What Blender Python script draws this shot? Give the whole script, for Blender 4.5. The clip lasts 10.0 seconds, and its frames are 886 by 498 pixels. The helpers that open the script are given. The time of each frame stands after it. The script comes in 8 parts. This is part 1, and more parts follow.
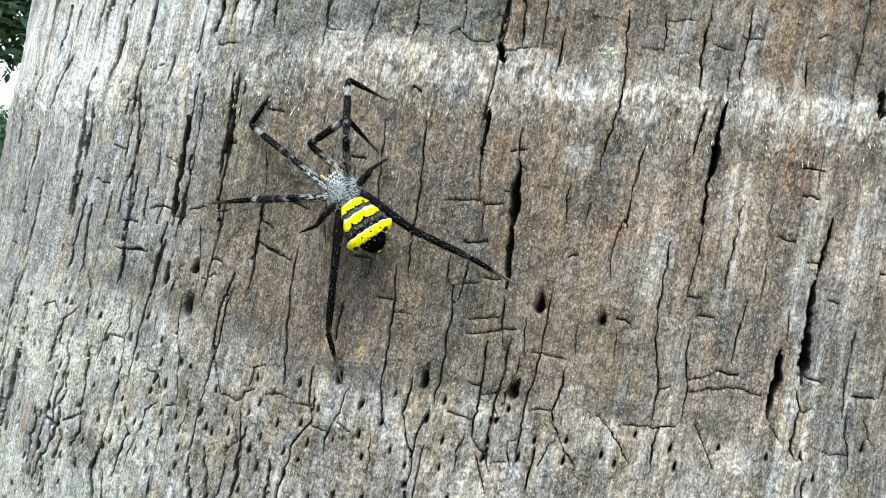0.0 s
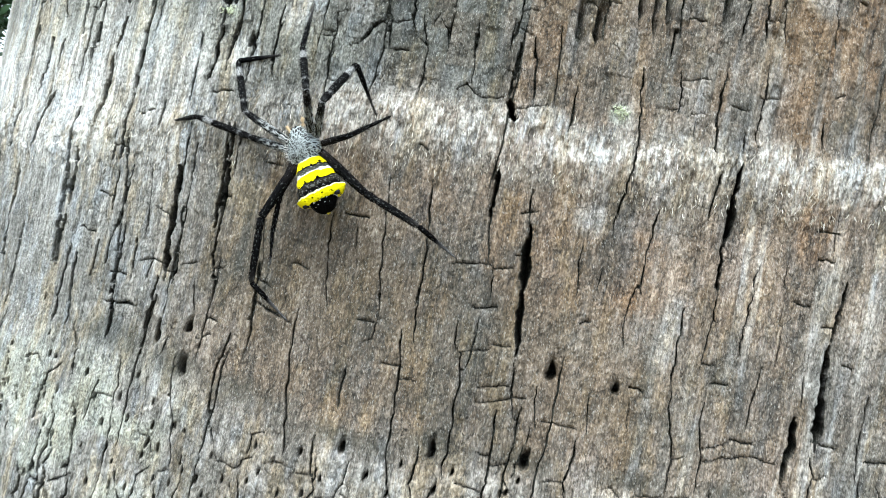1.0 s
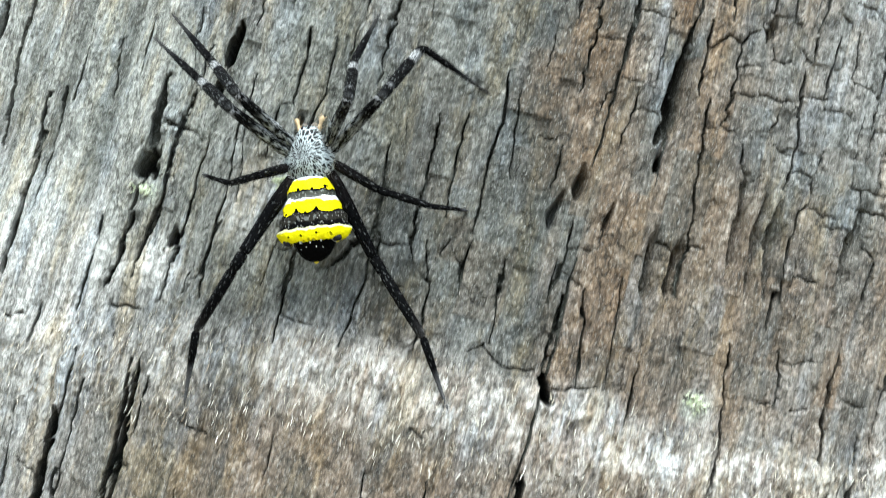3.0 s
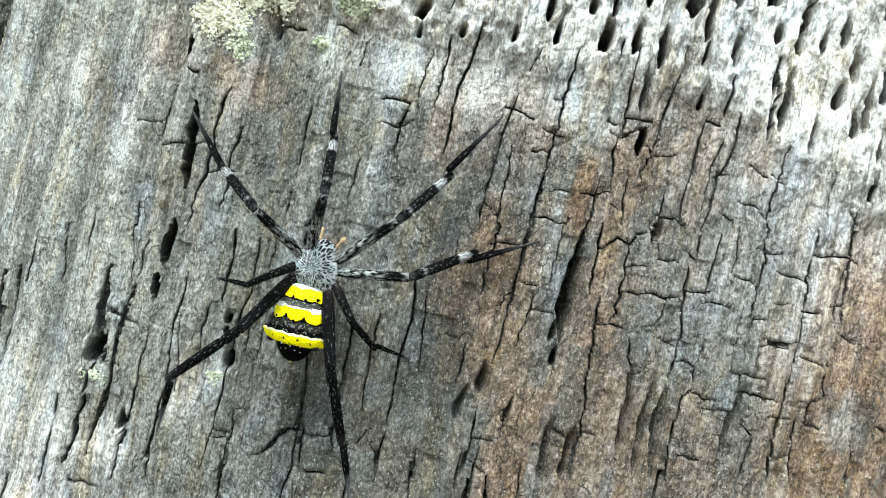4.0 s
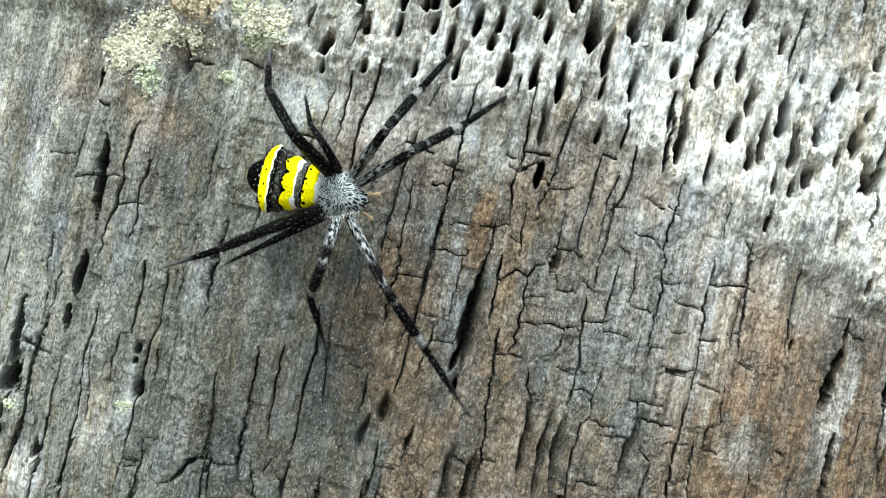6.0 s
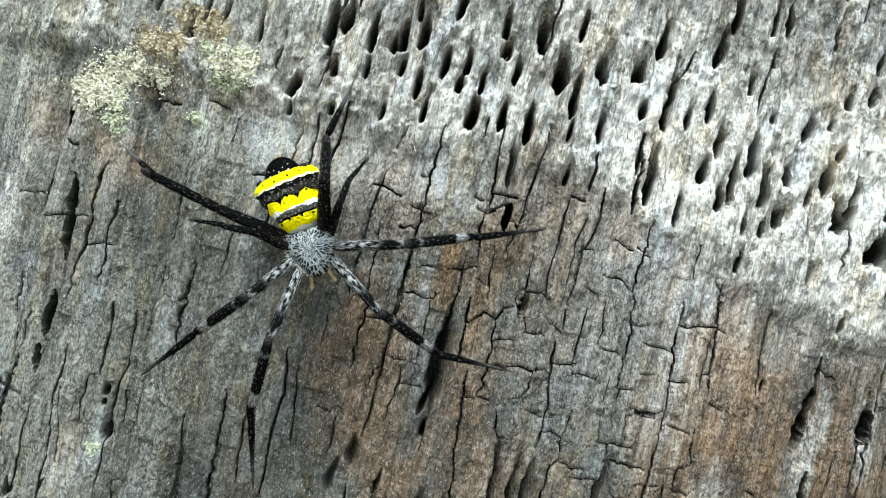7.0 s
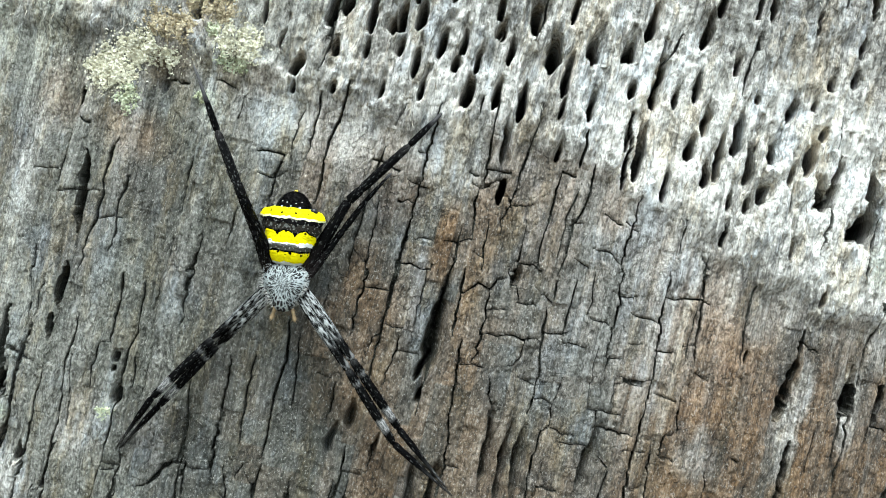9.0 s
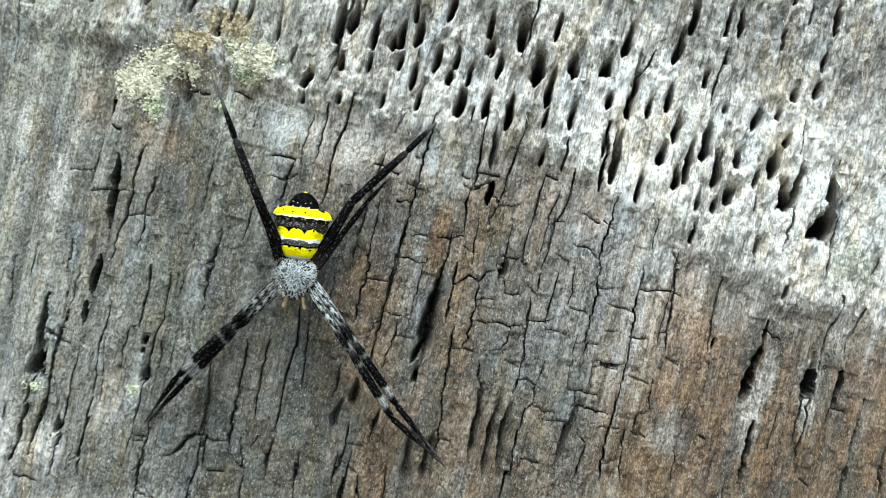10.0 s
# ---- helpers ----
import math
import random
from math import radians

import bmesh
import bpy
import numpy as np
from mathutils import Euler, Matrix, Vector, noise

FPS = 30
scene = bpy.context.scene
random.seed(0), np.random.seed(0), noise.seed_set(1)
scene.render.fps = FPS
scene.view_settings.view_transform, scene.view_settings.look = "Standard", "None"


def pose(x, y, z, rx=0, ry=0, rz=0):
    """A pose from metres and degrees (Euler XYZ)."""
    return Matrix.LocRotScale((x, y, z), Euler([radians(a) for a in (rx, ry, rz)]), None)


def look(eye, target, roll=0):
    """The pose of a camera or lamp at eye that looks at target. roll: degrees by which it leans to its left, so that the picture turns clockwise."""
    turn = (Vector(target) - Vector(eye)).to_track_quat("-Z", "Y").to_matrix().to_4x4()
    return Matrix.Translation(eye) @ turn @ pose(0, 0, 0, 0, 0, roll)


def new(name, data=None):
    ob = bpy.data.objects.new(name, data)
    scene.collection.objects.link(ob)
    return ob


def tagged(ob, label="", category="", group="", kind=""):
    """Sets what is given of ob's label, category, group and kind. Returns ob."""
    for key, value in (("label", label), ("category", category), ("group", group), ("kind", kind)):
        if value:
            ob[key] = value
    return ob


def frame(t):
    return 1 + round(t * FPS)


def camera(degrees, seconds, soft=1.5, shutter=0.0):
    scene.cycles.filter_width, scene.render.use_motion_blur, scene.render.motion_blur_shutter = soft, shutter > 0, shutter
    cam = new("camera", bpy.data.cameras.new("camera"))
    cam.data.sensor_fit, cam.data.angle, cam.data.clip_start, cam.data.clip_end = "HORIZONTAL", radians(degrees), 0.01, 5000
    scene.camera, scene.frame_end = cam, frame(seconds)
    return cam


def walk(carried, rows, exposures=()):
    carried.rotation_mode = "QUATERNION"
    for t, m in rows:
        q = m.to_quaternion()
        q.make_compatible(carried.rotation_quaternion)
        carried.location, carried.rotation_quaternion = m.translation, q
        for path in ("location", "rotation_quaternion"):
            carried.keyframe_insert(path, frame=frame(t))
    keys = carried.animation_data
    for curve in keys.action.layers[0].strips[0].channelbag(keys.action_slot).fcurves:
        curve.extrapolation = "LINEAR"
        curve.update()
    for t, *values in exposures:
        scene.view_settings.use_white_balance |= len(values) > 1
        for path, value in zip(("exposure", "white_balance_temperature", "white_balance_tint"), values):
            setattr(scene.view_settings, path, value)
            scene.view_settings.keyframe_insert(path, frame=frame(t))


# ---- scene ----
# Palm trunk with an orb-weaver walking on it. The trunk's axis is the z axis; MID is the
# height of the stretch that the camera follows.
MID = 1.2
RADIUS = 0.18
EXPOSURE = [(0.0, 1.32, 5900, 3), (1.2, 1.43, 5870, 2), (2.5, 1.50, 5840, 1), (3.2, 1.48, 5840, 1), (4.5, 1.34, 5980, 0), (5.5, 1.28, 6000, 0), (7.5, 0.94, 5960, 0), (9.0, 1.05, 5940, 0), (10.0, 1.01, 5940, 0)]

# ---------------------------------------------------------------- camera
cam = camera(62.20, 10.0, soft=0.95, shutter=0.2)
walk(cam, [
    (0.0, pose(0.01487, -0.29482, 1.14794, 91.819, -11.514, 8.542)),
    (0.5, pose(0.01098, -0.29770, 1.15177, 92.206, -11.951, 7.560)),
    (1.0, pose(0.00752, -0.29180, 1.15838, 91.409, -11.588, 6.717)),
    (1.5, pose(0.00213, -0.28607, 1.17645, 92.524, -12.662, 5.200)),
    (2.0, pose(-0.00750, -0.28515, 1.18035, 93.311, -14.003, 3.585)),
    (2.5, pose(-0.01241, -0.26730, 1.17707, 93.478, -14.505, 1.974)),
    (3.0, pose(-0.01198, -0.26012, 1.19076, 93.815, -14.818, 0.869)),
    (3.2, pose(-0.01259, -0.26255, 1.20232, 93.248, -14.580, 1.070)),
    (4.3, pose(-0.00624, -0.27183, 1.22231, 89.701, -13.116, 1.364)),
    (4.5, pose(-0.00577, -0.27385, 1.22358, 89.881, -13.181, 1.275)),
    (5.0, pose(-0.00261, -0.27197, 1.22387, 89.839, -12.905, 1.315)),
    (5.5, pose(-0.00241, -0.26959, 1.22525, 89.338, -12.906, 0.940)),
    (6.0, pose(0.00213, -0.27044, 1.22756, 89.894, -13.030, 0.869)),
    (6.2, pose(0.00387, -0.27102, 1.22958, 89.737, -12.897, 0.840)),
    (7.3, pose(0.00558, -0.26965, 1.23416, 89.573, -13.024, 0.971)),
    (7.5, pose(0.00633, -0.26949, 1.23309, 89.445, -13.012, 1.028)),
    (8.0, pose(0.00432, -0.27077, 1.22751, 89.626, -13.042, 1.038)),
    (8.5, pose(0.00584, -0.27119, 1.22853, 89.580, -13.286, 0.937)),
    (9.0, pose(0.00659, -0.27391, 1.23078, 89.599, -13.261, 1.230)),
    (9.5, pose(0.00948, -0.27368, 1.23164, 89.623, -13.633, 1.208)),
    (10.0, pose(0.00907, -0.28425, 1.23196, 88.736, -13.418, 2.175)),
], exposures=EXPOSURE)


# ---------------------------------------------------------------- light
SUN_ELEVATION, SUN_AZIMUTH = radians(63), radians(200)   # azimuth clockwise from +y
world = bpy.data.worlds.new("overcast_sky")
scene.world = world
world.use_nodes = True
sky = world.node_tree.nodes.new("ShaderNodeTexSky")
sky.sky_type, sky.sun_disc = "NISHITA", False
sky.sun_elevation, sky.sun_rotation = SUN_ELEVATION, SUN_AZIMUTH
sky.air_density, sky.dust_density, sky.ozone_density = 1.0, 4.0, 0.6
background = world.node_tree.nodes["Background"]
background.inputs["Strength"].default_value = 0.15
cloud = world.node_tree.nodes.new("ShaderNodeMix")              # an even white cloud cover over the sky
cloud.data_type = "RGBA"
cloud.inputs[0].default_value = 0.62
cloud.inputs[7].default_value = (6.6, 6.75, 6.9, 1)
world.node_tree.links.new(sky.outputs[0], cloud.inputs[6])
world.node_tree.links.new(cloud.outputs[2], background.inputs["Color"])

sun = new("sun", bpy.data.lights.new("sun", "SUN"))
sun.data.energy, sun.data.angle, sun.data.color = 2.5, radians(18), (1.0, 0.98, 0.95)
toward = Vector((math.sin(SUN_AZIMUTH) * math.cos(SUN_ELEVATION),
                 math.cos(SUN_AZIMUTH) * math.cos(SUN_ELEVATION), math.sin(SUN_ELEVATION)))
sun.matrix_world = look(toward * 30, (0, 0, 0))


# ---------------------------------------------------------------- materials
class Nodes:
    """A small helper round one node material."""

    def __init__(self, name, rough=0.7):
        self.mat = bpy.data.materials.new(name)
        self.mat.use_nodes = True
        self.tree = self.mat.node_tree
        self.bsdf = self.tree.nodes["Principled BSDF"]
        self.bsdf.inputs["Roughness"].default_value = rough

    def add(self, kind, **sets):
        n = self.tree.nodes.new(kind)
        for k, v in sets.items():
            n.inputs[k].default_value = v
        return n

    def link(self, a, b):
        self.tree.links.new(a, b)

    def coords(self, scale, which="Object"):
        tc = self.add("ShaderNodeTexCoord")
        mp = self.add("ShaderNodeMapping")
        mp.inputs["Scale"].default_value = scale
        self.link(tc.outputs[which], mp.inputs["Vector"])
        return mp.outputs[0]

    def noise(self, vec, scale=1.0, detail=4.0, rough=0.55):
        n = self.add("ShaderNodeTexNoise", Scale=scale, Detail=detail, Roughness=rough)
        self.link(vec, n.inputs["Vector"])
        return n.outputs["Fac"]

    def ramp(self, fac, stops, hard=False):
        n = self.add("ShaderNodeValToRGB")
        el = n.color_ramp.elements
        n.color_ramp.interpolation = "CONSTANT" if hard else "LINEAR"
        while len(el) < len(stops):
            el.new(0.5)
        for e, (p, c) in zip(el, stops):
            e.position = p
            e.color = (*c, 1) if isinstance(c, tuple) else (c, c, c, 1)
        self.link(fac, n.inputs[0])
        return n.outputs[0]

    def mix(self, fac, a, b, mode="MIX"):
        n = self.add("ShaderNodeMix")
        n.data_type, n.blend_type = "RGBA", mode
        for v, s in ((fac, n.inputs[0]), (a, n.inputs[6]), (b, n.inputs[7])):
            if isinstance(v, (int, float)):
                s.default_value = v
            elif isinstance(v, tuple):
                s.default_value = (*v, 1)
            else:
                self.link(v, s)
        return n.outputs[2]

    def maths(self, op, a, b=0.0):
        n = self.add("ShaderNodeMath")
        n.operation = op
        for v, s in ((a, n.inputs[0]), (b, n.inputs[1])):
            if isinstance(v, (int, float)):
                s.default_value = v
            else:
                self.link(v, s)
        return n.outputs[0]

    def colour(self, c):
        if isinstance(c, tuple):
            self.bsdf.inputs["Base Color"].default_value = (*c, 1)
        else:
            self.link(c, self.bsdf.inputs["Base Color"])
        return self

    def bump(self, height, strength, distance):
        n = self.add("ShaderNodeBump", Strength=strength, Distance=distance)
        self.link(height, n.inputs["Height"])
        self.link(n.outputs[0], self.bsdf.inputs["Normal"])
        return self


def wood_material():
    m = Nodes("weathered_palm_wood", 0.85)
    m.bsdf.inputs["Specular IOR Level"].default_value = 0.25
    at = m.add("ShaderNodeAttribute")
    at.attribute_name = "weather"
    sep = m.add("ShaderNodeSeparateColor")
    m.link(at.outputs["Color"], sep.inputs[0])
    brown, bleach, green = sep.outputs[0], sep.outputs[1], sep.outputs[2]
    st = m.add("ShaderNodeAttribute")
    st.attribute_name = "stain_and_shade"
    fibre = m.noise(m.coords((1900, 1900, 85)), 1.0, 5.0, 0.66)
    fleck = m.noise(m.coords((3600, 3600, 2100)), 1.0, 3.0, 0.65)
    middle = m.noise(m.coords((720, 720, 420)), 1.0, 6.0, 0.72)
    broad = m.noise(m.coords((130, 130, 64)), 1.0, 6.0, 0.68)
    grain = m.maths("ADD", m.maths("MULTIPLY", fibre, 0.30), m.maths("MULTIPLY", fleck, 0.36))
    grain = m.maths("ADD", grain, m.maths("MULTIPLY", middle, 0.34))
    grain = m.maths("ADD", grain, m.maths("MULTIPLY", m.maths("SUBTRACT", broad, 0.5), 0.34))
    cells = m.add("ShaderNodeTexVoronoi", Scale=1.0)
    m.link(m.coords((2100, 2100, 1250)), cells.inputs["Vector"])
    grit = cells.outputs["Distance"]
    grain = m.maths("ADD", grain, m.maths("MULTIPLY", m.maths("SUBTRACT", 0.42, grit), 0.075))
    grey = m.ramp(grain, [(0.36, (0.028, 0.028, 0.025)), (0.46, (0.100, 0.099, 0.088)), (0.54, (0.205, 0.200, 0.180)), (0.65, (0.47, 0.46, 0.42))])
    ochre = m.ramp(m.noise(m.coords((240, 240, 70)), 1.0, 5.0, 0.7), [(0.50, 0.0), (0.62, 0.75)])
    grey = m.mix(ochre, grey, m.mix(1.0, grey, (1.18, 0.98, 0.66), "MULTIPLY"))
    slate = m.ramp(m.noise(m.coords((230, 200, 80)), 1.0, 5.0, 0.7), [(0.51, 0.0), (0.62, 0.85)])
    grey = m.mix(slate, grey, m.mix(1.0, grey, (1.04, 1.15, 1.33), "MULTIPLY"))
    rust = m.ramp(grain, [(0.36, (0.032, 0.021, 0.013)), (0.46, (0.128, 0.074, 0.036)), (0.54, (0.26, 0.157, 0.077)), (0.65, (0.50, 0.38, 0.26))])
    c = m.mix(m.maths("MULTIPLY", brown, m.ramp(broad, [(0.36, 0.5), (0.52, 1.0)])), grey, rust)
    pale = m.ramp(grain, [(0.36, (0.22, 0.21, 0.19)), (0.45, (0.48, 0.465, 0.425)), (0.54, (0.88, 0.865, 0.82))])
    pale = m.mix(ochre, pale, m.mix(1.0, pale, (1.0, 0.90, 0.74), "MULTIPLY"))
    pale = m.mix(slate, pale, m.mix(1.0, pale, (0.93, 1.0, 1.1), "MULTIPLY"))
    c = m.mix(m.maths("MULTIPLY", bleach, m.ramp(fibre, [(0.30, 0.45), (0.55, 1.0)])), c, pale)
    crust = m.ramp(grain, [(0.37, (0.10, 0.105, 0.075)), (0.54, (0.56, 0.59, 0.48))])
    c = m.mix(m.maths("MULTIPLY", green, m.ramp(fleck, [(0.36, 0.15), (0.55, 1.0)])), c, crust)
    # dark tone for stains and for the shade painted into holes and channels
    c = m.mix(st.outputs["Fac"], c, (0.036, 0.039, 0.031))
    pale_speck = m.noise(m.coords((4200, 4200, 2700)), 1.0, 2.0, 0.6)
    c = m.mix(m.ramp(pale_speck, [(0.60, 0.0), (0.66, 0.26)]), c, (0.74, 0.73, 0.68))
    dark_speck = m.noise(m.coords((2900, 2900, 1600)), 1.0, 3.0, 0.65)
    c = m.mix(m.ramp(dark_speck, [(0.34, 0.5), (0.39, 0.0)]), c, (0.045, 0.043, 0.037))
    net = m.add("ShaderNodeTexVoronoi", Scale=1.0)             # short hair cracks between the open splits
    net.feature = "DISTANCE_TO_EDGE"
    warp = m.add("ShaderNodeVectorMath")
    warp.operation = "ADD"
    m.link(m.coords((520, 520, 270)), warp.inputs[0])
    bend = m.add("ShaderNodeTexNoise", Scale=1.0, Detail=3.0)
    m.link(m.coords((900, 900, 600)), bend.inputs["Vector"])
    m.link(bend.outputs["Color"], warp.inputs[1])
    m.link(warp.outputs[0], net.inputs["Vector"])
    some = m.ramp(m.noise(m.coords((210, 210, 150)), 1.0, 2.0, 0.5), [(0.50, 0.0), (0.58, 1.0)])
    line = m.maths("MULTIPLY", m.ramp(net.outputs["Distance"], [(0.0, 1.0), (0.05, 0.0)]), some)
    line = m.maths("MULTIPLY", line, m.maths("SUBTRACT", 1.0, bleach))
    c = m.mix(m.maths("MULTIPLY", line, 0.75), c, (0.03, 0.028, 0.024))
    m.colour(c)
    relief = m.maths("SUBTRACT", grain, m.maths("MULTIPLY", grit, 0.10))
    m.bump(m.maths("SUBTRACT", relief, m.maths("MULTIPLY", line, 0.15)), 1.0, 0.0012)
    return m.mat


def lichen_material(name, dark, light):
    m = Nodes(name, 0.95)
    n = m.noise(m.coords((1500, 1500, 1500)), 1.0, 4.0)
    isl = m.add("ShaderNodeNewGeometry").outputs["Random Per Island"]
    c = m.mix(m.ramp(n, [(0.35, 0.0), (0.62, 1.0)]), dark, light)
    c = m.mix(m.ramp(isl, [(0.0, 0.0), (1.0, 0.4)]), c, (0.60, 0.54, 0.38))
    m.colour(c).bump(n, 0.6, 0.0003)
    return m.mat


def straw_material():
    m = Nodes("broken_straw_fibre", 0.8)
    isl = m.add("ShaderNodeNewGeometry").outputs["Random Per Island"]
    c = m.ramp(isl, [(0.0, (0.20, 0.15, 0.09)), (0.35, (0.36, 0.32, 0.25)), (0.7, (0.58, 0.54, 0.45)), (1.0, (0.80, 0.78, 0.70))])
    n = m.noise(m.coords((3000, 3000, 800)), 1.0, 2.0)
    m.colour(m.mix(m.ramp(n, [(0.4, 0.35), (0.6, 0.0)]), c, (0.16, 0.13, 0.09))).bump(n, 0.3, 0.0002)
    return m.mat


def carapace_material():
    """Silver hair over dark skin, in a network that runs out from the middle."""
    m = Nodes("silver_haired_carapace", 0.6)
    m.bsdf.inputs["Specular IOR Level"].default_value = 0.2
    tc = m.add("ShaderNodeTexCoord")
    sx = m.add("ShaderNodeSeparateXYZ")
    m.link(tc.outputs["Object"], sx.inputs[0])
    fwd = m.maths("SUBTRACT", sx.outputs[1], 0.0024)
    ang = m.maths("ARCTAN2", sx.outputs[0], fwd)
    away = m.maths("SQRT", m.maths("ADD", m.maths("MULTIPLY", sx.outputs[0], sx.outputs[0]), m.maths("MULTIPLY", fwd, fwd)))
    n = m.noise(m.coords((1600, 1600, 1600)), 1.0, 2.0)
    vec = m.add("ShaderNodeCombineXYZ")
    m.link(m.maths("ADD", m.maths("MULTIPLY", ang, 7.5), m.maths("MULTIPLY", n, 1.3)), vec.inputs[0])
    m.link(m.maths("ADD", m.maths("MULTIPLY", away, 1500.0), m.maths("MULTIPLY", n, 1.1)), vec.inputs[1])
    v = m.add("ShaderNodeTexVoronoi", Scale=1.0, Randomness=1.0)
    v.feature = "DISTANCE_TO_EDGE"
    m.link(vec.outputs[0], v.inputs["Vector"])
    hair = m.ramp(v.outputs["Distance"], [(0.05, (0.38, 0.42, 0.42)), (0.10, (0.18, 0.20, 0.20)), (0.15, (0.006, 0.006, 0.007))])
    m.colour(hair)
    m.bump(v.outputs["Distance"], 0.4, 0.0002)
    return m.mat


def abdomen_material():
    """Bands across the back: yellow, grey, yellow, black, yellow and a black tip. y runs from the waist to the tip."""
    m = Nodes("banded_abdomen", 0.3)
    m.bsdf.inputs["IOR"].default_value = 1.07
    tc = m.add("ShaderNodeTexCoord")
    sx = m.add("ShaderNodeSeparateXYZ")
    m.link(tc.outputs["Object"], sx.inputs[0])
    n = m.noise(m.coords((900, 900, 900)), 1.0, 3.0)
    lobes = m.maths("SUBTRACT", m.maths("ABSOLUTE", m.maths("COSINE", m.maths("MULTIPLY", sx.outputs[0], 1430.0))), 0.62)
    s = m.maths("MULTIPLY", sx.outputs[1], -1000.0 / 8.8)
    where = m.ramp(s, [(0.0, 0.1), (0.2, 0.12), (0.30, 0.12), (0.37, 1.0), (0.50, 1.0), (0.56, 0.2)])
    s = m.maths("ADD", s, m.maths("MULTIPLY", m.maths("MULTIPLY", lobes, where), -0.055))
    s = m.maths("ADD", s, m.maths("MULTIPLY", m.maths("SUBTRACT", n, 0.5), 0.08))
    yellow, white, cream, olive, black = (0.86, 0.76, 0.0), (0.88, 0.88, 0.85), (0.87, 0.84, 0.5), (0.05, 0.052, 0.042), (0.0015, 0.0015, 0.0015)
    bands = m.ramp(s, [(0.0, (0.62, 0.64, 0.60)), (0.015, yellow), (0.16, black), (0.18, olive), (0.24, (0.10, 0.10, 0.09)), (0.262, white), (0.285, yellow),
                       (0.425, black), (0.445, (0.022, 0.02, 0.016)), (0.545, (0.004, 0.004, 0.004)), (0.612, cream), (0.64, yellow), (0.765, black)], hard=True)
    dots = m.add("ShaderNodeTexVoronoi", Scale=1500.0)
    m.link(tc.outputs["Object"], dots.inputs["Vector"])
    spot = m.ramp(dots.outputs["Distance"], [(0.0, 1.0), (0.22, 1.0), (0.25, 0.0)])
    fine = m.add("ShaderNodeTexVoronoi", Scale=3000.0)
    m.link(tc.outputs["Object"], fine.inputs["Vector"])
    pale = m.maths("MULTIPLY", m.ramp(fine.outputs["Distance"], [(0.0, 1.0), (0.20, 1.0), (0.27, 0.0)]), 0.42)
    darker = m.ramp(s, [(0.0, 0.0), (0.15, 1.0), (0.245, 0.0), (0.43, 1.0), (0.60, 0.0), (0.79, 0.0)], hard=True)
    c = m.mix(m.maths("MULTIPLY", pale, darker), bands, (0.5, 0.5, 0.46))
    edge = m.ramp(s, [(0.0, 0.0), (0.11, 1.0), (0.155, 0.0), (0.40, 1.0), (0.47, 0.0), (0.70, 0.6), (0.76, 0.0)], hard=True)
    c = m.mix(m.maths("MULTIPLY", spot, edge), c, black)
    aside = m.maths("ABSOLUTE", m.maths("MULTIPLY", sx.outputs[0], 1000.0))

    def dot(c, x0, s0, size, paint):
        """A round spot on both sides of the middle line."""
        dx = m.maths("SUBTRACT", aside, x0)
        dy = m.maths("MULTIPLY", m.maths("SUBTRACT", s, s0), 8.8)
        d = m.maths("SQRT", m.maths("ADD", m.maths("MULTIPLY", dx, dx), m.maths("MULTIPLY", dy, dy)))
        return m.mix(m.maths("LESS_THAN", d, size), c, paint)

    side_white = m.maths("MULTIPLY", m.ramp(s, [(0.0, 0.0), (0.245, 1.0), (0.30, 0.0)], hard=True), m.maths("GREATER_THAN", aside, 1.7))
    c = m.mix(side_white, c, white)
    for x0, s0, size in ((0.75, 0.15, 0.17), (1.1, 0.435, 0.24), (0.85, 0.70, 0.13), (2.0, 0.13, 0.14), (2.3, 0.70, 0.11)):
        c = dot(c, x0, s0, size, black)
    for x0, s0, size in ((0.0, 0.785, 0.09), (1.15, 0.78, 0.10), (2.2, 0.775, 0.09), (0.55, 0.84, 0.07), (1.2, 0.86, 0.06), (0.0, 0.50, 0.3), (0.9, 0.515, 0.2), (2.0, 0.505, 0.18)):
        c = dot(c, x0, s0, size, (0.62, 0.63, 0.60) if s0 > 0.7 else (0.11, 0.115, 0.105))
    cap = m.ramp(s, [(0.0, 0.0), (0.765, 0.3), (0.79, 0.0)], hard=True)
    c = m.mix(m.maths("MULTIPLY", spot, cap), c, (0.7, 0.7, 0.66))
    m.colour(c)
    raised = m.maths("ADD", m.maths("MULTIPLY", c, 1.1), n)     # the yellow stands up in cushions
    m.bump(m.maths("ADD", raised, m.maths("MULTIPLY", fine.outputs["Distance"], 0.4)), 0.6, 0.0004)
    return m.mat


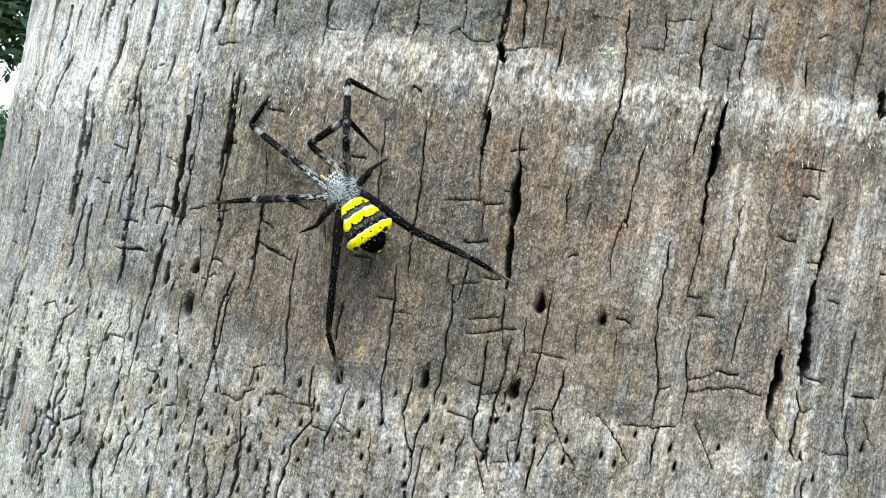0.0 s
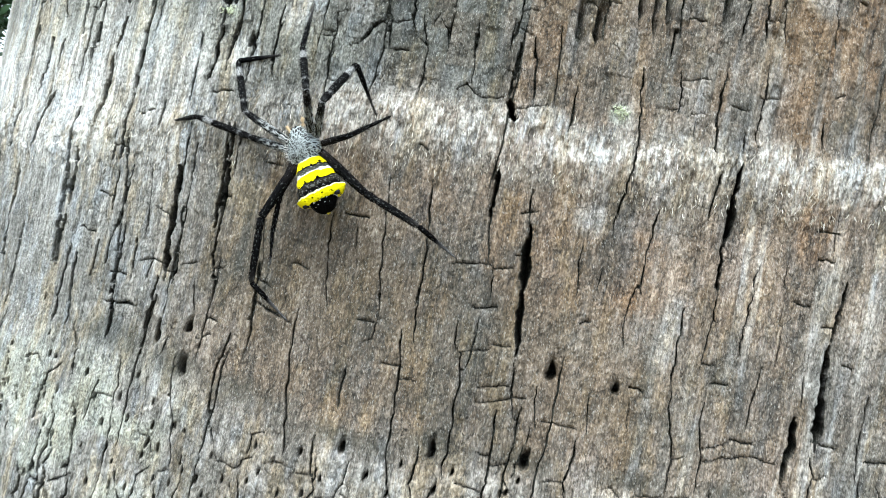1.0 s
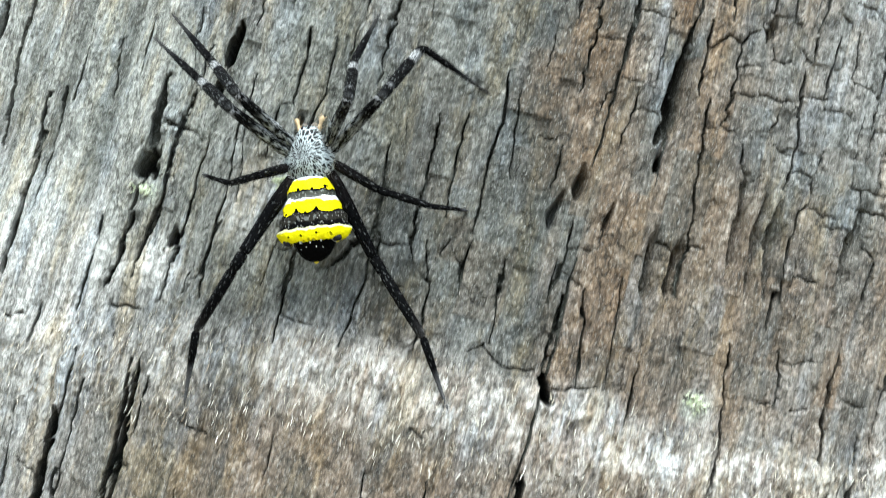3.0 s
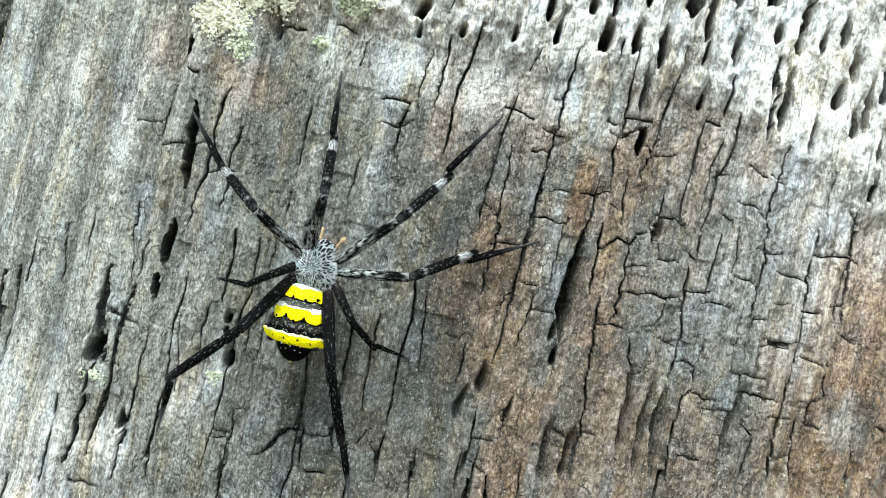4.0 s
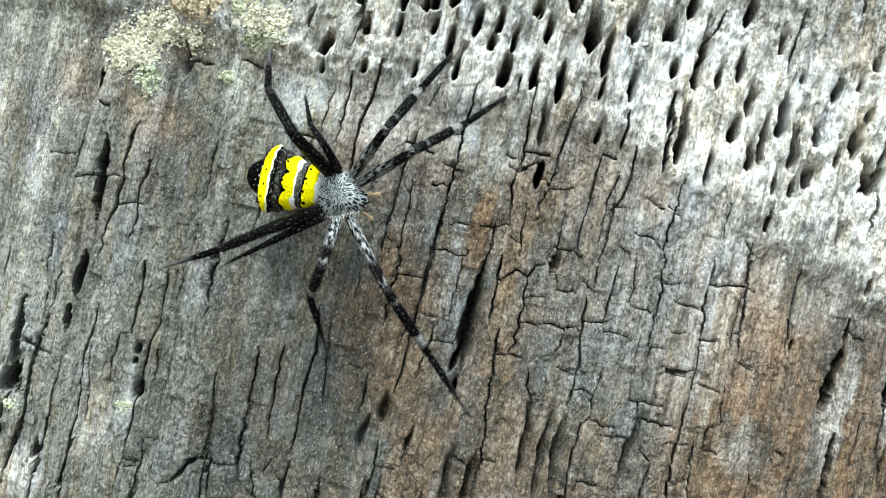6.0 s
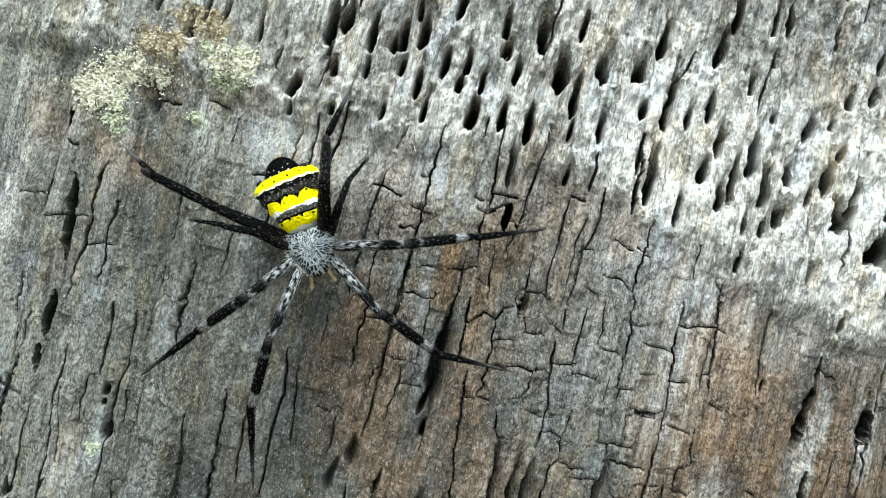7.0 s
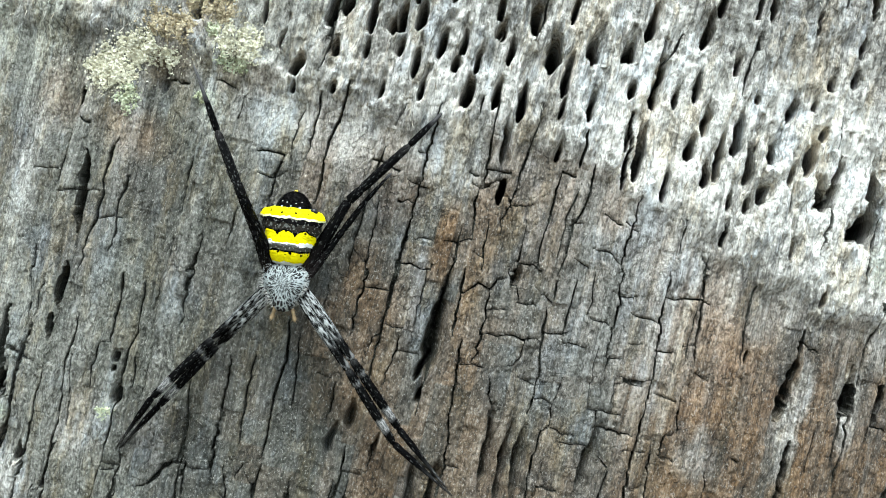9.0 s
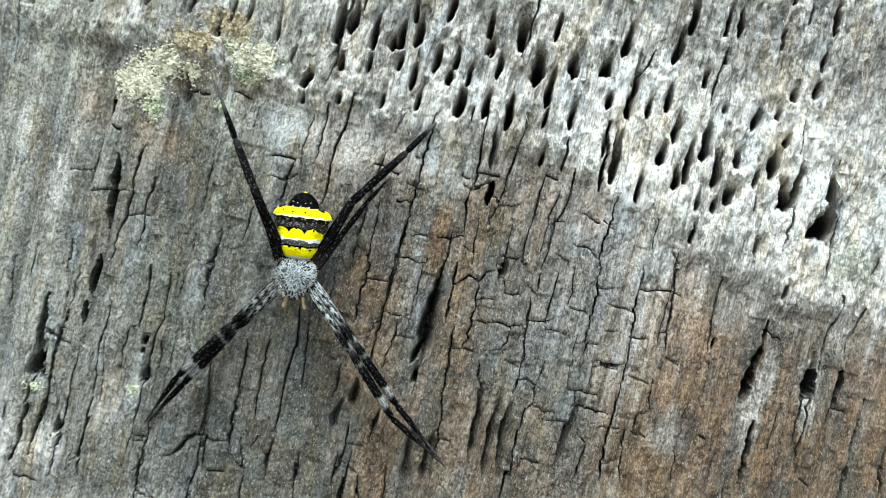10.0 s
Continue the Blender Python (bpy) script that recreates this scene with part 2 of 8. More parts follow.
def leg_material(name, stops, length, speckle):
    """Rings along a leg segment: stops of (fraction of the length, colour)."""
    m = Nodes(name, 0.25)
    m.bsdf.inputs["IOR"].default_value = 1.09
    tc = m.add("ShaderNodeTexCoord")
    sx = m.add("ShaderNodeSeparateXYZ")
    m.link(tc.outputs["Object"], sx.inputs[0])
    n = m.noise(m.coords((3300, 620, 3300)), 1.0, 4.0, 0.7)
    s = m.maths("MULTIPLY", sx.outputs[1], 1000.0 / length)
    s = m.maths("ADD", s, m.maths("MULTIPLY", m.maths("SUBTRACT", n, 0.5), 0.12))
    c = m.ramp(s, stops)
    fur = m.ramp(n, [(0.53, 0.0), (0.58, speckle)])
    c = m.mix(fur, c, m.mix(1.0, c, (1.9, 1.9, 1.87), "MULTIPLY"))
    dark = m.ramp(n, [(0.46, min(1.0, speckle * 1.4)), (0.52, 0.0)])
    c = m.mix(dark, c, (0.004, 0.004, 0.004))
    hair = m.ramp(m.noise(m.coords((5200, 1500, 5200)), 1.0, 2.0, 0.6), [(0.60, 0.0), (0.67, 0.3)])
    c = m.mix(hair, c, (0.30, 0.30, 0.29))                     # scattered pale specks: fine hairs, and glints of gloss painted in
    m.colour(c)
    m.bump(n, 1.0, 0.0005)
    return m.mat


def plain_material(name, colour, rough, scale, spread=0.35):
    m = Nodes(name, rough)
    n = m.noise(m.coords((scale, scale, scale)), 1.0, 5.0, 0.6)
    lo = tuple(c * (1 - spread) for c in colour)
    hi = tuple(min(1.0, c * (1 + spread)) for c in colour)
    m.bsdf.inputs["IOR"].default_value = 1.3
    m.colour(m.ramp(n, [(0.32, lo), (0.68, hi)])).bump(n, 0.3, 0.4 / scale)
    return m.mat


WOOD = wood_material()
LICHEN = lichen_material("pale_green_lichen", (0.42, 0.41, 0.29), (0.84, 0.83, 0.70))
LICHEN_GREEN = lichen_material("green_lichen", (0.22, 0.27, 0.15), (0.60, 0.66, 0.50))
LICHEN_BROWN = lichen_material("tan_lichen", (0.20, 0.155, 0.09), (0.56, 0.49, 0.34))
STRAW = straw_material()
CARAPACE = carapace_material()
ABDOMEN = abdomen_material()
BLACK, SILVER = (0.0025, 0.0025, 0.0028), (0.27, 0.28, 0.28)
FRONT_FEMUR = leg_material("silver_and_black_femur", [(0.0, SILVER), (0.45, (0.25, 0.26, 0.26)), (0.66, (0.15, 0.155, 0.155)), (0.72, (0.03, 0.03, 0.03)), (0.78, BLACK), (0.9, BLACK), (0.94, (0.16, 0.16, 0.16)), (1.0, (0.12, 0.12, 0.12))], 10.8, 0.8)
FRONT_TIBIA = leg_material("black_tibia_with_white_ring", [(0.0, (0.05, 0.05, 0.05)), (0.08, BLACK), (0.15, BLACK), (0.19, (0.14, 0.14, 0.14)), (0.24, BLACK), (0.66, BLACK), (0.71, (0.30, 0.30, 0.295)), (0.82, (0.34, 0.34, 0.335)), (0.86, BLACK)], 10.8, 0.5)
FRONT_FOOT = leg_material("black_foot", [(0.0, BLACK), (0.45, BLACK), (0.6, (0.02, 0.02, 0.02)), (1.0, (0.05, 0.047, 0.045))], 9.4, 0.08)
HIND_FEMUR = leg_material("blackish_femur", [(0.0, (0.05, 0.04, 0.038)), (0.2, (0.012, 0.010, 0.010)), (0.45, BLACK), (1.0, BLACK)], 10.0, 0.5)
HIND_TIBIA = leg_material("black_tibia", [(0.0, BLACK), (0.8, BLACK), (1.0, (0.03, 0.028, 0.027))], 10.0, 0.3)
HIND_FOOT = leg_material("dark_grey_foot", [(0.0, BLACK), (0.4, BLACK), (0.55, (0.08, 0.078, 0.08)), (1.0, (0.12, 0.12, 0.12))], 9.0, 0.04)
TAN = plain_material("tan_palp_skin", (0.38, 0.28, 0.16), 0.5, 1500)
CHELICERA = plain_material("dark_chelicera_skin", (0.10, 0.085, 0.065), 0.45, 1500)
EYE = plain_material("black_eye", (0.01, 0.01, 0.012), 0.12, 900)
SOIL = plain_material("leafy_soil", (0.10, 0.085, 0.055), 0.95, 3.0)
LEAF = plain_material("dark_green_leaf", (0.035, 0.07, 0.03), 0.5, 6.0)
BARK = plain_material("grey_bark", (0.16, 0.13, 0.10), 0.9, 20.0)


# ---------------------------------------------------------------- the trunk's surface, in millimetres
# u runs round the trunk (to the right, 0 faces the camera's side), z runs up from MID.
R_MM = RADIUS * 1000.0
ROUND = 2 * math.pi * R_MM


def stretch(a, b, step):
    return list(np.arange(a, b, step))


us = np.array(stretch(-ROUND / 2, -132, 9.0) + stretch(-132, -84, 0.42) + stretch(-84, -62, 0.26) + stretch(-62, 76, 0.165)
              + stretch(76, 97, 0.32) + stretch(97, ROUND / 2 - 1, 9.0))
zs = np.array(stretch(-1200, -118, 12.0) + stretch(-118, -92, 0.34) + stretch(-92, -18, 0.205) + stretch(-18, 50, 0.175) + stretch(50, 84, 0.21)
              + stretch(84, 98, 0.4) + stretch(98, 2800, 14.0))
U, Z = np.meshgrid(us, zs)
rng = np.random.default_rng(7)


def cell_noise(u, z, su, sz, seed):
    """Smooth value noise in 0..1 with cells of su by sz millimetres."""
    table = np.random.default_rng(seed).random((257, 257))
    a, b = u / su + 311.7, z / sz + 173.3
    i, j = np.floor(a).astype(int), np.floor(b).astype(int)
    fa, fb = a - i, b - j
    fa, fb = fa * fa * (3 - 2 * fa), fb * fb * (3 - 2 * fb)
    i0, j0, i1, j1 = i % 257, j % 257, (i + 1) % 257, (j + 1) % 257
    return ((table[j0, i0] * (1 - fa) + table[j0, i1] * fa) * (1 - fb)
            + (table[j1, i0] * (1 - fa) + table[j1, i1] * fa) * fb)


def step_up(x, a, b):
    t = np.clip((x - a) / (b - a), 0, 1)
    return t * t * (3 - 2 * t)


SCAR_U, SCAR_Z = [-60, -22, -7, 13, 26, 34, 41, 58, 70], [49, 46, 44.5, 47, 43, 41, 37.5, 33.5, 33]   # lower edge of the pitted scar
ring_top = np.interp(U, [-90, -60, -40, -26, -9, 27, 40, 60], [-26, -22.5, -19, -16.5, -15, -15.5, -13, -10.5])
wander = U + 2.2 * (cell_noise(U, Z, 14, 40, 1) - 0.5) + 0.5 * (cell_noise(U, Z, 3, 9, 2) - 0.5)
tilt = Z + 2.5 * (cell_noise(U, Z, 9, 9, 3) - 0.5) + 1.2 * (cell_noise(U, Z, 2.5, 3, 4) - 0.5)
left = step_up(-U, 38, 62)                                     # ridged wood round the left flank
upper_edge = np.interp(U, SCAR_U, SCAR_Z)
upper = step_up(tilt, upper_edge - 2.5, upper_edge + 3.0)      # the pitted scar above
lower = step_up(-tilt, 64, 76)                                 # the pitted scar below
ring = step_up(tilt - ring_top, -15, -7) * (1 - step_up(tilt - ring_top, -3.6, 1.6))   # frayed ring, fading downwards
checked = step_up(tilt, -17, -8) * (1 - upper) * (1 - left)    # cracked into blocks

H = 1.2 * (cell_noise(U, Z, 34, 40, 10) - 0.5) + 0.5 * (cell_noise(U, Z, 9, 16, 11) - 0.5)
plank = cell_noise(wander, Z, 4.6, 70, 12)
H += (0.30 + 0.12 * left) * (step_up(plank, 0.40, 0.60) - 0.5)
ridge = cell_noise(wander, Z, 1.7, 26, 13) - 0.5
H += (0.20 + 0.14 * left) * ridge
H += (0.14 + 0.06 * left) * (cell_noise(wander, Z, 0.75, 13, 14) - 0.5)
H += 0.12 * (cell_noise(wander, tilt, 0.42, 4, 15) - 0.5)
H += 0.06 * (cell_noise(U, tilt, 0.5, 0.8, 16) - 0.5)
flank = step_up(-U, 12, 36) * step_up(Z, -14, -2)              # long smooth ridges beside the blocks
band = cell_noise(wander, Z, 2.7, 70, 24)
H += flank * (0.9 * (step_up(band, 0.25, 0.75) - 0.5) + 0.22 * (cell_noise(wander, Z, 1.0, 45, 25) - 0.5))
block = cell_noise(wander, tilt, 3.2, 7.5, 17)
H += 0.28 * checked * (step_up(block, 0.42, 0.58) - 0.5)
rough_a = cell_noise(U, tilt, 0.7, 1.1, 18) - 0.5
rough_b = cell_noise(U, tilt, 1.5, 2.8, 19) - 0.5
tuft = cell_noise(wander, tilt, 0.45, 2.6, 20) - 0.5
H += ring * (0.6 + 0.42 * rough_a + 0.4 * rough_b + 0.55 * tuft)
H += upper * (1.2 + 0.55 * rough_a + 0.9 * rough_b + 0.7 * tuft)
H += lower * (0.7 + 0.25 * rough_a + 0.35 * rough_b)
H += 0.11 * (cell_noise(U, Z, 0.38, 0.48, 21) - 0.5)
H += (0.18 + 0.14 * checked) * (cell_noise(wander, tilt, 1.1, 1.7, 22) - 0.5)
H += 0.21 * (cell_noise(wander, tilt, 0.62, 0.95, 23) - 0.5)
hollow, channel, hole_shade = np.zeros_like(H), np.zeros_like(H), np.zeros_like(H)   # depth of splits and holes, of channels, and shade painted inside them
slide_u, slide_z = np.zeros_like(H), np.zeros_like(H)           # how far a point gives way along the surface at a crack


def window(u0, u1, z0, z1):
    a, b = np.searchsorted(us, [u0, u1])
    c, d = np.searchsorted(zs, [z0, z1])
    return slice(c, d), slice(a, b)


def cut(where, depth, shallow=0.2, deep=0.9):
    """Sinks a hole; shade is painted into its colour from one depth to the other."""
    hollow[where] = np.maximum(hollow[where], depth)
    hole_shade[where] = np.maximum(hole_shade[where], step_up(depth, shallow, deep))


def kinks(x, spacing, amount, seed):
    """A broken line: straight runs between random corners."""
    r = np.random.default_rng(seed)
    lo, hi = float(x.min()) - 6, float(x.max()) + 6
    knots = np.cumsum(r.uniform(0.4, 1.6, int((hi - lo) / spacing) + 8)) * spacing + lo - 2
    return np.interp(x, knots, r.uniform(-amount, amount, len(knots)))


def hairline(ww, mid, half, depth):
    """A fine split along the grain: a narrow floor drops, and the lips close in on it."""
    along = zs[ww[0]]
    fade = np.clip(1.7 * cell_noise(mid, along, 9, 2.6, 71) + 0.15, 0.4, 1)
    depth, half = np.minimum(depth, 1.8) * fade, half * (0.55 + 0.6 * fade)
    rows = np.arange(ww[0].start, ww[0].stop)
    col = np.clip(np.searchsorted(us, mid), 3, len(us) - 4)
    col = np.where(np.abs(us[col - 1] - mid) < np.abs(us[col] - mid), col - 1, col)
    for side in (-1, 0, 1):
        hollow[rows, col + side] = np.maximum(hollow[rows, col + side], depth)
        # the slit's floor is painted dark in place of shade
        hole_shade[rows, col + side] = 1
        slide_u[rows, col + side] = mid + side * half * 0.8 - us[col + side]
    for side in (-2, 2):
        slide_u[rows, col + side] = mid + side * half * 0.5 - us[col + side]


def hairline_across(ww, mid, half, depth):
    """A fine split across the grain."""
    fade = np.clip(1.7 * cell_noise(us[ww[1]], mid, 1.6, 5, 72) + 0.15, 0.4, 1)
    depth, half = np.minimum(depth, 1.2) * fade, half * (0.55 + 0.6 * fade)
    cols = np.arange(ww[1].start, ww[1].stop)
    row = np.clip(np.searchsorted(zs, mid), 3, len(zs) - 4)
    row = np.where(np.abs(zs[row - 1] - mid) < np.abs(zs[row] - mid), row - 1, row)
    for side in (-1, 0, 1):
        hollow[row + side, cols] = np.maximum(hollow[row + side, cols], depth)
        hole_shade[row + side, cols] = 1
        slide_z[row + side, cols] = mid + side * half * 0.8 - zs[row + side]
    for side in (-2, 2):
        slide_z[row + side, cols] = mid + side * half * 0.5 - zs[row + side]


def crack(u0, z0, u1, z1, half, depth, wiggle=0.45):
    """A lengthwise split with ragged lips, tapering at its ends."""
    w = max(half, 0.16)
    depth *= 2.2
    if z0 > z1:
        u0, z0, u1, z1 = u1, z1, u0, z0
    ww = window(min(u0, u1) - 3 * w - 1.5, max(u0, u1) + 3 * w + 1.5, z0, z1)
    uu, zz = U[ww], Z[ww]
    if uu.size == 0:
        return
    k = (zz - z0) / max(z1 - z0, 0.1)
    seed = int(abs(u0 * 131 + z0 * 17)) % 9000 + 100
    mid = u0 + (u1 - u0) * k + kinks(zz, 5.0, wiggle * 0.8, seed) + kinks(zz, 1.3, wiggle * 0.3, seed + 1)
    wide = w * (0.35 + 0.9 * cell_noise(zz * 0, zz, 1, 3.0, seed + 2) + 0.4 * cell_noise(zz * 0, zz, 1, 1.1, seed + 3)) * np.clip(np.minimum(k, 1 - k) * 9, 0.25, 1)
    H[ww] -= 0.24 * np.exp(-((uu - mid) / 0.55) ** 2) * np.clip(np.minimum(k, 1 - k) * 10, 0, 1)
    if w < 0.26:
        hairline(ww, mid[:, 0], np.clip(wide[:, 0], 0.06, 0.15), depth * np.clip(np.minimum(k, 1 - k)[:, 0] * 12, 0.3, 1))
        return
    wide = np.maximum(wide * (0.62 + 0.7 * cell_noise(uu, zz, 0.6, 0.9, seed + 5)) * np.clip(np.minimum(k, 1 - k) * 5, 0.15, 1) ** 0.5, 0.165)
    lip = 1 - np.abs(uu - mid) / wide
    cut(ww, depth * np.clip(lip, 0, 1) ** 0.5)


def cross(u0, z0, u1, z1, half, depth):
    """A short crack across the grain."""
    w = max(half, 0.17) * 0.9
    depth *= 2.0
    if u0 > u1:
        u0, z0, u1, z1 = u1, z1, u0, z0
    ww = window(u0, u1, min(z0, z1) - 2, max(z0, z1) + 2)
    uu, zz = U[ww], Z[ww]
    if uu.size == 0:
        return
    k = (uu - u0) / max(u1 - u0, 0.1)
    seed = int(abs(u0 * 71 + z0 * 37)) % 9000 + 300
    mid = z0 + (z1 - z0) * k + kinks(uu, 1.2, 0.28, seed) + kinks(uu, 0.4, 0.1, seed + 1)
    wide = np.clip(w * (0.4 + 1.0 * cell_noise(uu, uu * 0, 1.1, 1, seed + 1)), 0.05, 0.14)
    H[ww] -= 0.16 * np.exp(-((zz - mid) / 0.45) ** 2) * np.clip(np.minimum(k, 1 - k) * 10, 0, 1)
    hairline_across(ww, mid[0], wide[0], depth * np.clip(np.minimum(k, 1 - k)[0] * 8, 0.6, 1))


def groove(u0, z0, u1, z1, half, depth):
    """A channel with a steep lip on one side and a sloping floor."""
    if z0 > z1:
        u0, z0, u1, z1 = u1, z1, u0, z0
    ww = window(min(u0, u1) - 2 * half - 1, max(u0, u1) + 2 * half + 1, z0, z1)
    uu, zz = U[ww], Z[ww]
    if uu.size == 0:
        return
    k = (zz - z0) / max(z1 - z0, 0.1)
    seed = int(abs(u0 * 31 + z0 * 57)) % 9000 + 500
    mid = u0 + (u1 - u0) * k + 0.5 * (cell_noise(zz * 0, zz, 1, 4, seed) - 0.5)
    half = half * (0.75 + 0.5 * cell_noise(zz * 0, zz, 1, 2.2, seed + 1)) * np.clip(np.minimum(k * 2.6 + 0.2, (1 - k) * 2.2 + 0.25), 0, 1)
    s = (uu - mid + half + 0.4 * (cell_noise(uu, zz, 0.6, 1.6, seed + 2) - 0.5)) / (2 * half)
    deep = np.where((s > 0) & (s < 1), np.clip(s * 5, 0, 1) * np.clip(1 - s, 0, 1) ** 1.2, 0)
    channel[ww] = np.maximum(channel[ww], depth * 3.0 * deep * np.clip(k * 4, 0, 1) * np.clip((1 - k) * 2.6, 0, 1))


def pit(u0, z0, ru, rz, depth):
    """A hole whose upper side runs out in a short channel."""
    ww = window(u0 - 2.6 * ru, u0 + 2.6 * ru, z0 - 1.6 * rz, z0 + 4.2 * rz)
    uu, zz = U[ww], Z[ww]
    if uu.size == 0:
        return
    dz = zz - z0
    seed = int(abs(u0 * 53 + z0 * 29)) % 900
    side = uu - u0 - kinks(zz, 2.0, 0.3 * ru, seed) - 0.03 * dz
    r = np.hypot(side / (ru * 1.02), dz / np.where(dz > 0, rz * (3.2 if ru > 0.3 else 2.4), rz))
    r = r * (0.6 + 0.55 * cell_noise(uu, zz, 0.7, 2.0, seed) + 0.4 * cell_noise(uu, zz, 0.35, 1.1, seed + 1))
    slope = np.clip(1 - dz / (rz * (3.4 if ru > 0.3 else 2.6)), 0, 1) ** 1.3
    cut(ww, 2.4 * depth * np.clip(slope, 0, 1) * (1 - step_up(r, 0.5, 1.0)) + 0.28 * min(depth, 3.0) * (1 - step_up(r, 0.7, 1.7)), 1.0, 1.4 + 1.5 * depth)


def split(w, *path):
    """A fine branching split: a broken line through places (u, z, u, z, ...) on the surface, tapering at both ends."""
    places = list(zip(path[::2], path[1::2]))
    reach = [0.0]
    for (a, b), (c, d) in zip(places, places[1:]):
        reach.append(reach[-1] + math.hypot(c - a, d - b))
    seed = int(abs(path[0] * 131 + path[1] * 17)) % 9000 + 100
    depth = 4.5 * w + 0.35
    for i, ((ua, za), (ub, zb)) in enumerate(zip(places, places[1:])):
        along = abs(zb - za) >= 0.8 * abs(ub - ua)
        if (za > zb) if along else (ua > ub):
            ua, za, ub, zb, ra, rb = ub, zb, ua, za, reach[i + 1], reach[i]
        else:
            ra, rb = reach[i], reach[i + 1]
        ww = window(min(ua, ub) - 2, max(ua, ub) + 2, za - 0.08, zb + 0.08) if along else window(ua - 0.08, ub + 0.08, min(za, zb) - 2, max(za, zb) + 2)
        uu, zz = U[ww], Z[ww]
        if uu.size == 0:
            continue
        k = np.clip((zz - za) / max(zb - za, 0.1) if along else (uu - ua) / max(ub - ua, 0.1), 0, 1)
        far = ra + (rb - ra) * k
        ends = np.clip(np.minimum(far, reach[-1] - far) / 1.6, 0, 1)
        line = zz if along else uu
        bend = (kinks(line, 2.6, 0.26, seed) + kinks(line, 0.9, 0.13, seed + 1)) * np.clip(np.minimum(k, 1 - k) * 6, 0.2, 1)
        if along:
            mid = ua + (ub - ua) * k + bend
            off = uu - mid
        else:
            mid = za + (zb - za) * k + bend
            off = zz - mid
        wide = w * (0.45 + 0.75 * cell_noise(line, line * 0, 2.2, 1, seed + 2) + 0.35 * cell_noise(line, line * 0, 0.8, 1, seed + 3)) * (0.3 + 0.7 * ends)
        H[ww] -= 0.5 * w * np.exp(-(off / (0.25 + 0.8 * w)) ** 2) * ends
        if w >= 0.26 and along:
            rag = np.maximum(wide * (0.62 + 0.7 * cell_noise(uu, zz, 0.6, 0.9, seed + 5)), 0.165)
            cut(ww, 2.2 * depth * np.clip(1 - np.abs(off) / rag, 0, 1) ** 0.5 * (0.3 + 0.7 * ends))
        elif along:
            hairline(ww, mid[:, 0], np.clip(wide[:, 0] * 0.7, 0.06, 0.17), depth * (0.35 + 0.65 * ends[:, 0]))
        else:
            hairline_across(ww, mid[0], np.clip(wide[0] * 0.5, 0.045, 0.12), depth * (0.35 + 0.65 * ends[0]))


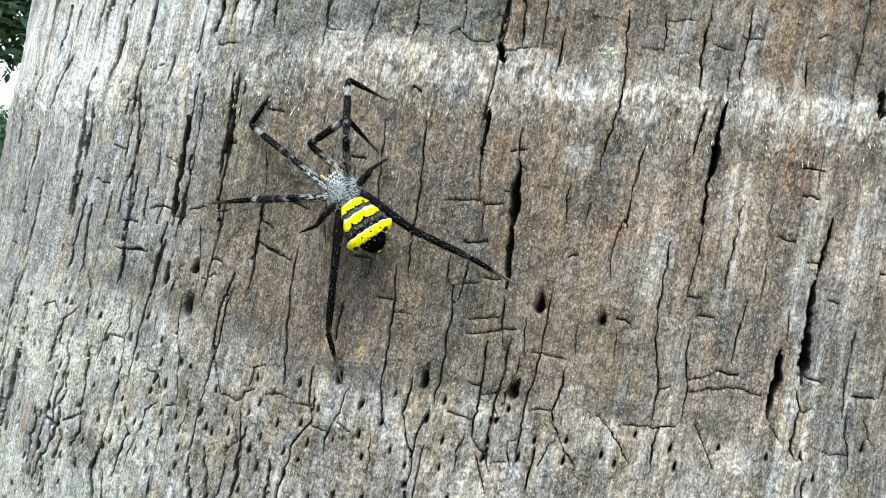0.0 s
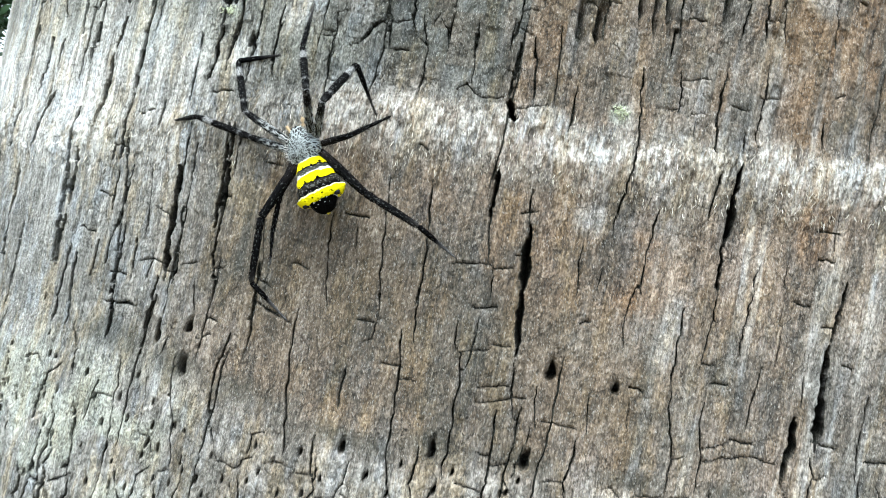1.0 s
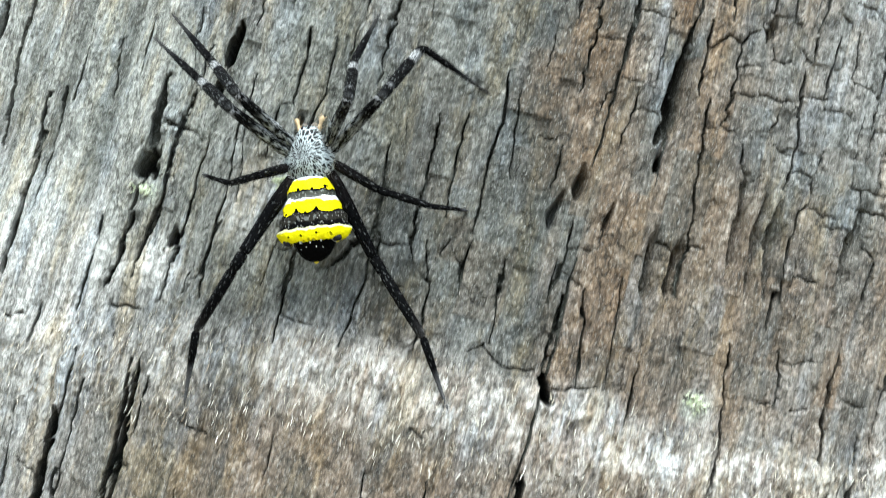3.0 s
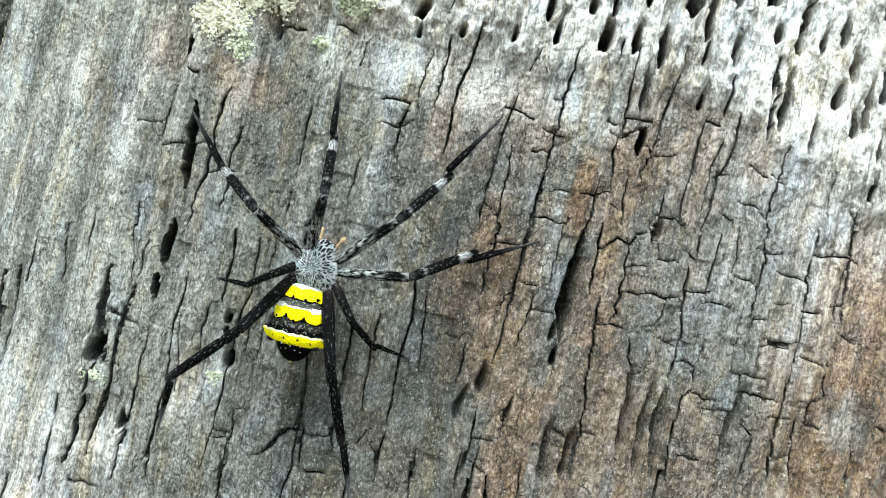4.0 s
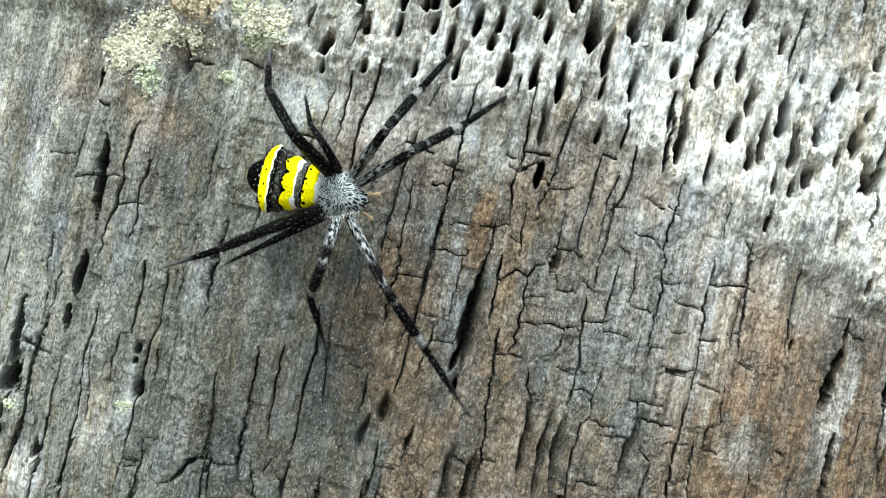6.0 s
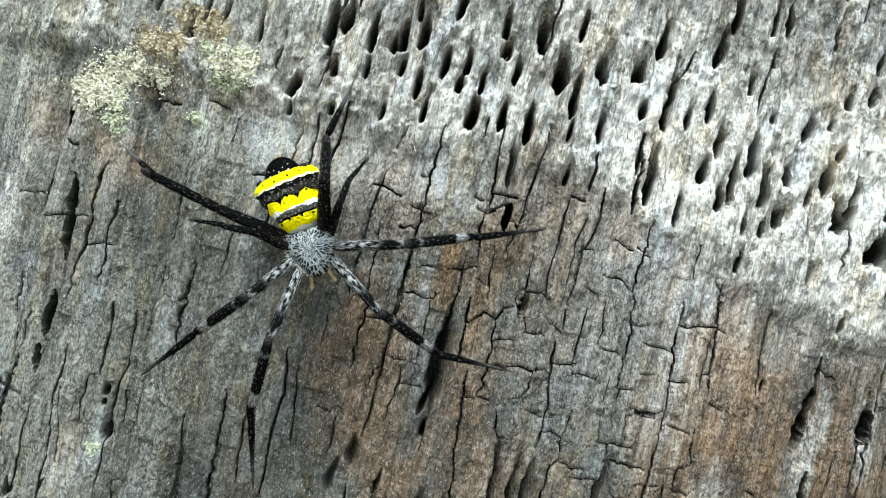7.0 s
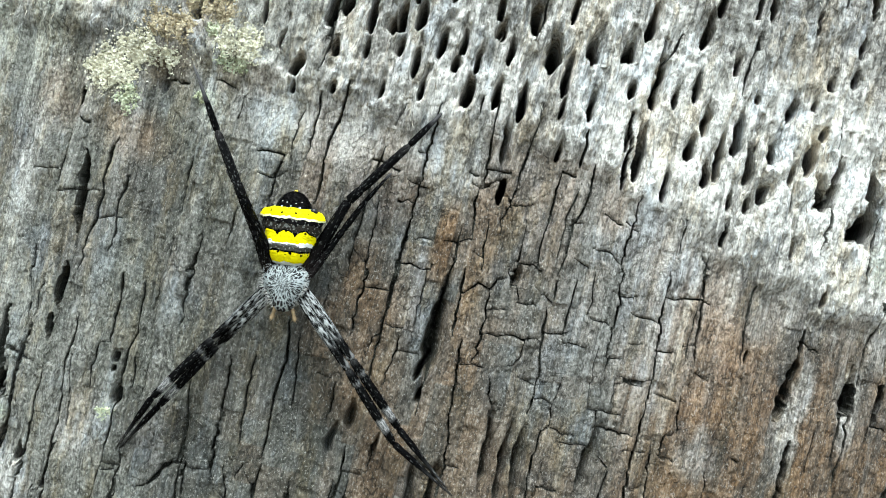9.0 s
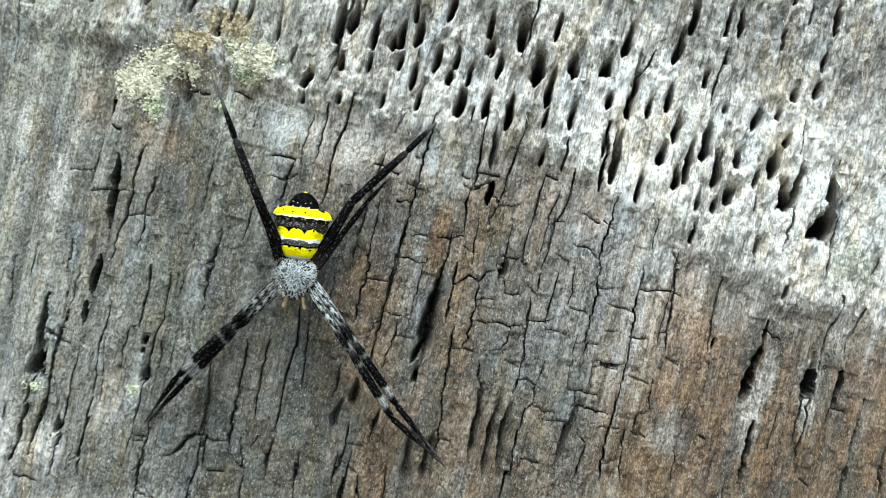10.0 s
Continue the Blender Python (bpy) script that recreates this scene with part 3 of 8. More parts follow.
def carve():
    """The splits, channels and holes that stand out."""
    crack(-55.9, -33.4, -55.0, -53.7, 0.77, 3.0)
    crack(-45.7, -24.8, -45.2, -41.0, 0.53, 2.5)
    crack(-0.8, -14.3, 0.7, -17.8, 0.61, 4.0)
    crack(-0.2, -25.3, -0.3, -32.7, 0.41, 2.0)
    crack(5.9, -32.5, 7.7, -52.7, 0.54, 3.0)
    crack(36.0, -17.0, 35.3, -30.0, 0.43, 3.0)
    crack(56.1, -41.4, 56.9, -58.2, 0.65, 4.0)
    crack(52.6, -53.3, 52.5, -64.6, 0.69, 3.0)
    crack(61.3, -9.3, 61.1, -14.5, 0.70, 4.0)
    crack(-45.0, 16.1, -45.8, 10.8, 0.61, 5.0)
    crack(-46.1, 9.4, -45.7, 5.5, 0.56, 5.0)
    crack(-45.2, -11.2, -45.5, -14.3, 0.32, 3.0)
    crack(-55.5, -33.5, -55.9, -44.9, 0.71, 3.0)
    crack(-52.6, -47.2, -52.8, -53.8, 0.53, 3.0)
    crack(-46.7, -25.0, -46.0, -43.0, 0.41, 2.0)
    crack(-46.2, 32.3, -45.1, 20.7, 0.53, 4.0)
    crack(-45.2, 16.7, -45.1, 10.5, 0.57, 5.0)
    crack(-45.1, 8.2, -45.3, 5.9, 0.49, 5.0)
    crack(-48.9, 40.5, -49.1, 37.8, 0.33, 3.0)
    crack(10.0, 40.7, 10.1, 37.3, 0.40, 5.0)
    crack(56.9, 26.8, 56.3, 17.9, 0.95, 3.0)
    crack(68.8, 24.6, 68.2, 19.8, 1.0, 3.0)
    crack(74.5, 25.3, 74.6, 19.2, 1.0, 3.0)
    groove(9.0, 49.5, 10.0, 41.0, 0.60, 1.3)
    groove(26.3, 63.9, 27.6, 53.7, 0.56, 2.2)
    groove(25.9, 52.5, 26.8, 44.1, 0.69, 2.0)
    groove(14.7, 30.4, 14.7, 27.5, 0.64, 1.4)
    crack(7.9, -78.4, 11.2, -84.0, 0.18, 1.2)
    crack(17.2, -75.4, 16.9, -82.7, 0.14, 1.0)
    crack(24.4, 52.9, 25.4, 42.9, 0.32, 2.0)
    crack(22.0, 0.9, 21.7, -3.7, 0.19, 1.6)
    crack(1.4, -4.3, 1.9, -7.5, 0.12, 1.0)
    crack(-0.8, -5.4, -0.8, -9.9, 0.12, 1.0)
    crack(-52.2, -1.5, -52.5, -8.6, 0.22, 1.8)
    crack(-52.5, -8.6, -52.6, -15.6, 0.22, 1.8)
    crack(-52.6, -15.6, -53.5, -18.3, 0.23, 1.8)
    crack(-56.7, -9.8, -56.7, -15.8, 0.18, 1.4)
    crack(-56.7, -15.8, -56.8, -22.8, 0.19, 1.4)
    crack(-7.3, -6.4, -7.5, -8.9, 0.11, 1.0)
    pit(13.5, -54.5, 0.81, 1.04, 3.0)
    pit(23.3, -54.7, 0.58, 0.58, 1.5)
    pit(-46.7, -60.5, 0.75, 0.61, 2.5)
    pit(-53.5, -63.3, 0.63, 1.12, 2.0)
    pit(-1.8, -69.9, 0.59, 0.82, 2.0)
    pit(-15.5, -72.5, 0.61, 0.55, 2.0)
    pit(12.3, -68.5, 0.93, 1.05, 2.0)
    pit(-46.3, -67.4, 0.95, 1.09, 1.5)
    pit(-52.6, -3.4, 0.86, 1.22, 5.0)
    pit(-34.3, 5.8, 0.40, 0.40, 3.0)
    pit(-33.1, 0.5, 0.51, 0.73, 4.0)
    pit(-52.6, -2.9, 0.73, 1.01, 5.0)
    pit(-33.3, 1.0, 0.50, 0.71, 4.0)
    pit(-45.7, -11.0, 0.44, 0.55, 3.0)
    pit(5.9, 10.7, 0.37, 0.65, 3.0)
    pit(-51.4, -3.9, 0.49, 0.73, 4.0)
    pit(-46.3, -11.1, 0.54, 0.84, 4.0)
    pit(-34.2, 4.6, 0.30, 0.30, 2.0)
    pit(-6.9, 56.9, 0.75, 1.37, 4.0)
    pit(-4.6, 57.6, 0.81, 1.24, 4.0)
    pit(9.4, 60.9, 0.87, 1.25, 4.0)
    pit(62.1, 45.9, 1.65, 2.10, 5.0)
    pit(-14.0, 57.6, 0.57, 1.27, 3.5)
    pit(61.1, 50.9, 0.82, 1.35, 3.5)
    split(0.18, -41.2, 34.7, -42.1, 30.7, -41.9, 26.6, -42.2, 22.7, -42.9, 18.8, -42.7, 16.2)
    split(0.13, -38.7, 29.9, -39.0, 26.4, -38.9, 21.2, -39.0, 18.9)
    split(0.22, -30.1, 36.0, -30.2, 31.9, -30.1, 28.3, -30.0, 25.3, -30.0, 23.1, -30.1, 19.4)
    split(0.17, -26.5, 25.0, -26.5, 21.0, -27.2, 19.7)
    split(0.13, -24.9, 44.0, -25.3, 40.6)
    split(0.17, -18.1, 37.0, -18.6, 34.0, -18.4, 30.8)
    split(0.13, -20.7, 34.3, -18.6, 34.2, -17.2, 35.3)
    split(0.12, -50.0, 25.8, -42.5, 27.2)
    split(0.11, -54.1, 28.1, -50.3, 28.7)
    split(0.12, -42.4, 23.4, -38.2, 24.3)
    split(0.14, -51.6, 17.7, -51.2, 14.6)
    split(0.14, -49.9, 21.9, -49.1, 16.6)
    split(0.13, -22.5, 29.2, -22.8, 25.5, -22.5, 21.1)
    split(0.22, -49.4, 37.3, -49.8, 34.7, -50.4, 32.3, -50.7, 28.8, -50.5, 25.7)
    split(0.22, -36.3, 17.2, -35.7, 13.6, -35.8, 10.6, -35.7, 8.0)
    split(0.17, -35.7, 7.9, -36.9, 7.6)
    split(0.17, -37.2, 7.2, -37.7, 4.1, -37.4, 1.2)
    split(0.20, -26.5, 20.2, -26.8, 17.2, -26.7, 14.3, -26.3, 11.4)
    split(0.13, -30.5, 18.6, -30.4, 15.6, -30.8, 13.3)
    split(0.13, -29.7, 12.1, -29.4, 7.7, -29.5, 4.0, -29.7, 1.7)
    split(0.20, -23.4, 6.3, -23.1, 2.0, -23.1, -0.2, -22.9, -3.1, -22.9, -4.9)
    split(0.20, -22.9, -5.0, -23.9, -5.4, -24.8, -6.0, -25.1, -6.8, -25.1, -7.5, -26.1, -8.8, -26.7, -9.5)
    split(0.13, -22.3, 9.1, -21.8, 6.7)
    split(0.20, -18.8, 10.4, -18.6, 7.5, -18.5, 4.6, -18.5, 1.0, -18.5, -1.9, -18.0, -4.7)
    split(0.16, -15.6, 11.2, -15.6, 8.3, -15.5, 3.9, -15.3, 1.1, -15.0, -0.7)
    split(0.22, -12.5, 17.0, -11.9, 13.5, -11.7, 11.4, -12.1, 7.7, -12.0, 4.1, -11.8, 0.5, -11.9, -1.3)
    split(0.16, -11.6, -2.3, -11.9, -4.9, -11.5, -7.4)
    split(0.13, -14.1, -3.0, -14.7, -4.9)
    split(0.15, -16.5, -3.6, -15.5, -7.0, -14.6, -9.1)
    split(0.13, -21.8, -5.4, -20.0, -5.1, -18.2, -4.6)
    split(0.13, -22.3, -3.7, -21.5, -4.8)
    split(0.14, -21.8, -5.0, -21.3, -7.8, -20.6, -10.5)
    split(0.20, -30.9, -5.0, -30.7, -7.4, -30.8, -11.2, -31.0, -13.6)
    split(0.17, -31.1, -4.8, -29.5, -4.2)
    split(0.22, -44.8, 2.3, -44.9, -0.8, -44.8, -5.4, -44.9, -9.3)
    split(0.32, -45.0, -9.5, -45.5, -10.6, -45.7, -12.1)
    split(0.22, -45.6, -13.4, -45.3, -16.3, -45.7, -18.2)
    split(0.15, -40.4, -7.2, -41.0, -10.1, -40.8, -14.2, -40.6, -16.4)
    split(0.13, -33.3, -7.8, -30.9, -7.5)
    split(0.13, -52.2, 2.6, -48.2, 2.5)
    split(0.14, -42.7, -14.0, -42.9, -16.4)
    split(0.14, -51.5, 14.6, -50.2, 8.6)
    split(0.22, -53.1, 7.9, -52.7, 2.5, -52.3, -1.3)
    split(0.12, -40.5, 4.9, -39.7, -0.9, -39.3, -4.6)
    split(0.11, -32.0, 6.7, -31.4, 2.8)
    split(0.22, -11.4, 48.2, -11.8, 45.2, -12.3, 42.6, -12.8, 40.3, -12.8, 37.8, -12.6, 34.6, -12.7, 32.1)
    split(0.16, -16.7, 44.2, -17.2, 41.6, -17.3, 39.0, -17.3, 37.5)
    split(0.24, 0.5, 47.9, 0.5, 45.4, 0.3, 42.9, 0.2, 40.7, 0.3, 38.2, 0.1, 36.0, 0.0, 33.2, -0.0, 30.3, -0.4, 27.7, -0.4, 25.6)
    split(0.14, -1.2, 41.7, 0.1, 41.5)
    split(0.17, -1.6, 37.8, -0.3, 37.5, 0.8, 37.3)
    split(0.12, -3.9, 46.9, -4.7, 44.2)
    split(0.25, 9.8, 40.4, 8.6, 39.4, 7.6, 38.9, 6.4, 39.4)
    split(0.24, 7.5, 38.7, 7.3, 37.0, 7.8, 34.6, 8.1, 32.2)
    split(0.25, 8.0, 32.1, 6.2, 31.2, 4.6, 31.2)
    split(0.19, 9.9, 38.2, 11.2, 38.5)
    split(0.18, 11.3, 38.4, 11.8, 37.3, 11.2, 35.8, 11.4, 33.6)
    split(0.18, 11.7, 37.8, 12.9, 37.8, 14.6, 38.3)
    split(0.14, 9.6, 35.0, 9.7, 32.2, 10.0, 28.7)
    split(0.18, 14.2, 36.1, 14.3, 33.3, 14.3, 30.8, 14.3, 28.9)
    split(0.19, 17.4, 43.3, 17.2, 40.4, 17.2, 37.5, 16.9, 34.6, 16.9, 32.4, 17.2, 30.3)
    split(0.22, 14.1, 30.7, 16.4, 30.9, 17.6, 30.3)
    split(0.16, -4.8, 34.9, -4.6, 30.3, -4.5, 27.5, -4.3, 24.6)
    split(0.22, -0.4, 27.0, 1.0, 27.4, 2.9, 27.0, 3.7, 27.2, 3.7, 27.9)
    split(0.13, 1.0, 30.5, 3.0, 31.0)
    split(0.16, 6.3, 29.2, 5.9, 27.0)
    split(0.15, 8.4, 30.8, 9.9, 30.1)
    split(0.14, -6.6, 27.7, -4.9, 26.3)
    split(0.16, 20.1, 37.5, 20.0, 33.9, 20.3, 31.1)
    split(0.22, -4.1, 25.4, -4.3, 23.9, -4.3, 21.8, -4.6, 18.8, -4.4, 16.7)
    split(0.17, -4.4, 22.8, -2.3, 23.2, -0.6, 23.2)
    split(0.20, -0.5, 25.9, -0.6, 23.4, -0.4, 20.5, -0.7, 19.0)
    split(0.22, -0.2, 19.4, 1.0, 19.1, 2.1, 19.3)
    split(0.22, -0.7, 19.0, -0.5, 17.6)
    split(0.13, -0.5, 17.9, -1.6, 17.0, -1.8, 14.5)
    split(0.16, 1.7, 18.2, 1.6, 15.3, 1.1, 13.0, 1.2, 11.6)
    split(0.14, 2.2, 16.1, 4.6, 16.3)
    split(0.24, 8.1, 28.2, 8.3, 24.7, 8.4, 21.8, 8.5, 19.6)
    split(0.22, 9.8, 19.3, 10.0, 16.5, 10.3, 13.7, 10.4, 10.8, 10.6, 8.0, 11.1, 3.8, 11.2, 0.2, 11.4, -2.8)
    split(0.19, 10.4, 16.2, 11.7, 16.7, 13.2, 16.5, 14.1, 15.6)
    split(0.20, 14.2, 15.4, 14.5, 13.2, 15.4, 11.6)
    split(0.18, 11.7, 16.7, 12.0, 18.4, 11.9, 20.5, 11.9, 23.4, 11.6, 26.3)
    split(0.22, 8.6, 25.3, 10.1, 26.9, 11.6, 26.5, 12.4, 27.8, 13.4, 28.4)
    split(0.15, 11.9, 23.7, 14.2, 24.4)
    split(0.17, 12.2, 20.7, 14.3, 21.0, 15.7, 21.4, 17.2, 21.1, 18.9, 21.7, 19.7, 21.2)
    split(0.20, 13.6, 29.5, 14.3, 27.4)
    split(0.17, 14.9, 27.7, 15.4, 25.6)
    split(0.15, 15.4, 25.5, 16.9, 25.5, 17.9, 25.8)
    split(0.24, 18.3, 27.3, 19.9, 26.6)
    split(0.24, 20.0, 29.5, 20.1, 27.0)
    split(0.18, 19.4, 25.8, 19.8, 22.3, 19.9, 20.7, 20.3, 15.9, 20.4, 13.7, 20.1, 11.9)
    split(0.20, 19.9, 22.8, 21.9, 22.9, 22.9, 23.5)
    split(0.14, 17.6, 21.1, 17.6, 18.9, 16.9, 17.9, 15.9, 17.4)
    split(0.15, 17.9, 16.4, 19.9, 15.8)
    split(0.17, 20.4, 13.9, 21.4, 14.3, 23.0, 13.9)
    split(0.18, 23.6, 17.3, 23.4, 15.1, 23.0, 13.6, 23.3, 11.2)
    split(0.22, 23.3, 11.1, 22.4, 10.1, 22.0, 6.8, 22.0, 3.9, 22.6, -0.3)
    split(0.16, 23.3, 11.0, 24.9, 10.3, 26.8, 10.3)
    split(0.18, 25.2, 9.1, 27.1, 9.3, 28.9, 9.6)
    split(0.13, 16.3, 11.8, 15.2, 11.2, 15.4, 6.9)
    split(0.13, 10.9, 3.0, 13.1, 3.1)
    split(0.14, -4.7, 10.2, -4.6, 7.3, -4.8, 5.4)
    split(0.18, -1.7, 2.6, -1.5, -0.5, -1.6, -3.4, -2.1, -5.9)
    split(0.14, -1.1, -0.6, 0.9, -0.3)
    split(0.14, -7.7, -3.5, -7.2, -7.1)
    split(0.13, 1.4, 3.7, 1.7, 0.9)
    split(0.13, -7.4, 10.8, -5.6, 10.7)
    split(0.13, 3.3, 26.8, 3.5, 22.9, 3.4, 20.0)
    split(0.12, -8.6, 22.2, -8.5, 18.6)
    split(0.14, -10.6, 15.2, -10.0, 9.6, -9.4, 5.4)
    split(0.19, 21.1, 45.0, 21.3, 42.1, 21.0, 39.2, 20.1, 36.8, 20.2, 33.2, 19.8, 30.2)
    split(0.17, 20.0, 37.0, 21.4, 37.4)
    split(0.24, 23.6, 34.7, 26.3, 34.5, 28.1, 33.1)
    split(0.20, 28.2, 42.3, 28.5, 39.5, 28.2, 37.3, 28.1, 34.7, 28.1, 32.5)
    split(0.14, 21.4, 32.8, 23.4, 32.1)
    split(0.16, 53.8, 62.5, 54.4, 58.8, 54.8, 55.9)
    split(0.13, 38.3, 36.7, 39.8, 35.5)
    split(0.14, 34.6, 41.0, 34.7, 38.0, 34.9, 35.9)
    split(0.18, 28.5, 64.2, 27.9, 61.9, 27.2, 60.3)
    split(0.18, 22.4, 30.1, 22.4, 27.2, 22.3, 24.3, 22.3, 22.7)
    split(0.15, 24.7, 31.3, 25.2, 27.8, 24.8, 26.3)
    split(0.22, 28.2, 32.9, 28.2, 30.7, 28.6, 27.9, 28.4, 24.9, 28.4, 22.7, 28.6, 21.3, 28.8, 19.5)
    split(0.19, 28.4, 29.6, 30.5, 29.9)
    split(0.19, 25.4, 25.7, 27.2, 25.7, 28.6, 25.1)
    split(0.18, 30.6, 27.6, 32.3, 27.3, 33.4, 27.4, 34.7, 27.0)
    split(0.24, 34.2, 33.9, 34.4, 30.6, 34.5, 27.7, 34.9, 25.5, 35.0, 22.6, 35.2, 19.7, 35.3, 16.7, 35.3, 13.0, 35.0, 10.0, 35.0, 7.1, 35.1, 4.9, 35.6, 2.1)
    split(0.22, 34.5, 30.6, 35.8, 30.5, 37.3, 31.0, 39.6, 31.5, 41.4, 31.0)
    split(0.22, 39.6, 34.7, 40.3, 31.5, 40.5, 28.2, 40.8, 24.5, 41.2, 21.8)
    split(0.17, 41.2, 21.8, 43.2, 21.1)
    split(0.15, 41.2, 21.6, 41.1, 19.4)
    split(0.22, 34.8, 23.5, 37.5, 23.9)
    split(0.16, 38.5, 24.8, 40.9, 25.1)
    split(0.18, 40.1, 19.5, 40.3, 17.7, 40.3, 16.2, 40.7, 14.0)
    split(0.17, 40.7, 13.9, 39.1, 13.0)
    split(0.17, 38.9, 12.8, 38.7, 10.7, 38.8, 10.0)
    split(0.14, 38.9, 9.8, 40.8, 9.6)
    split(0.16, 22.6, 21.8, 25.5, 21.9)
    split(0.13, 31.2, 23.7, 32.7, 24.1)
    split(0.14, 28.6, 21.3, 30.6, 21.5)
    split(0.15, 31.1, 19.2, 35.0, 19.6)
    split(0.13, 31.0, 18.1, 34.1, 18.6)
    split(0.14, 36.2, 18.0, 39.2, 17.5)
    split(0.13, 30.5, 18.7, 31.0, 15.2)
    split(0.15, 27.8, 14.2, 32.0, 14.3)
    split(0.20, 29.0, 14.0, 29.2, 12.3)
    split(0.20, 29.1, 11.9, 31.0, 11.9, 32.6, 11.7, 34.3, 11.8)
    split(0.13, 33.5, 9.8, 36.6, 10.2)
    split(0.15, 35.0, 5.2, 37.8, 5.5)
    split(0.17, 37.9, 9.8, 38.4, 6.2, 38.9, 2.4)
    split(0.22, 32.3, 6.6, 31.9, 3.6, 31.7, 1.2)
    split(0.16, 46.4, 17.3, 46.1, 13.5, 46.2, 9.7, 46.6, 6.7, 47.0, 3.6)
    split(0.30, 47.9, 26.1, 47.9, 24.3)
    split(0.12, 48.1, 22.2, 48.3, 18.4)
    split(0.30, 57.1, 30.4, 57.1, 26.7)
    split(0.18, 56.0, 17.2, 56.4, 13.9)
    split(0.13, 58.5, 33.4, 58.0, 30.2)
    split(0.32, 58.6, 15.0, 58.6, 11.5, 58.8, 7.6, 58.5, 5.0)
    split(0.15, 62.6, 18.4, 62.3, 14.3, 62.2, 11.2)
    split(0.15, 65.0, 10.7, 64.5, 7.0)
    split(0.16, 67.8, 19.9, 67.4, 16.6, 66.9, 13.3)
    split(0.13, 27.3, 22.5, 27.6, 18.1, 27.7, 14.5)
    split(0.12, 52.0, 21.3, 52.3, 16.8)
    split(0.20, -67.0, -34.5, -68.1, -40.5, -68.6, -44.4, -70.0, -49.6, -69.9, -53.3)
    split(0.20, -66.7, -45.8, -66.5, -49.5, -66.7, -54.2, -66.3, -58.8)
    split(0.38, -66.3, -58.8, -65.8, -63.2, -66.0, -66.1)
    split(0.15, -62.2, -35.3, -61.5, -40.7, -61.0, -47.0)
    split(0.15, -63.3, -47.7, -62.6, -53.0)
    split(0.22, -77.7, -52.7, -77.8, -57.6, -77.3, -62.3, -77.1, -66.1)
    split(0.15, -53.3, -40.3, -52.9, -44.7, -52.5, -49.1)
    split(0.26, -56.4, -53.0, -56.6, -57.5, -57.0, -63.0)
    split(0.15, -47.7, -52.1, -46.6, -57.0, -46.5, -59.7)
    split(0.17, -59.3, -41.5, -56.7, -42.2)
    split(0.17, -61.3, -51.2, -58.0, -50.3, -55.1, -50.9)
    split(0.24, -54.4, -51.9, -52.2, -51.7)
    split(0.17, -65.9, -59.6, -61.0, -58.9)
    split(0.18, -45.0, -48.2, -44.0, -50.5, -43.3, -55.9)
    split(0.13, -44.8, -49.6, -42.0, -48.8)
    split(0.13, -51.1, -50.0, -47.6, -49.0)
    split(0.24, -36.1, -46.9, -35.6, -51.0, -35.6, -55.2, -35.9, -56.3)
    split(0.15, -35.8, -49.7, -32.7, -50.5)
    split(0.15, -33.7, -53.4, -30.7, -54.1)
    split(0.15, -16.5, -29.7, -16.1, -33.8, -15.7, -38.6, -15.2, -43.4, -14.5, -48.1, -14.3, -49.8)
    split(0.20, -10.0, -28.9, -9.3, -34.4, -8.7, -39.1, -8.5, -43.2, -8.6, -48.0)
    split(0.15, -27.4, -28.4, -27.4, -33.4)
    split(0.16, -24.6, -36.9, -24.4, -41.0, -23.6, -45.7, -22.5, -51.2)
    split(0.12, -20.3, -38.2, -19.9, -41.4)
    split(0.20, -9.1, -14.2, -7.7, -13.0, -6.2, -14.3, -4.8, -14.8, -1.7, -14.2)
    split(0.25, -1.2, -10.1, -1.2, -13.6)
    split(0.24, -0.2, -30.4, 0.1, -34.4, 0.9, -39.2)
    split(0.22, 0.8, -39.7, 2.2, -40.3, 4.9, -39.7)
    split(0.13, -4.2, -40.8, -1.9, -40.3, 0.9, -40.0)
    split(0.13, 1.9, -40.8, 2.5, -45.0)
    split(0.20, 5.6, -27.7, 5.9, -32.5)
    split(0.20, 6.1, -33.0, 7.3, -33.7)
    split(0.17, 4.8, -37.8, 7.1, -37.4)
    split(0.17, 0.5, -15.8, 2.6, -15.0, 5.3, -14.2)
    split(0.15, 2.4, -10.5, 2.9, -14.7)
    split(0.20, 9.0, -10.9, 9.0, -16.7, 8.9, -17.7)
    split(0.18, 18.2, -6.1, 18.5, -10.2, 19.2, -14.1, 19.5, -19.0, 19.2, -23.1, 19.0, -25.6, 18.5, -28.9, 18.5, -32.2)
    split(0.15, 23.9, -5.5, 24.5, -8.7, 24.5, -11.6)
    split(0.14, 24.6, -6.6, 28.6, -5.6)
    split(0.14, 23.2, -11.5, 25.1, -10.6)
    split(0.14, 26.6, -11.5, 28.6, -11.0)
    split(0.15, 27.6, -12.1, 27.5, -14.6)
    split(0.22, 30.7, -3.0, 30.5, -8.0, 30.6, -12.1, 31.2, -16.3)
    split(0.20, 37.0, -1.4, 37.7, -6.3, 37.6, -9.6, 37.3, -13.0, 37.8, -14.2)
    split(0.15, 36.9, -6.7, 39.9, -6.0)
    split(0.15, 32.0, -8.9, 35.6, -8.9)
    split(0.20, 35.4, -12.6, 35.4, -15.5)
    split(0.26, 35.3, -29.9, 35.8, -33.9, 36.0, -37.2)
    split(0.18, 24.6, -26.7, 24.4, -30.8, 24.1, -34.9, 24.4, -39.6)
    split(0.14, 14.4, -34.0, 14.4, -37.2, 15.0, -41.8)
    split(0.13, 18.0, -37.1, 17.9, -40.3)
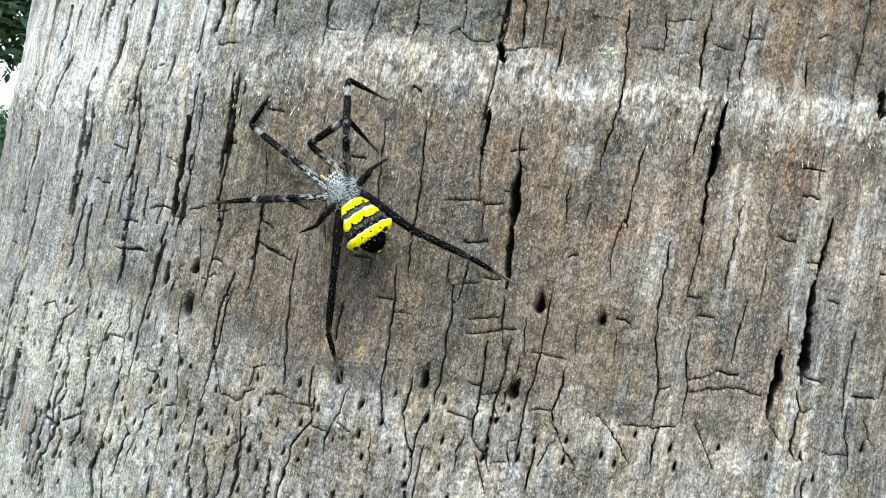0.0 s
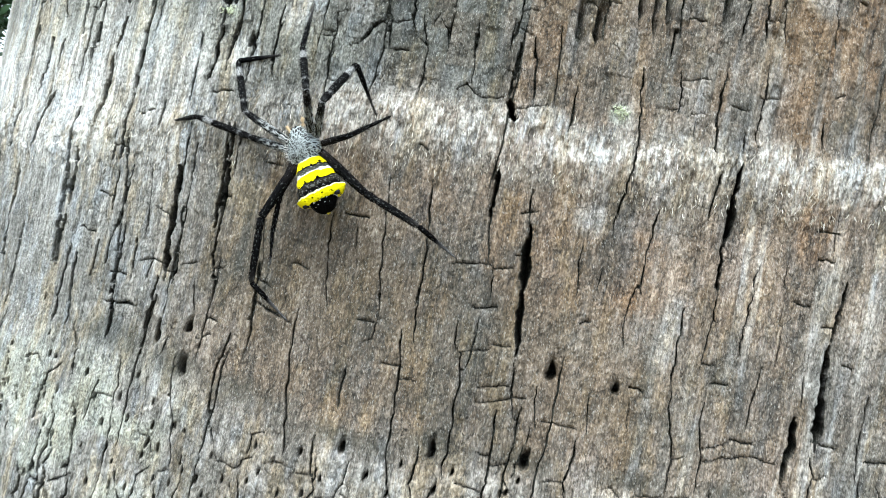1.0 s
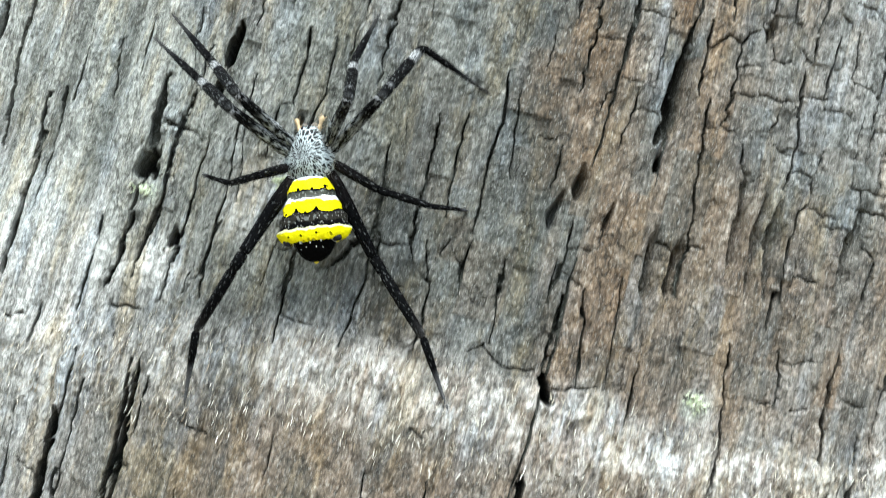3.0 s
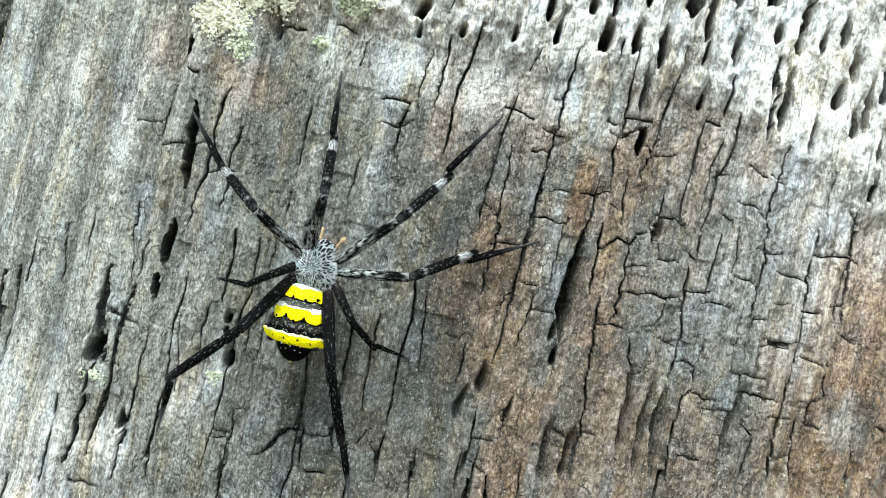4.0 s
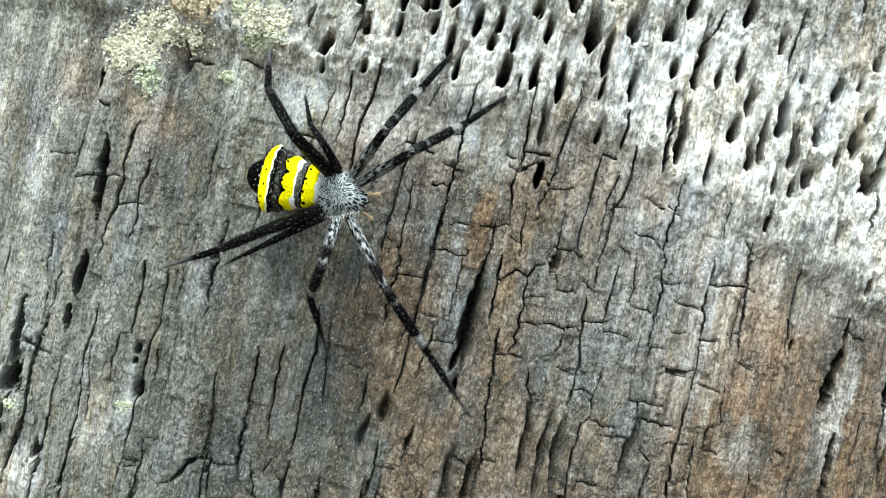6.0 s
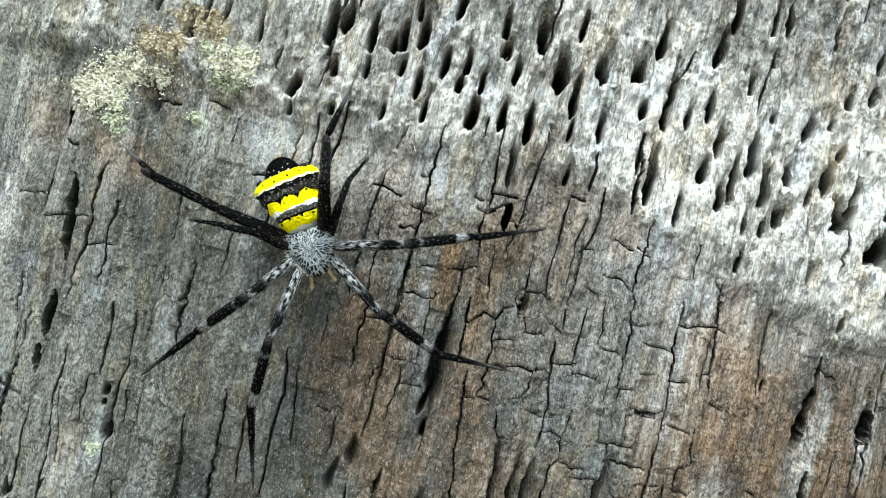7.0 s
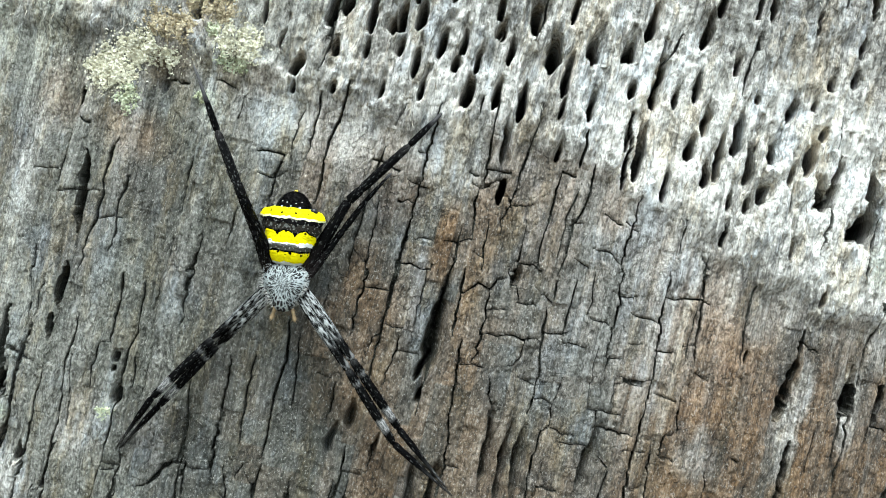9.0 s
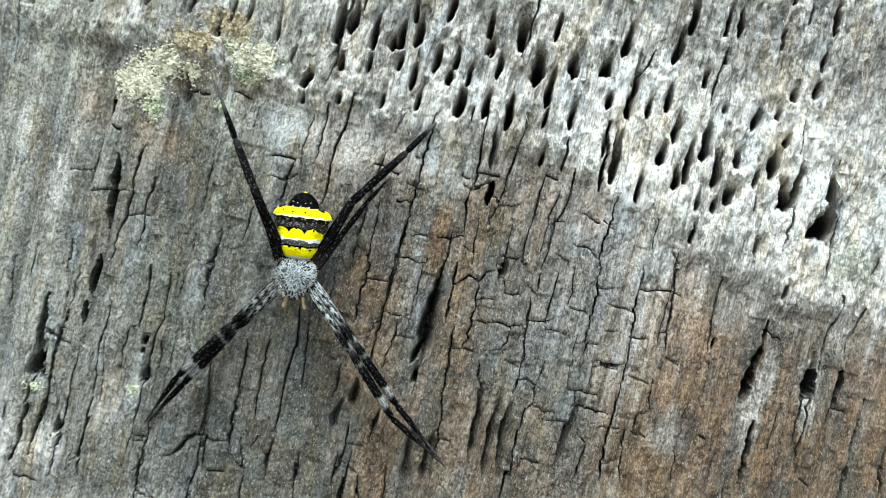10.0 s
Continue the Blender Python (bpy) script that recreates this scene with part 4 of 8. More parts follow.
    split(0.14, 46.3, -30.5, 46.3, -34.2)
    split(0.16, 52.6, -20.4, 53.3, -27.0)
    split(0.14, 41.6, -31.9, 41.6, -35.9)
    split(0.24, 47.3, -8.5, 47.6, -12.4)
    split(0.20, -81.7, -72.9, -85.1, -73.6, -86.5, -74.6)
    split(0.18, -82.0, -73.0, -79.7, -75.0)
    split(0.20, -74.3, -72.5, -77.9, -75.5, -78.8, -80.8, -79.0, -84.2)
    split(0.18, -74.6, -65.3, -71.9, -69.2, -71.0, -74.0)
    split(0.26, -56.2, -54.3, -56.8, -57.1, -56.8, -61.8, -56.6, -67.0)
    split(0.20, -50.9, -62.7, -51.4, -65.9)
    split(0.19, -60.6, -68.4, -59.6, -72.9, -59.6, -76.1, -58.8, -80.1, -58.8, -83.2, -58.6, -88.4, -59.1, -91.7, -59.5, -94.9, -61.0, -99.6)
    split(0.15, -64.4, -73.5, -65.4, -77.5, -65.4, -80.9)
    split(0.17, -64.0, -75.6, -59.9, -75.3)
    split(0.20, -53.7, -69.5, -52.5, -73.3, -52.3, -76.4, -51.8, -79.0)
    split(0.16, -51.7, -79.3, -49.4, -79.2)
    split(0.16, -49.4, -79.3, -48.4, -81.5)
    split(0.18, -48.2, -65.2, -47.5, -70.1, -45.5, -75.7, -44.5, -81.4, -44.5, -82.9)
    split(0.16, -41.7, -81.7, -41.8, -85.7, -42.5, -87.8)
    split(0.22, -38.5, -59.1, -39.1, -63.2, -39.8, -66.3, -39.3, -71.2, -38.4, -73.9, -36.8, -77.4, -35.4, -80.0)
    split(0.20, -35.5, -79.6, -32.2, -79.7, -31.4, -78.5, -29.5, -77.2)
    split(0.25, -31.8, -79.8, -30.7, -83.5, -30.3, -87.3, -30.4, -91.1)
    split(0.20, -35.7, -50.5, -35.4, -56.4, -35.2, -61.5)
    split(0.20, -27.1, -52.8, -27.1, -59.5, -26.5, -65.2, -25.4, -70.7, -24.5, -75.7)
    split(0.18, -35.7, -53.0, -32.6, -54.1, -30.2, -54.7, -28.3, -55.0)
    split(0.18, -27.3, -77.4, -24.3, -76.8, -22.1, -77.2)
    split(0.18, -65.1, -59.7, -59.8, -59.2)
    split(0.22, -75.8, -85.6, -76.4, -91.4, -77.0, -97.1, -77.7, -102.8, -78.2, -106.3)
    split(0.18, -76.8, -94.2, -72.1, -95.0)
    split(0.18, -70.8, -93.6, -65.8, -90.5)
    split(0.18, -48.0, -83.9, -50.4, -86.1, -50.5, -89.1, -52.2, -92.7, -52.9, -97.0)
    split(0.15, -44.3, -83.4, -46.3, -84.4)
    split(0.15, -47.0, -85.1, -47.1, -87.2)
    split(0.14, -28.4, -73.0, -30.4, -73.8, -30.5, -76.8)
    split(0.14, -44.8, -61.4, -42.0, -60.3)
    split(0.14, -14.7, -46.4, -14.1, -52.0, -14.1, -54.8)
    split(0.15, -14.1, -54.8, -15.9, -55.7)
    split(0.18, -8.5, -45.2, -8.5, -48.9, -7.8, -53.9)
    split(0.22, -10.0, -52.5, -9.0, -59.3, -8.6, -66.7, -8.2, -72.1, -6.9, -76.4, -5.8, -78.1)
    split(0.15, -8.7, -59.7, -6.3, -59.6)
    split(0.19, -1.7, -49.4, -1.4, -53.0, -0.2, -54.1, 0.2, -57.3, 0.4, -63.6, 0.8, -69.0, 0.2, -71.0, 0.7, -72.9)
    split(0.13, -0.1, -53.7, 3.8, -52.4)
    split(0.16, 4.1, -51.6, 6.8, -51.3)
    split(0.19, 7.7, -53.8, 8.4, -59.1, 9.2, -61.7, 10.4, -62.5)
    split(0.14, 3.2, -58.4, 7.6, -57.3)
    split(0.14, 3.2, -60.7, 8.4, -59.1, 10.6, -58.6)
    split(0.12, 11.9, -56.5, 12.8, -62.7)
    split(0.17, 12.1, -62.8, 11.6, -65.7, 10.8, -68.6, 10.7, -70.4)
    split(0.24, 6.6, -61.3, 6.9, -64.9, 7.1, -69.4, 7.3, -72.1, 6.9, -74.0, 7.5, -76.5, 8.6, -77.6, 9.8, -78.2, 10.7, -80.5)
    split(0.17, 5.2, -68.0, 7.2, -68.5)
    split(0.17, 7.4, -69.5, 10.3, -68.2)
    split(0.19, 2.6, -73.2, 5.0, -73.3, 6.7, -73.6)
    split(0.23, -3.8, -69.2, -3.8, -72.0, -4.2, -74.8, -3.0, -78.2, -1.6, -81.5, -1.0, -83.3)
    split(0.20, 6.0, -76.0, 5.2, -78.9, 5.6, -81.7)
    split(0.20, 12.7, -75.8, 13.2, -77.9, 14.0, -79.5)
    split(0.15, 12.7, -75.5, 13.9, -74.7)
    split(0.17, 10.8, -79.4, 12.9, -78.7)
    split(0.15, 9.4, -70.7, 11.1, -73.0)
    split(0.24, 19.2, -63.1, 19.0, -66.7, 18.3, -69.6, 18.6, -71.3, 19.8, -72.9, 21.2, -75.2, 22.8, -76.7, 23.2, -77.7)
    split(0.19, 15.6, -70.0, 18.2, -69.6)
    split(0.17, 19.8, -73.9, 18.6, -75.1, 17.8, -78.2)
    split(0.13, 13.4, -61.6, 18.8, -61.4)
    split(0.18, -20.1, -71.3, -19.6, -76.8, -18.5, -80.3)
    split(0.18, -22.0, -77.6, -19.4, -77.7)
    split(0.16, -18.3, -80.4, -15.7, -80.7)
    split(0.18, -13.8, -73.9, -14.0, -77.3, -15.0, -79.4, -15.8, -82.4, -15.2, -85.0)
    split(0.15, -14.1, -78.8, -11.5, -79.8)
    split(0.15, -8.4, -79.5, -7.9, -82.1, -7.6, -84.8)
    split(0.13, 19.8, -56.6, 20.5, -61.9)
    split(0.15, 23.7, -38.5, 22.8, -43.3, 23.3, -47.7)
    split(0.19, 31.5, -40.5, 31.5, -45.1, 31.5, -49.6, 31.9, -55.0, 32.8, -59.3, 33.8, -62.7, 33.7, -65.5, 33.7, -68.2)
    split(0.18, 36.1, -35.9, 36.1, -40.4, 35.8, -46.0, 35.5, -49.0)
    split(0.15, 41.8, -35.6, 41.6, -39.3, 41.4, -43.0, 41.5, -45.7)
    split(0.13, 47.4, -41.8, 47.4, -46.4)
    split(0.16, 45.5, -46.8, 45.0, -51.4, 44.7, -57.0)
    split(0.20, 37.4, -53.9, 37.4, -57.5, 38.6, -61.8, 38.6, -66.3, 38.3, -67.5)
    split(0.17, 38.4, -60.9, 41.6, -59.6)
    split(0.15, 33.8, -63.2, 35.9, -62.3)
    split(0.13, 38.8, -62.7, 42.8, -61.5, 47.4, -60.6, 50.5, -61.1)
    split(0.24, 40.6, -66.8, 42.0, -69.3, 44.1, -72.5, 44.5, -73.5)
    split(0.24, 35.1, -69.0, 34.5, -71.6, 34.8, -75.3)
    split(0.16, 29.5, -69.5, 34.5, -69.1, 37.6, -68.3)
    split(0.20, 25.3, -69.0, 26.7, -70.1, 28.0, -71.1, 29.9, -73.4, 31.2, -75.4)
    split(0.26, 57.0, -31.4, 56.6, -37.1, 56.4, -40.9)
    split(0.15, 52.6, -47.2, 53.0, -51.7)
    split(0.18, 56.7, -59.4, 57.8, -62.0, 57.4, -64.8, 57.1, -68.5, 58.5, -70.1)
    split(0.13, 57.9, -62.4, 59.8, -61.6)
    split(0.15, 65.1, -48.6, 64.9, -55.2, 65.5, -62.6)
    split(0.20, 66.1, -60.6, 67.2, -67.0, 67.7, -70.0)
    split(0.15, 71.9, -53.1, 71.2, -58.0)
    split(0.16, 62.9, -68.1, 67.2, -68.0)
    split(0.17, 52.9, -65.5, 55.5, -67.9)
    split(0.15, 69.3, -62.1, 70.5, -64.7, 72.0, -66.4)
    split(0.14, 25.9, -56.2, 26.2, -59.8)
    split(0.34, -104.8, 10.1, -105.2, 4.3, -104.2, -1.4, -102.2, -6.4)
    split(0.40, -100.1, -11.3, -100.6, -17.4)
    split(0.46, -98.9, -22.2, -100.8, -26.8, -102.4, -32.0)
    split(0.26, -80.1, 16.6, -81.0, 11.4, -80.9, 7.2, -79.9, 1.1, -79.1, -4.5)
    split(0.46, -78.4, -7.3, -78.8, -10.6, -79.2, -13.4)
    split(0.40, -79.5, -14.5, -79.3, -20.3, -79.4, -27.4)
    split(0.20, -90.9, 16.6, -90.6, 10.1, -88.4, 1.5, -88.5, -3.8, -89.3, -6.0)
    split(0.20, -103.0, 14.6, -103.5, 9.5)
    split(0.15, -87.5, -8.0, -87.6, -13.2, -87.9, -16.4)
    split(0.18, -72.1, 3.7, -71.5, -5.2)
    split(0.18, -69.9, 4.9, -68.7, -1.9, -68.8, -6.8, -68.7, -10.7)
    split(0.20, -58.1, 15.8, -58.2, 10.9, -57.8, 6.2)
    split(0.22, -53.0, 8.7, -53.1, 3.9, -52.6, -1.2)
    split(0.22, -57.2, -9.9, -56.8, -14.5, -56.6, -18.6)
    split(0.20, -52.5, -11.9, -52.8, -17.9)
    split(0.14, -68.3, 17.1, -67.0, 6.2, -67.2, 3.2)
    split(0.13, -62.9, 12.5, -61.5, 4.8)
    split(0.26, -147.4, 21.4, -141.5, 13.7, -133.1, 3.7)
    split(0.15, -52.3, 3.1, -48.3, 2.3, -45.9, 1.3)
    split(0.13, -50.7, -3.9, -48.1, -3.7)
    split(0.15, -106.0, -10.6, -106.2, -16.3, -107.6, -22.1)
    split(0.36, -79.6, -19.0, -79.7, -23.7, -80.5, -28.1)
    split(0.36, -101.5, -18.8, -101.0, -25.1, -101.8, -30.2, -103.5, -34.3)
    split(0.50, -84.5, -33.0, -84.1, -37.9, -85.5, -42.3)
    split(0.50, -84.9, -46.2, -85.6, -49.8, -85.0, -56.2)
    split(0.30, -109.4, -38.1, -108.9, -44.6, -109.1, -49.7, -106.6, -59.1)
    split(0.26, -44.9, -35.9, -45.1, -42.1, -45.2, -47.2, -44.2, -51.3)
    split(0.22, -68.6, -38.2, -68.3, -45.4, -67.0, -54.0, -67.4, -56.3)
    split(0.15, -37.2, -37.8, -35.5, -45.5, -35.4, -49.5)
    split(0.16, -58.4, -49.4, -58.6, -53.7)
    split(0.15, -72.9, -49.4, -73.1, -56.1)
    split(0.16, -69.8, -28.9, -68.9, -35.5, -68.9, -38.8)
    split(0.14, -62.3, -22.8, -61.7, -29.3)
    split(0.18, -30.9, -5.9, -30.4, -10.9, -30.6, -14.9, -30.2, -18.8)
    split(0.17, -33.2, -8.6, -30.5, -8.4)
    split(0.15, -30.4, -15.7, -26.6, -15.9)
    split(0.20, -28.0, -9.6, -26.1, -8.9, -24.8, -6.8, -23.3, -5.2, -21.2, -4.7)
    split(0.17, -21.9, -4.0, -21.4, -8.9)
    split(0.18, -18.6, -3.7, -17.4, -6.5)
    split(0.18, -17.2, -6.6, -15.1, -8.1, -14.8, -11.9, -14.9, -15.8)
    split(0.15, -13.6, -3.8, -12.3, -5.3, -11.6, -8.6)
    split(0.15, -8.0, -5.2, -7.2, -9.9, -7.1, -12.7)
    split(0.25, -0.8, -5.8, -0.7, -10.7, -0.9, -14.1)
    split(0.18, -2.2, -2.4, -2.1, -7.0)
    split(0.15, -1.3, -3.2, 1.3, -4.7, 2.3, -9.3, 2.8, -13.9)
    split(0.15, 5.0, -2.2, 5.6, -7.8, 5.9, -13.4)
    pit(17.4, 58.5, 0.87, 1.05, 5.0)
    pit(22.0, 59.6, 0.88, 0.97, 4.0)
    pit(15.0, 54.1, 0.52, 1.67, 4.0)
    pit(18.8, 51.3, 0.49, 1.42, 3.0)
    pit(23.5, 55.2, 0.50, 0.86, 2.5)
    pit(26.6, 55.3, 0.79, 1.80, 5.0)
    pit(29.4, 55.3, 0.47, 0.83, 3.0)
    pit(33.9, 53.1, 0.64, 1.18, 4.0)
    pit(32.5, 49.4, 0.59, 1.07, 3.5)
    pit(36.9, 48.3, 0.57, 2.03, 4.5)
    pit(39.0, 52.1, 0.74, 1.97, 4.5)
    pit(41.5, 49.3, 0.75, 1.88, 4.5)
    pit(44.4, 51.9, 0.69, 1.01, 3.5)
    pit(35.6, 46.5, 0.57, 1.07, 3.0)
    pit(30.6, 43.7, 0.51, 1.47, 2.5)
    pit(26.5, 45.8, 0.79, 2.47, 2.2)
    pit(45.8, 57.9, 0.70, 0.90, 4.0)
    pit(49.4, 60.0, 0.47, 0.45, 3.0)
    pit(51.9, 56.7, 0.48, 0.66, 2.5)
    pit(50.8, 52.4, 0.95, 1.34, 5.0)
    pit(53.8, 48.1, 1.35, 1.67, 5.0)
    pit(55.6, 49.7, 1.00, 2.11, 5.0)
    pit(44.5, 46.3, 1.06, 0.97, 4.0)
    pit(42.7, 44.6, 0.52, 0.71, 3.0)
    pit(47.9, 49.6, 0.46, 1.06, 2.5)
    pit(48.9, 45.9, 0.47, 0.95, 2.5)
    pit(50.7, 40.0, 0.56, 0.74, 3.0)
    pit(60.3, 45.0, 1.26, 1.21, 5.0)
    pit(36.5, 61.6, 0.42, 0.81, 3.0)
    pit(40.6, 58.7, 0.43, 0.45, 3.0)
    pit(51.3, 63.4, 0.61, 0.64, 3.0)
    pit(54.7, 65.0, 0.54, 0.83, 3.0)
    pit(39.8, 44.3, 0.51, 0.81, 1.5)
    pit(40.2, 39.5, 0.35, 1.17, 1.2)
    pit(24.3, 48.4, 0.36, 1.06, 2.0)
    pit(38.9, 65.4, 0.39, 0.55, 2.5)
    pit(-18.9, 48.2, 1.07, 0.97, 3.0)
    pit(-14.4, 51.5, 0.45, 0.51, 3.0)
    pit(-10.4, 52.2, 0.38, 0.79, 3.0)
    pit(-6.3, 53.4, 0.51, 0.68, 3.5)
    pit(-4.0, 51.4, 0.44, 1.16, 3.5)
    pit(-1.3, 54.6, 0.58, 1.28, 4.5)
    pit(1.4, 55.7, 0.51, 1.04, 4.0)
    pit(-7.8, 55.9, 0.75, 0.77, 4.0)
    pit(5.5, 58.2, 0.75, 0.70, 4.5)
    pit(0.7, 52.9, 0.51, 0.82, 3.5)
    pit(3.1, 49.4, 0.81, 1.18, 4.5)
    pit(3.5, 53.5, 0.41, 1.15, 3.0)
    pit(-7.4, 47.5, 0.38, 0.82, 3.0)
    pit(-2.4, 48.7, 0.41, 0.90, 3.0)
    pit(10.2, 49.8, 0.55, 1.72, 4.5)
    pit(6.8, 50.0, 0.51, 1.29, 4.0)
    pit(12.5, 56.7, 1.09, 1.62, 5.5)
    pit(9.8, 59.9, 0.68, 0.71, 4.5)
    pit(15.2, 50.4, 0.31, 0.92, 2.5)
    pit(16.1, 45.0, 0.35, 0.68, 2.5)
    pit(7.3, 56.1, 0.44, 1.13, 3.0)
    pit(-13.5, 46.7, 0.35, 0.49, 2.0)
    pit(-18.7, 45.6, 0.36, 0.50, 2.0)
    pit(-21.2, 51.3, 0.43, 0.92, 3.5)
    pit(57.9, 34.7, 0.56, 0.75, 3.0)
    pit(-79.2, -72.4, 0.22, 0.36, 1.8)
    pit(-74.0, -78.0, 0.22, 0.51, 1.8)
    pit(-64.1, -76.7, 0.22, 0.49, 1.8)
    pit(-58.4, -75.3, 0.22, 0.44, 1.8)
    pit(-55.5, -78.2, 0.24, 0.41, 1.8)
    pit(-50.3, -73.8, 0.22, 0.39, 1.8)
    pit(-49.2, -77.6, 0.22, 0.41, 1.8)
    pit(-67.8, -73.2, 0.22, 0.44, 1.8)
    pit(-75.3, -84.4, 0.22, 0.46, 1.8)
    pit(-72.2, -87.4, 0.22, 0.36, 1.8)
    pit(-58.5, -84.2, 0.22, 0.36, 1.8)
    pit(-72.2, -94.5, 0.22, 0.49, 1.8)
    pit(-59.0, -89.6, 0.22, 0.41, 1.8)
    pit(-61.6, -90.9, 0.22, 0.46, 1.8)
    pit(-75.8, -92.8, 0.22, 0.51, 1.8)
    pit(-52.6, -89.2, 0.22, 0.39, 1.8)
    pit(-43.7, -85.7, 0.22, 0.46, 1.8)
    pit(-38.7, -83.8, 0.22, 0.51, 1.8)
    pit(-36.2, -86.5, 0.22, 0.36, 1.8)
    pit(-34.3, -82.6, 0.22, 0.46, 1.8)
    pit(-33.0, -85.6, 0.22, 0.41, 1.8)
    pit(-45.8, -89.3, 0.22, 0.51, 1.8)
    pit(-48.4, -91.6, 0.22, 0.49, 1.8)
    pit(-57.6, -93.8, 0.22, 0.46, 1.8)
    pit(-51.1, -93.9, 0.22, 0.46, 1.8)
    pit(-41.5, -93.5, 0.22, 0.36, 1.8)
    pit(-32.7, -88.9, 0.22, 0.46, 1.8)
    pit(-29.6, -81.3, 0.22, 0.36, 1.8)
    pit(-27.9, -79.4, 0.22, 0.44, 1.8)
    pit(-29.4, -75.5, 0.22, 0.44, 1.8)
    pit(-26.6, -84.8, 0.22, 0.39, 1.8)
    pit(-24.1, -81.8, 0.22, 0.49, 1.8)
    pit(-22.1, -85.9, 0.22, 0.46, 1.8)
    pit(-28.2, -87.1, 0.22, 0.51, 1.8)
    pit(-42.3, -81.8, 0.22, 0.44, 1.8)
    pit(-49.6, -80.8, 0.22, 0.49, 1.8)
    pit(-23.9, -89.3, 0.22, 0.51, 1.8)
    pit(-17.9, -77.8, 0.22, 0.36, 1.8)
    pit(-11.0, -75.6, 0.22, 0.46, 1.8)
    pit(-7.2, -77.4, 0.22, 0.44, 1.8)
    pit(-20.2, -80.7, 0.22, 0.44, 1.8)
    pit(-18.5, -83.6, 0.22, 0.51, 1.8)
    pit(-14.4, -82.0, 0.22, 0.39, 1.8)
    pit(-10.4, -80.0, 0.22, 0.41, 1.8)
    pit(-9.2, -83.4, 0.22, 0.39, 1.8)
    pit(-4.9, -81.4, 0.22, 0.36, 1.8)
    pit(-5.9, -72.5, 0.22, 0.46, 1.8)
    pit(-0.2, -75.2, 0.22, 0.49, 1.8)
    pit(2.8, -78.1, 0.22, 0.44, 1.8)
    pit(3.2, -82.1, 0.22, 0.36, 1.8)
    pit(1.9, -72.0, 0.22, 0.39, 1.8)
    pit(9.4, -79.2, 0.22, 0.41, 1.8)
    pit(9.7, -76.5, 0.22, 0.51, 1.8)
    pit(9.5, -73.4, 0.22, 0.46, 1.8)
    pit(11.8, -71.0, 0.22, 0.41, 1.8)
    pit(14.6, -78.1, 0.22, 0.51, 1.8)
    pit(16.6, -74.9, 0.22, 0.41, 1.8)
    pit(21.4, -73.9, 0.22, 0.39, 1.8)
    pit(21.5, -77.0, 0.22, 0.44, 1.8)
    pit(-2.2, -83.0, 0.22, 0.41, 1.8)
    pit(27.0, -74.9, 0.22, 0.44, 1.8)
    pit(31.6, -70.8, 0.22, 0.36, 1.8)
    pit(37.4, -72.0, 0.22, 0.41, 1.8)
    pit(38.4, -74.5, 0.22, 0.51, 1.8)
    pit(45.1, -70.5, 0.22, 0.44, 1.8)
    pit(53.0, -70.6, 0.22, 0.41, 1.8)
    pit(58.9, -69.6, 0.22, 0.51, 1.8)
    pit(69.8, -66.7, 0.22, 0.44, 1.8)
    pit(74.7, -65.1, 0.22, 0.46, 1.8)
    pit(-76.7, -100.3, 0.22, 0.51, 1.8)
    pit(-67.6, -97.4, 0.22, 0.49, 1.8)
    pit(-69.0, -79.5, 0.22, 0.39, 1.8)
    pit(-45.0, -76.5, 0.22, 0.41, 1.8)
    pit(-36.9, -79.4, 0.22, 0.41, 1.8)
    pit(-87.4, -88.7, 0.22, 0.46, 1.8)
    pit(-97.4, -90.2, 0.22, 0.46, 1.8)
    pit(-86.7, -82.7, 0.22, 0.41, 1.8)
    pit(-97.8, -76.3, 0.22, 0.51, 1.8)
    pit(-80.7, -68.8, 0.22, 0.36, 1.8)
    pit(-85.5, -62.7, 0.22, 0.51, 1.8)
    pit(-67.3, -57.9, 0.22, 0.44, 1.8)
    pit(-21.7, -74.5, 0.22, 0.44, 1.8)
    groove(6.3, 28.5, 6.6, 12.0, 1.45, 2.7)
    pit(56.2, 18.8, 1.0, 1.6, 4.0)
    pit(-34.1, 53.0, 0.7, 0.8, 3.0)
    pit(-24.6, 54.2, 0.5, 1.0, 3.0)
    groove(-37.6, 47.0, -37.2, 41.0, 0.9, 1.1)
    pit(67.6, 21.2, 0.95, 1.5, 4.0)
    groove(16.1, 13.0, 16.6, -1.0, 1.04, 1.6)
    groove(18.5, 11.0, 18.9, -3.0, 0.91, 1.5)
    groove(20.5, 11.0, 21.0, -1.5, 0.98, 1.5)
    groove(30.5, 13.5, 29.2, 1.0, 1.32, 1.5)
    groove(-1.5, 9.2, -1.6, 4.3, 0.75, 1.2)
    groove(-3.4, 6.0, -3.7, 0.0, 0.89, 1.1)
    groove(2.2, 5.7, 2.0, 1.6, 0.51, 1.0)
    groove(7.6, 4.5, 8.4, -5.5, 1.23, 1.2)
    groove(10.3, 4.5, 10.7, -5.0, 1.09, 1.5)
    crack(6.0, 16.5, 5.2, 12.9, 0.40, 3.0)


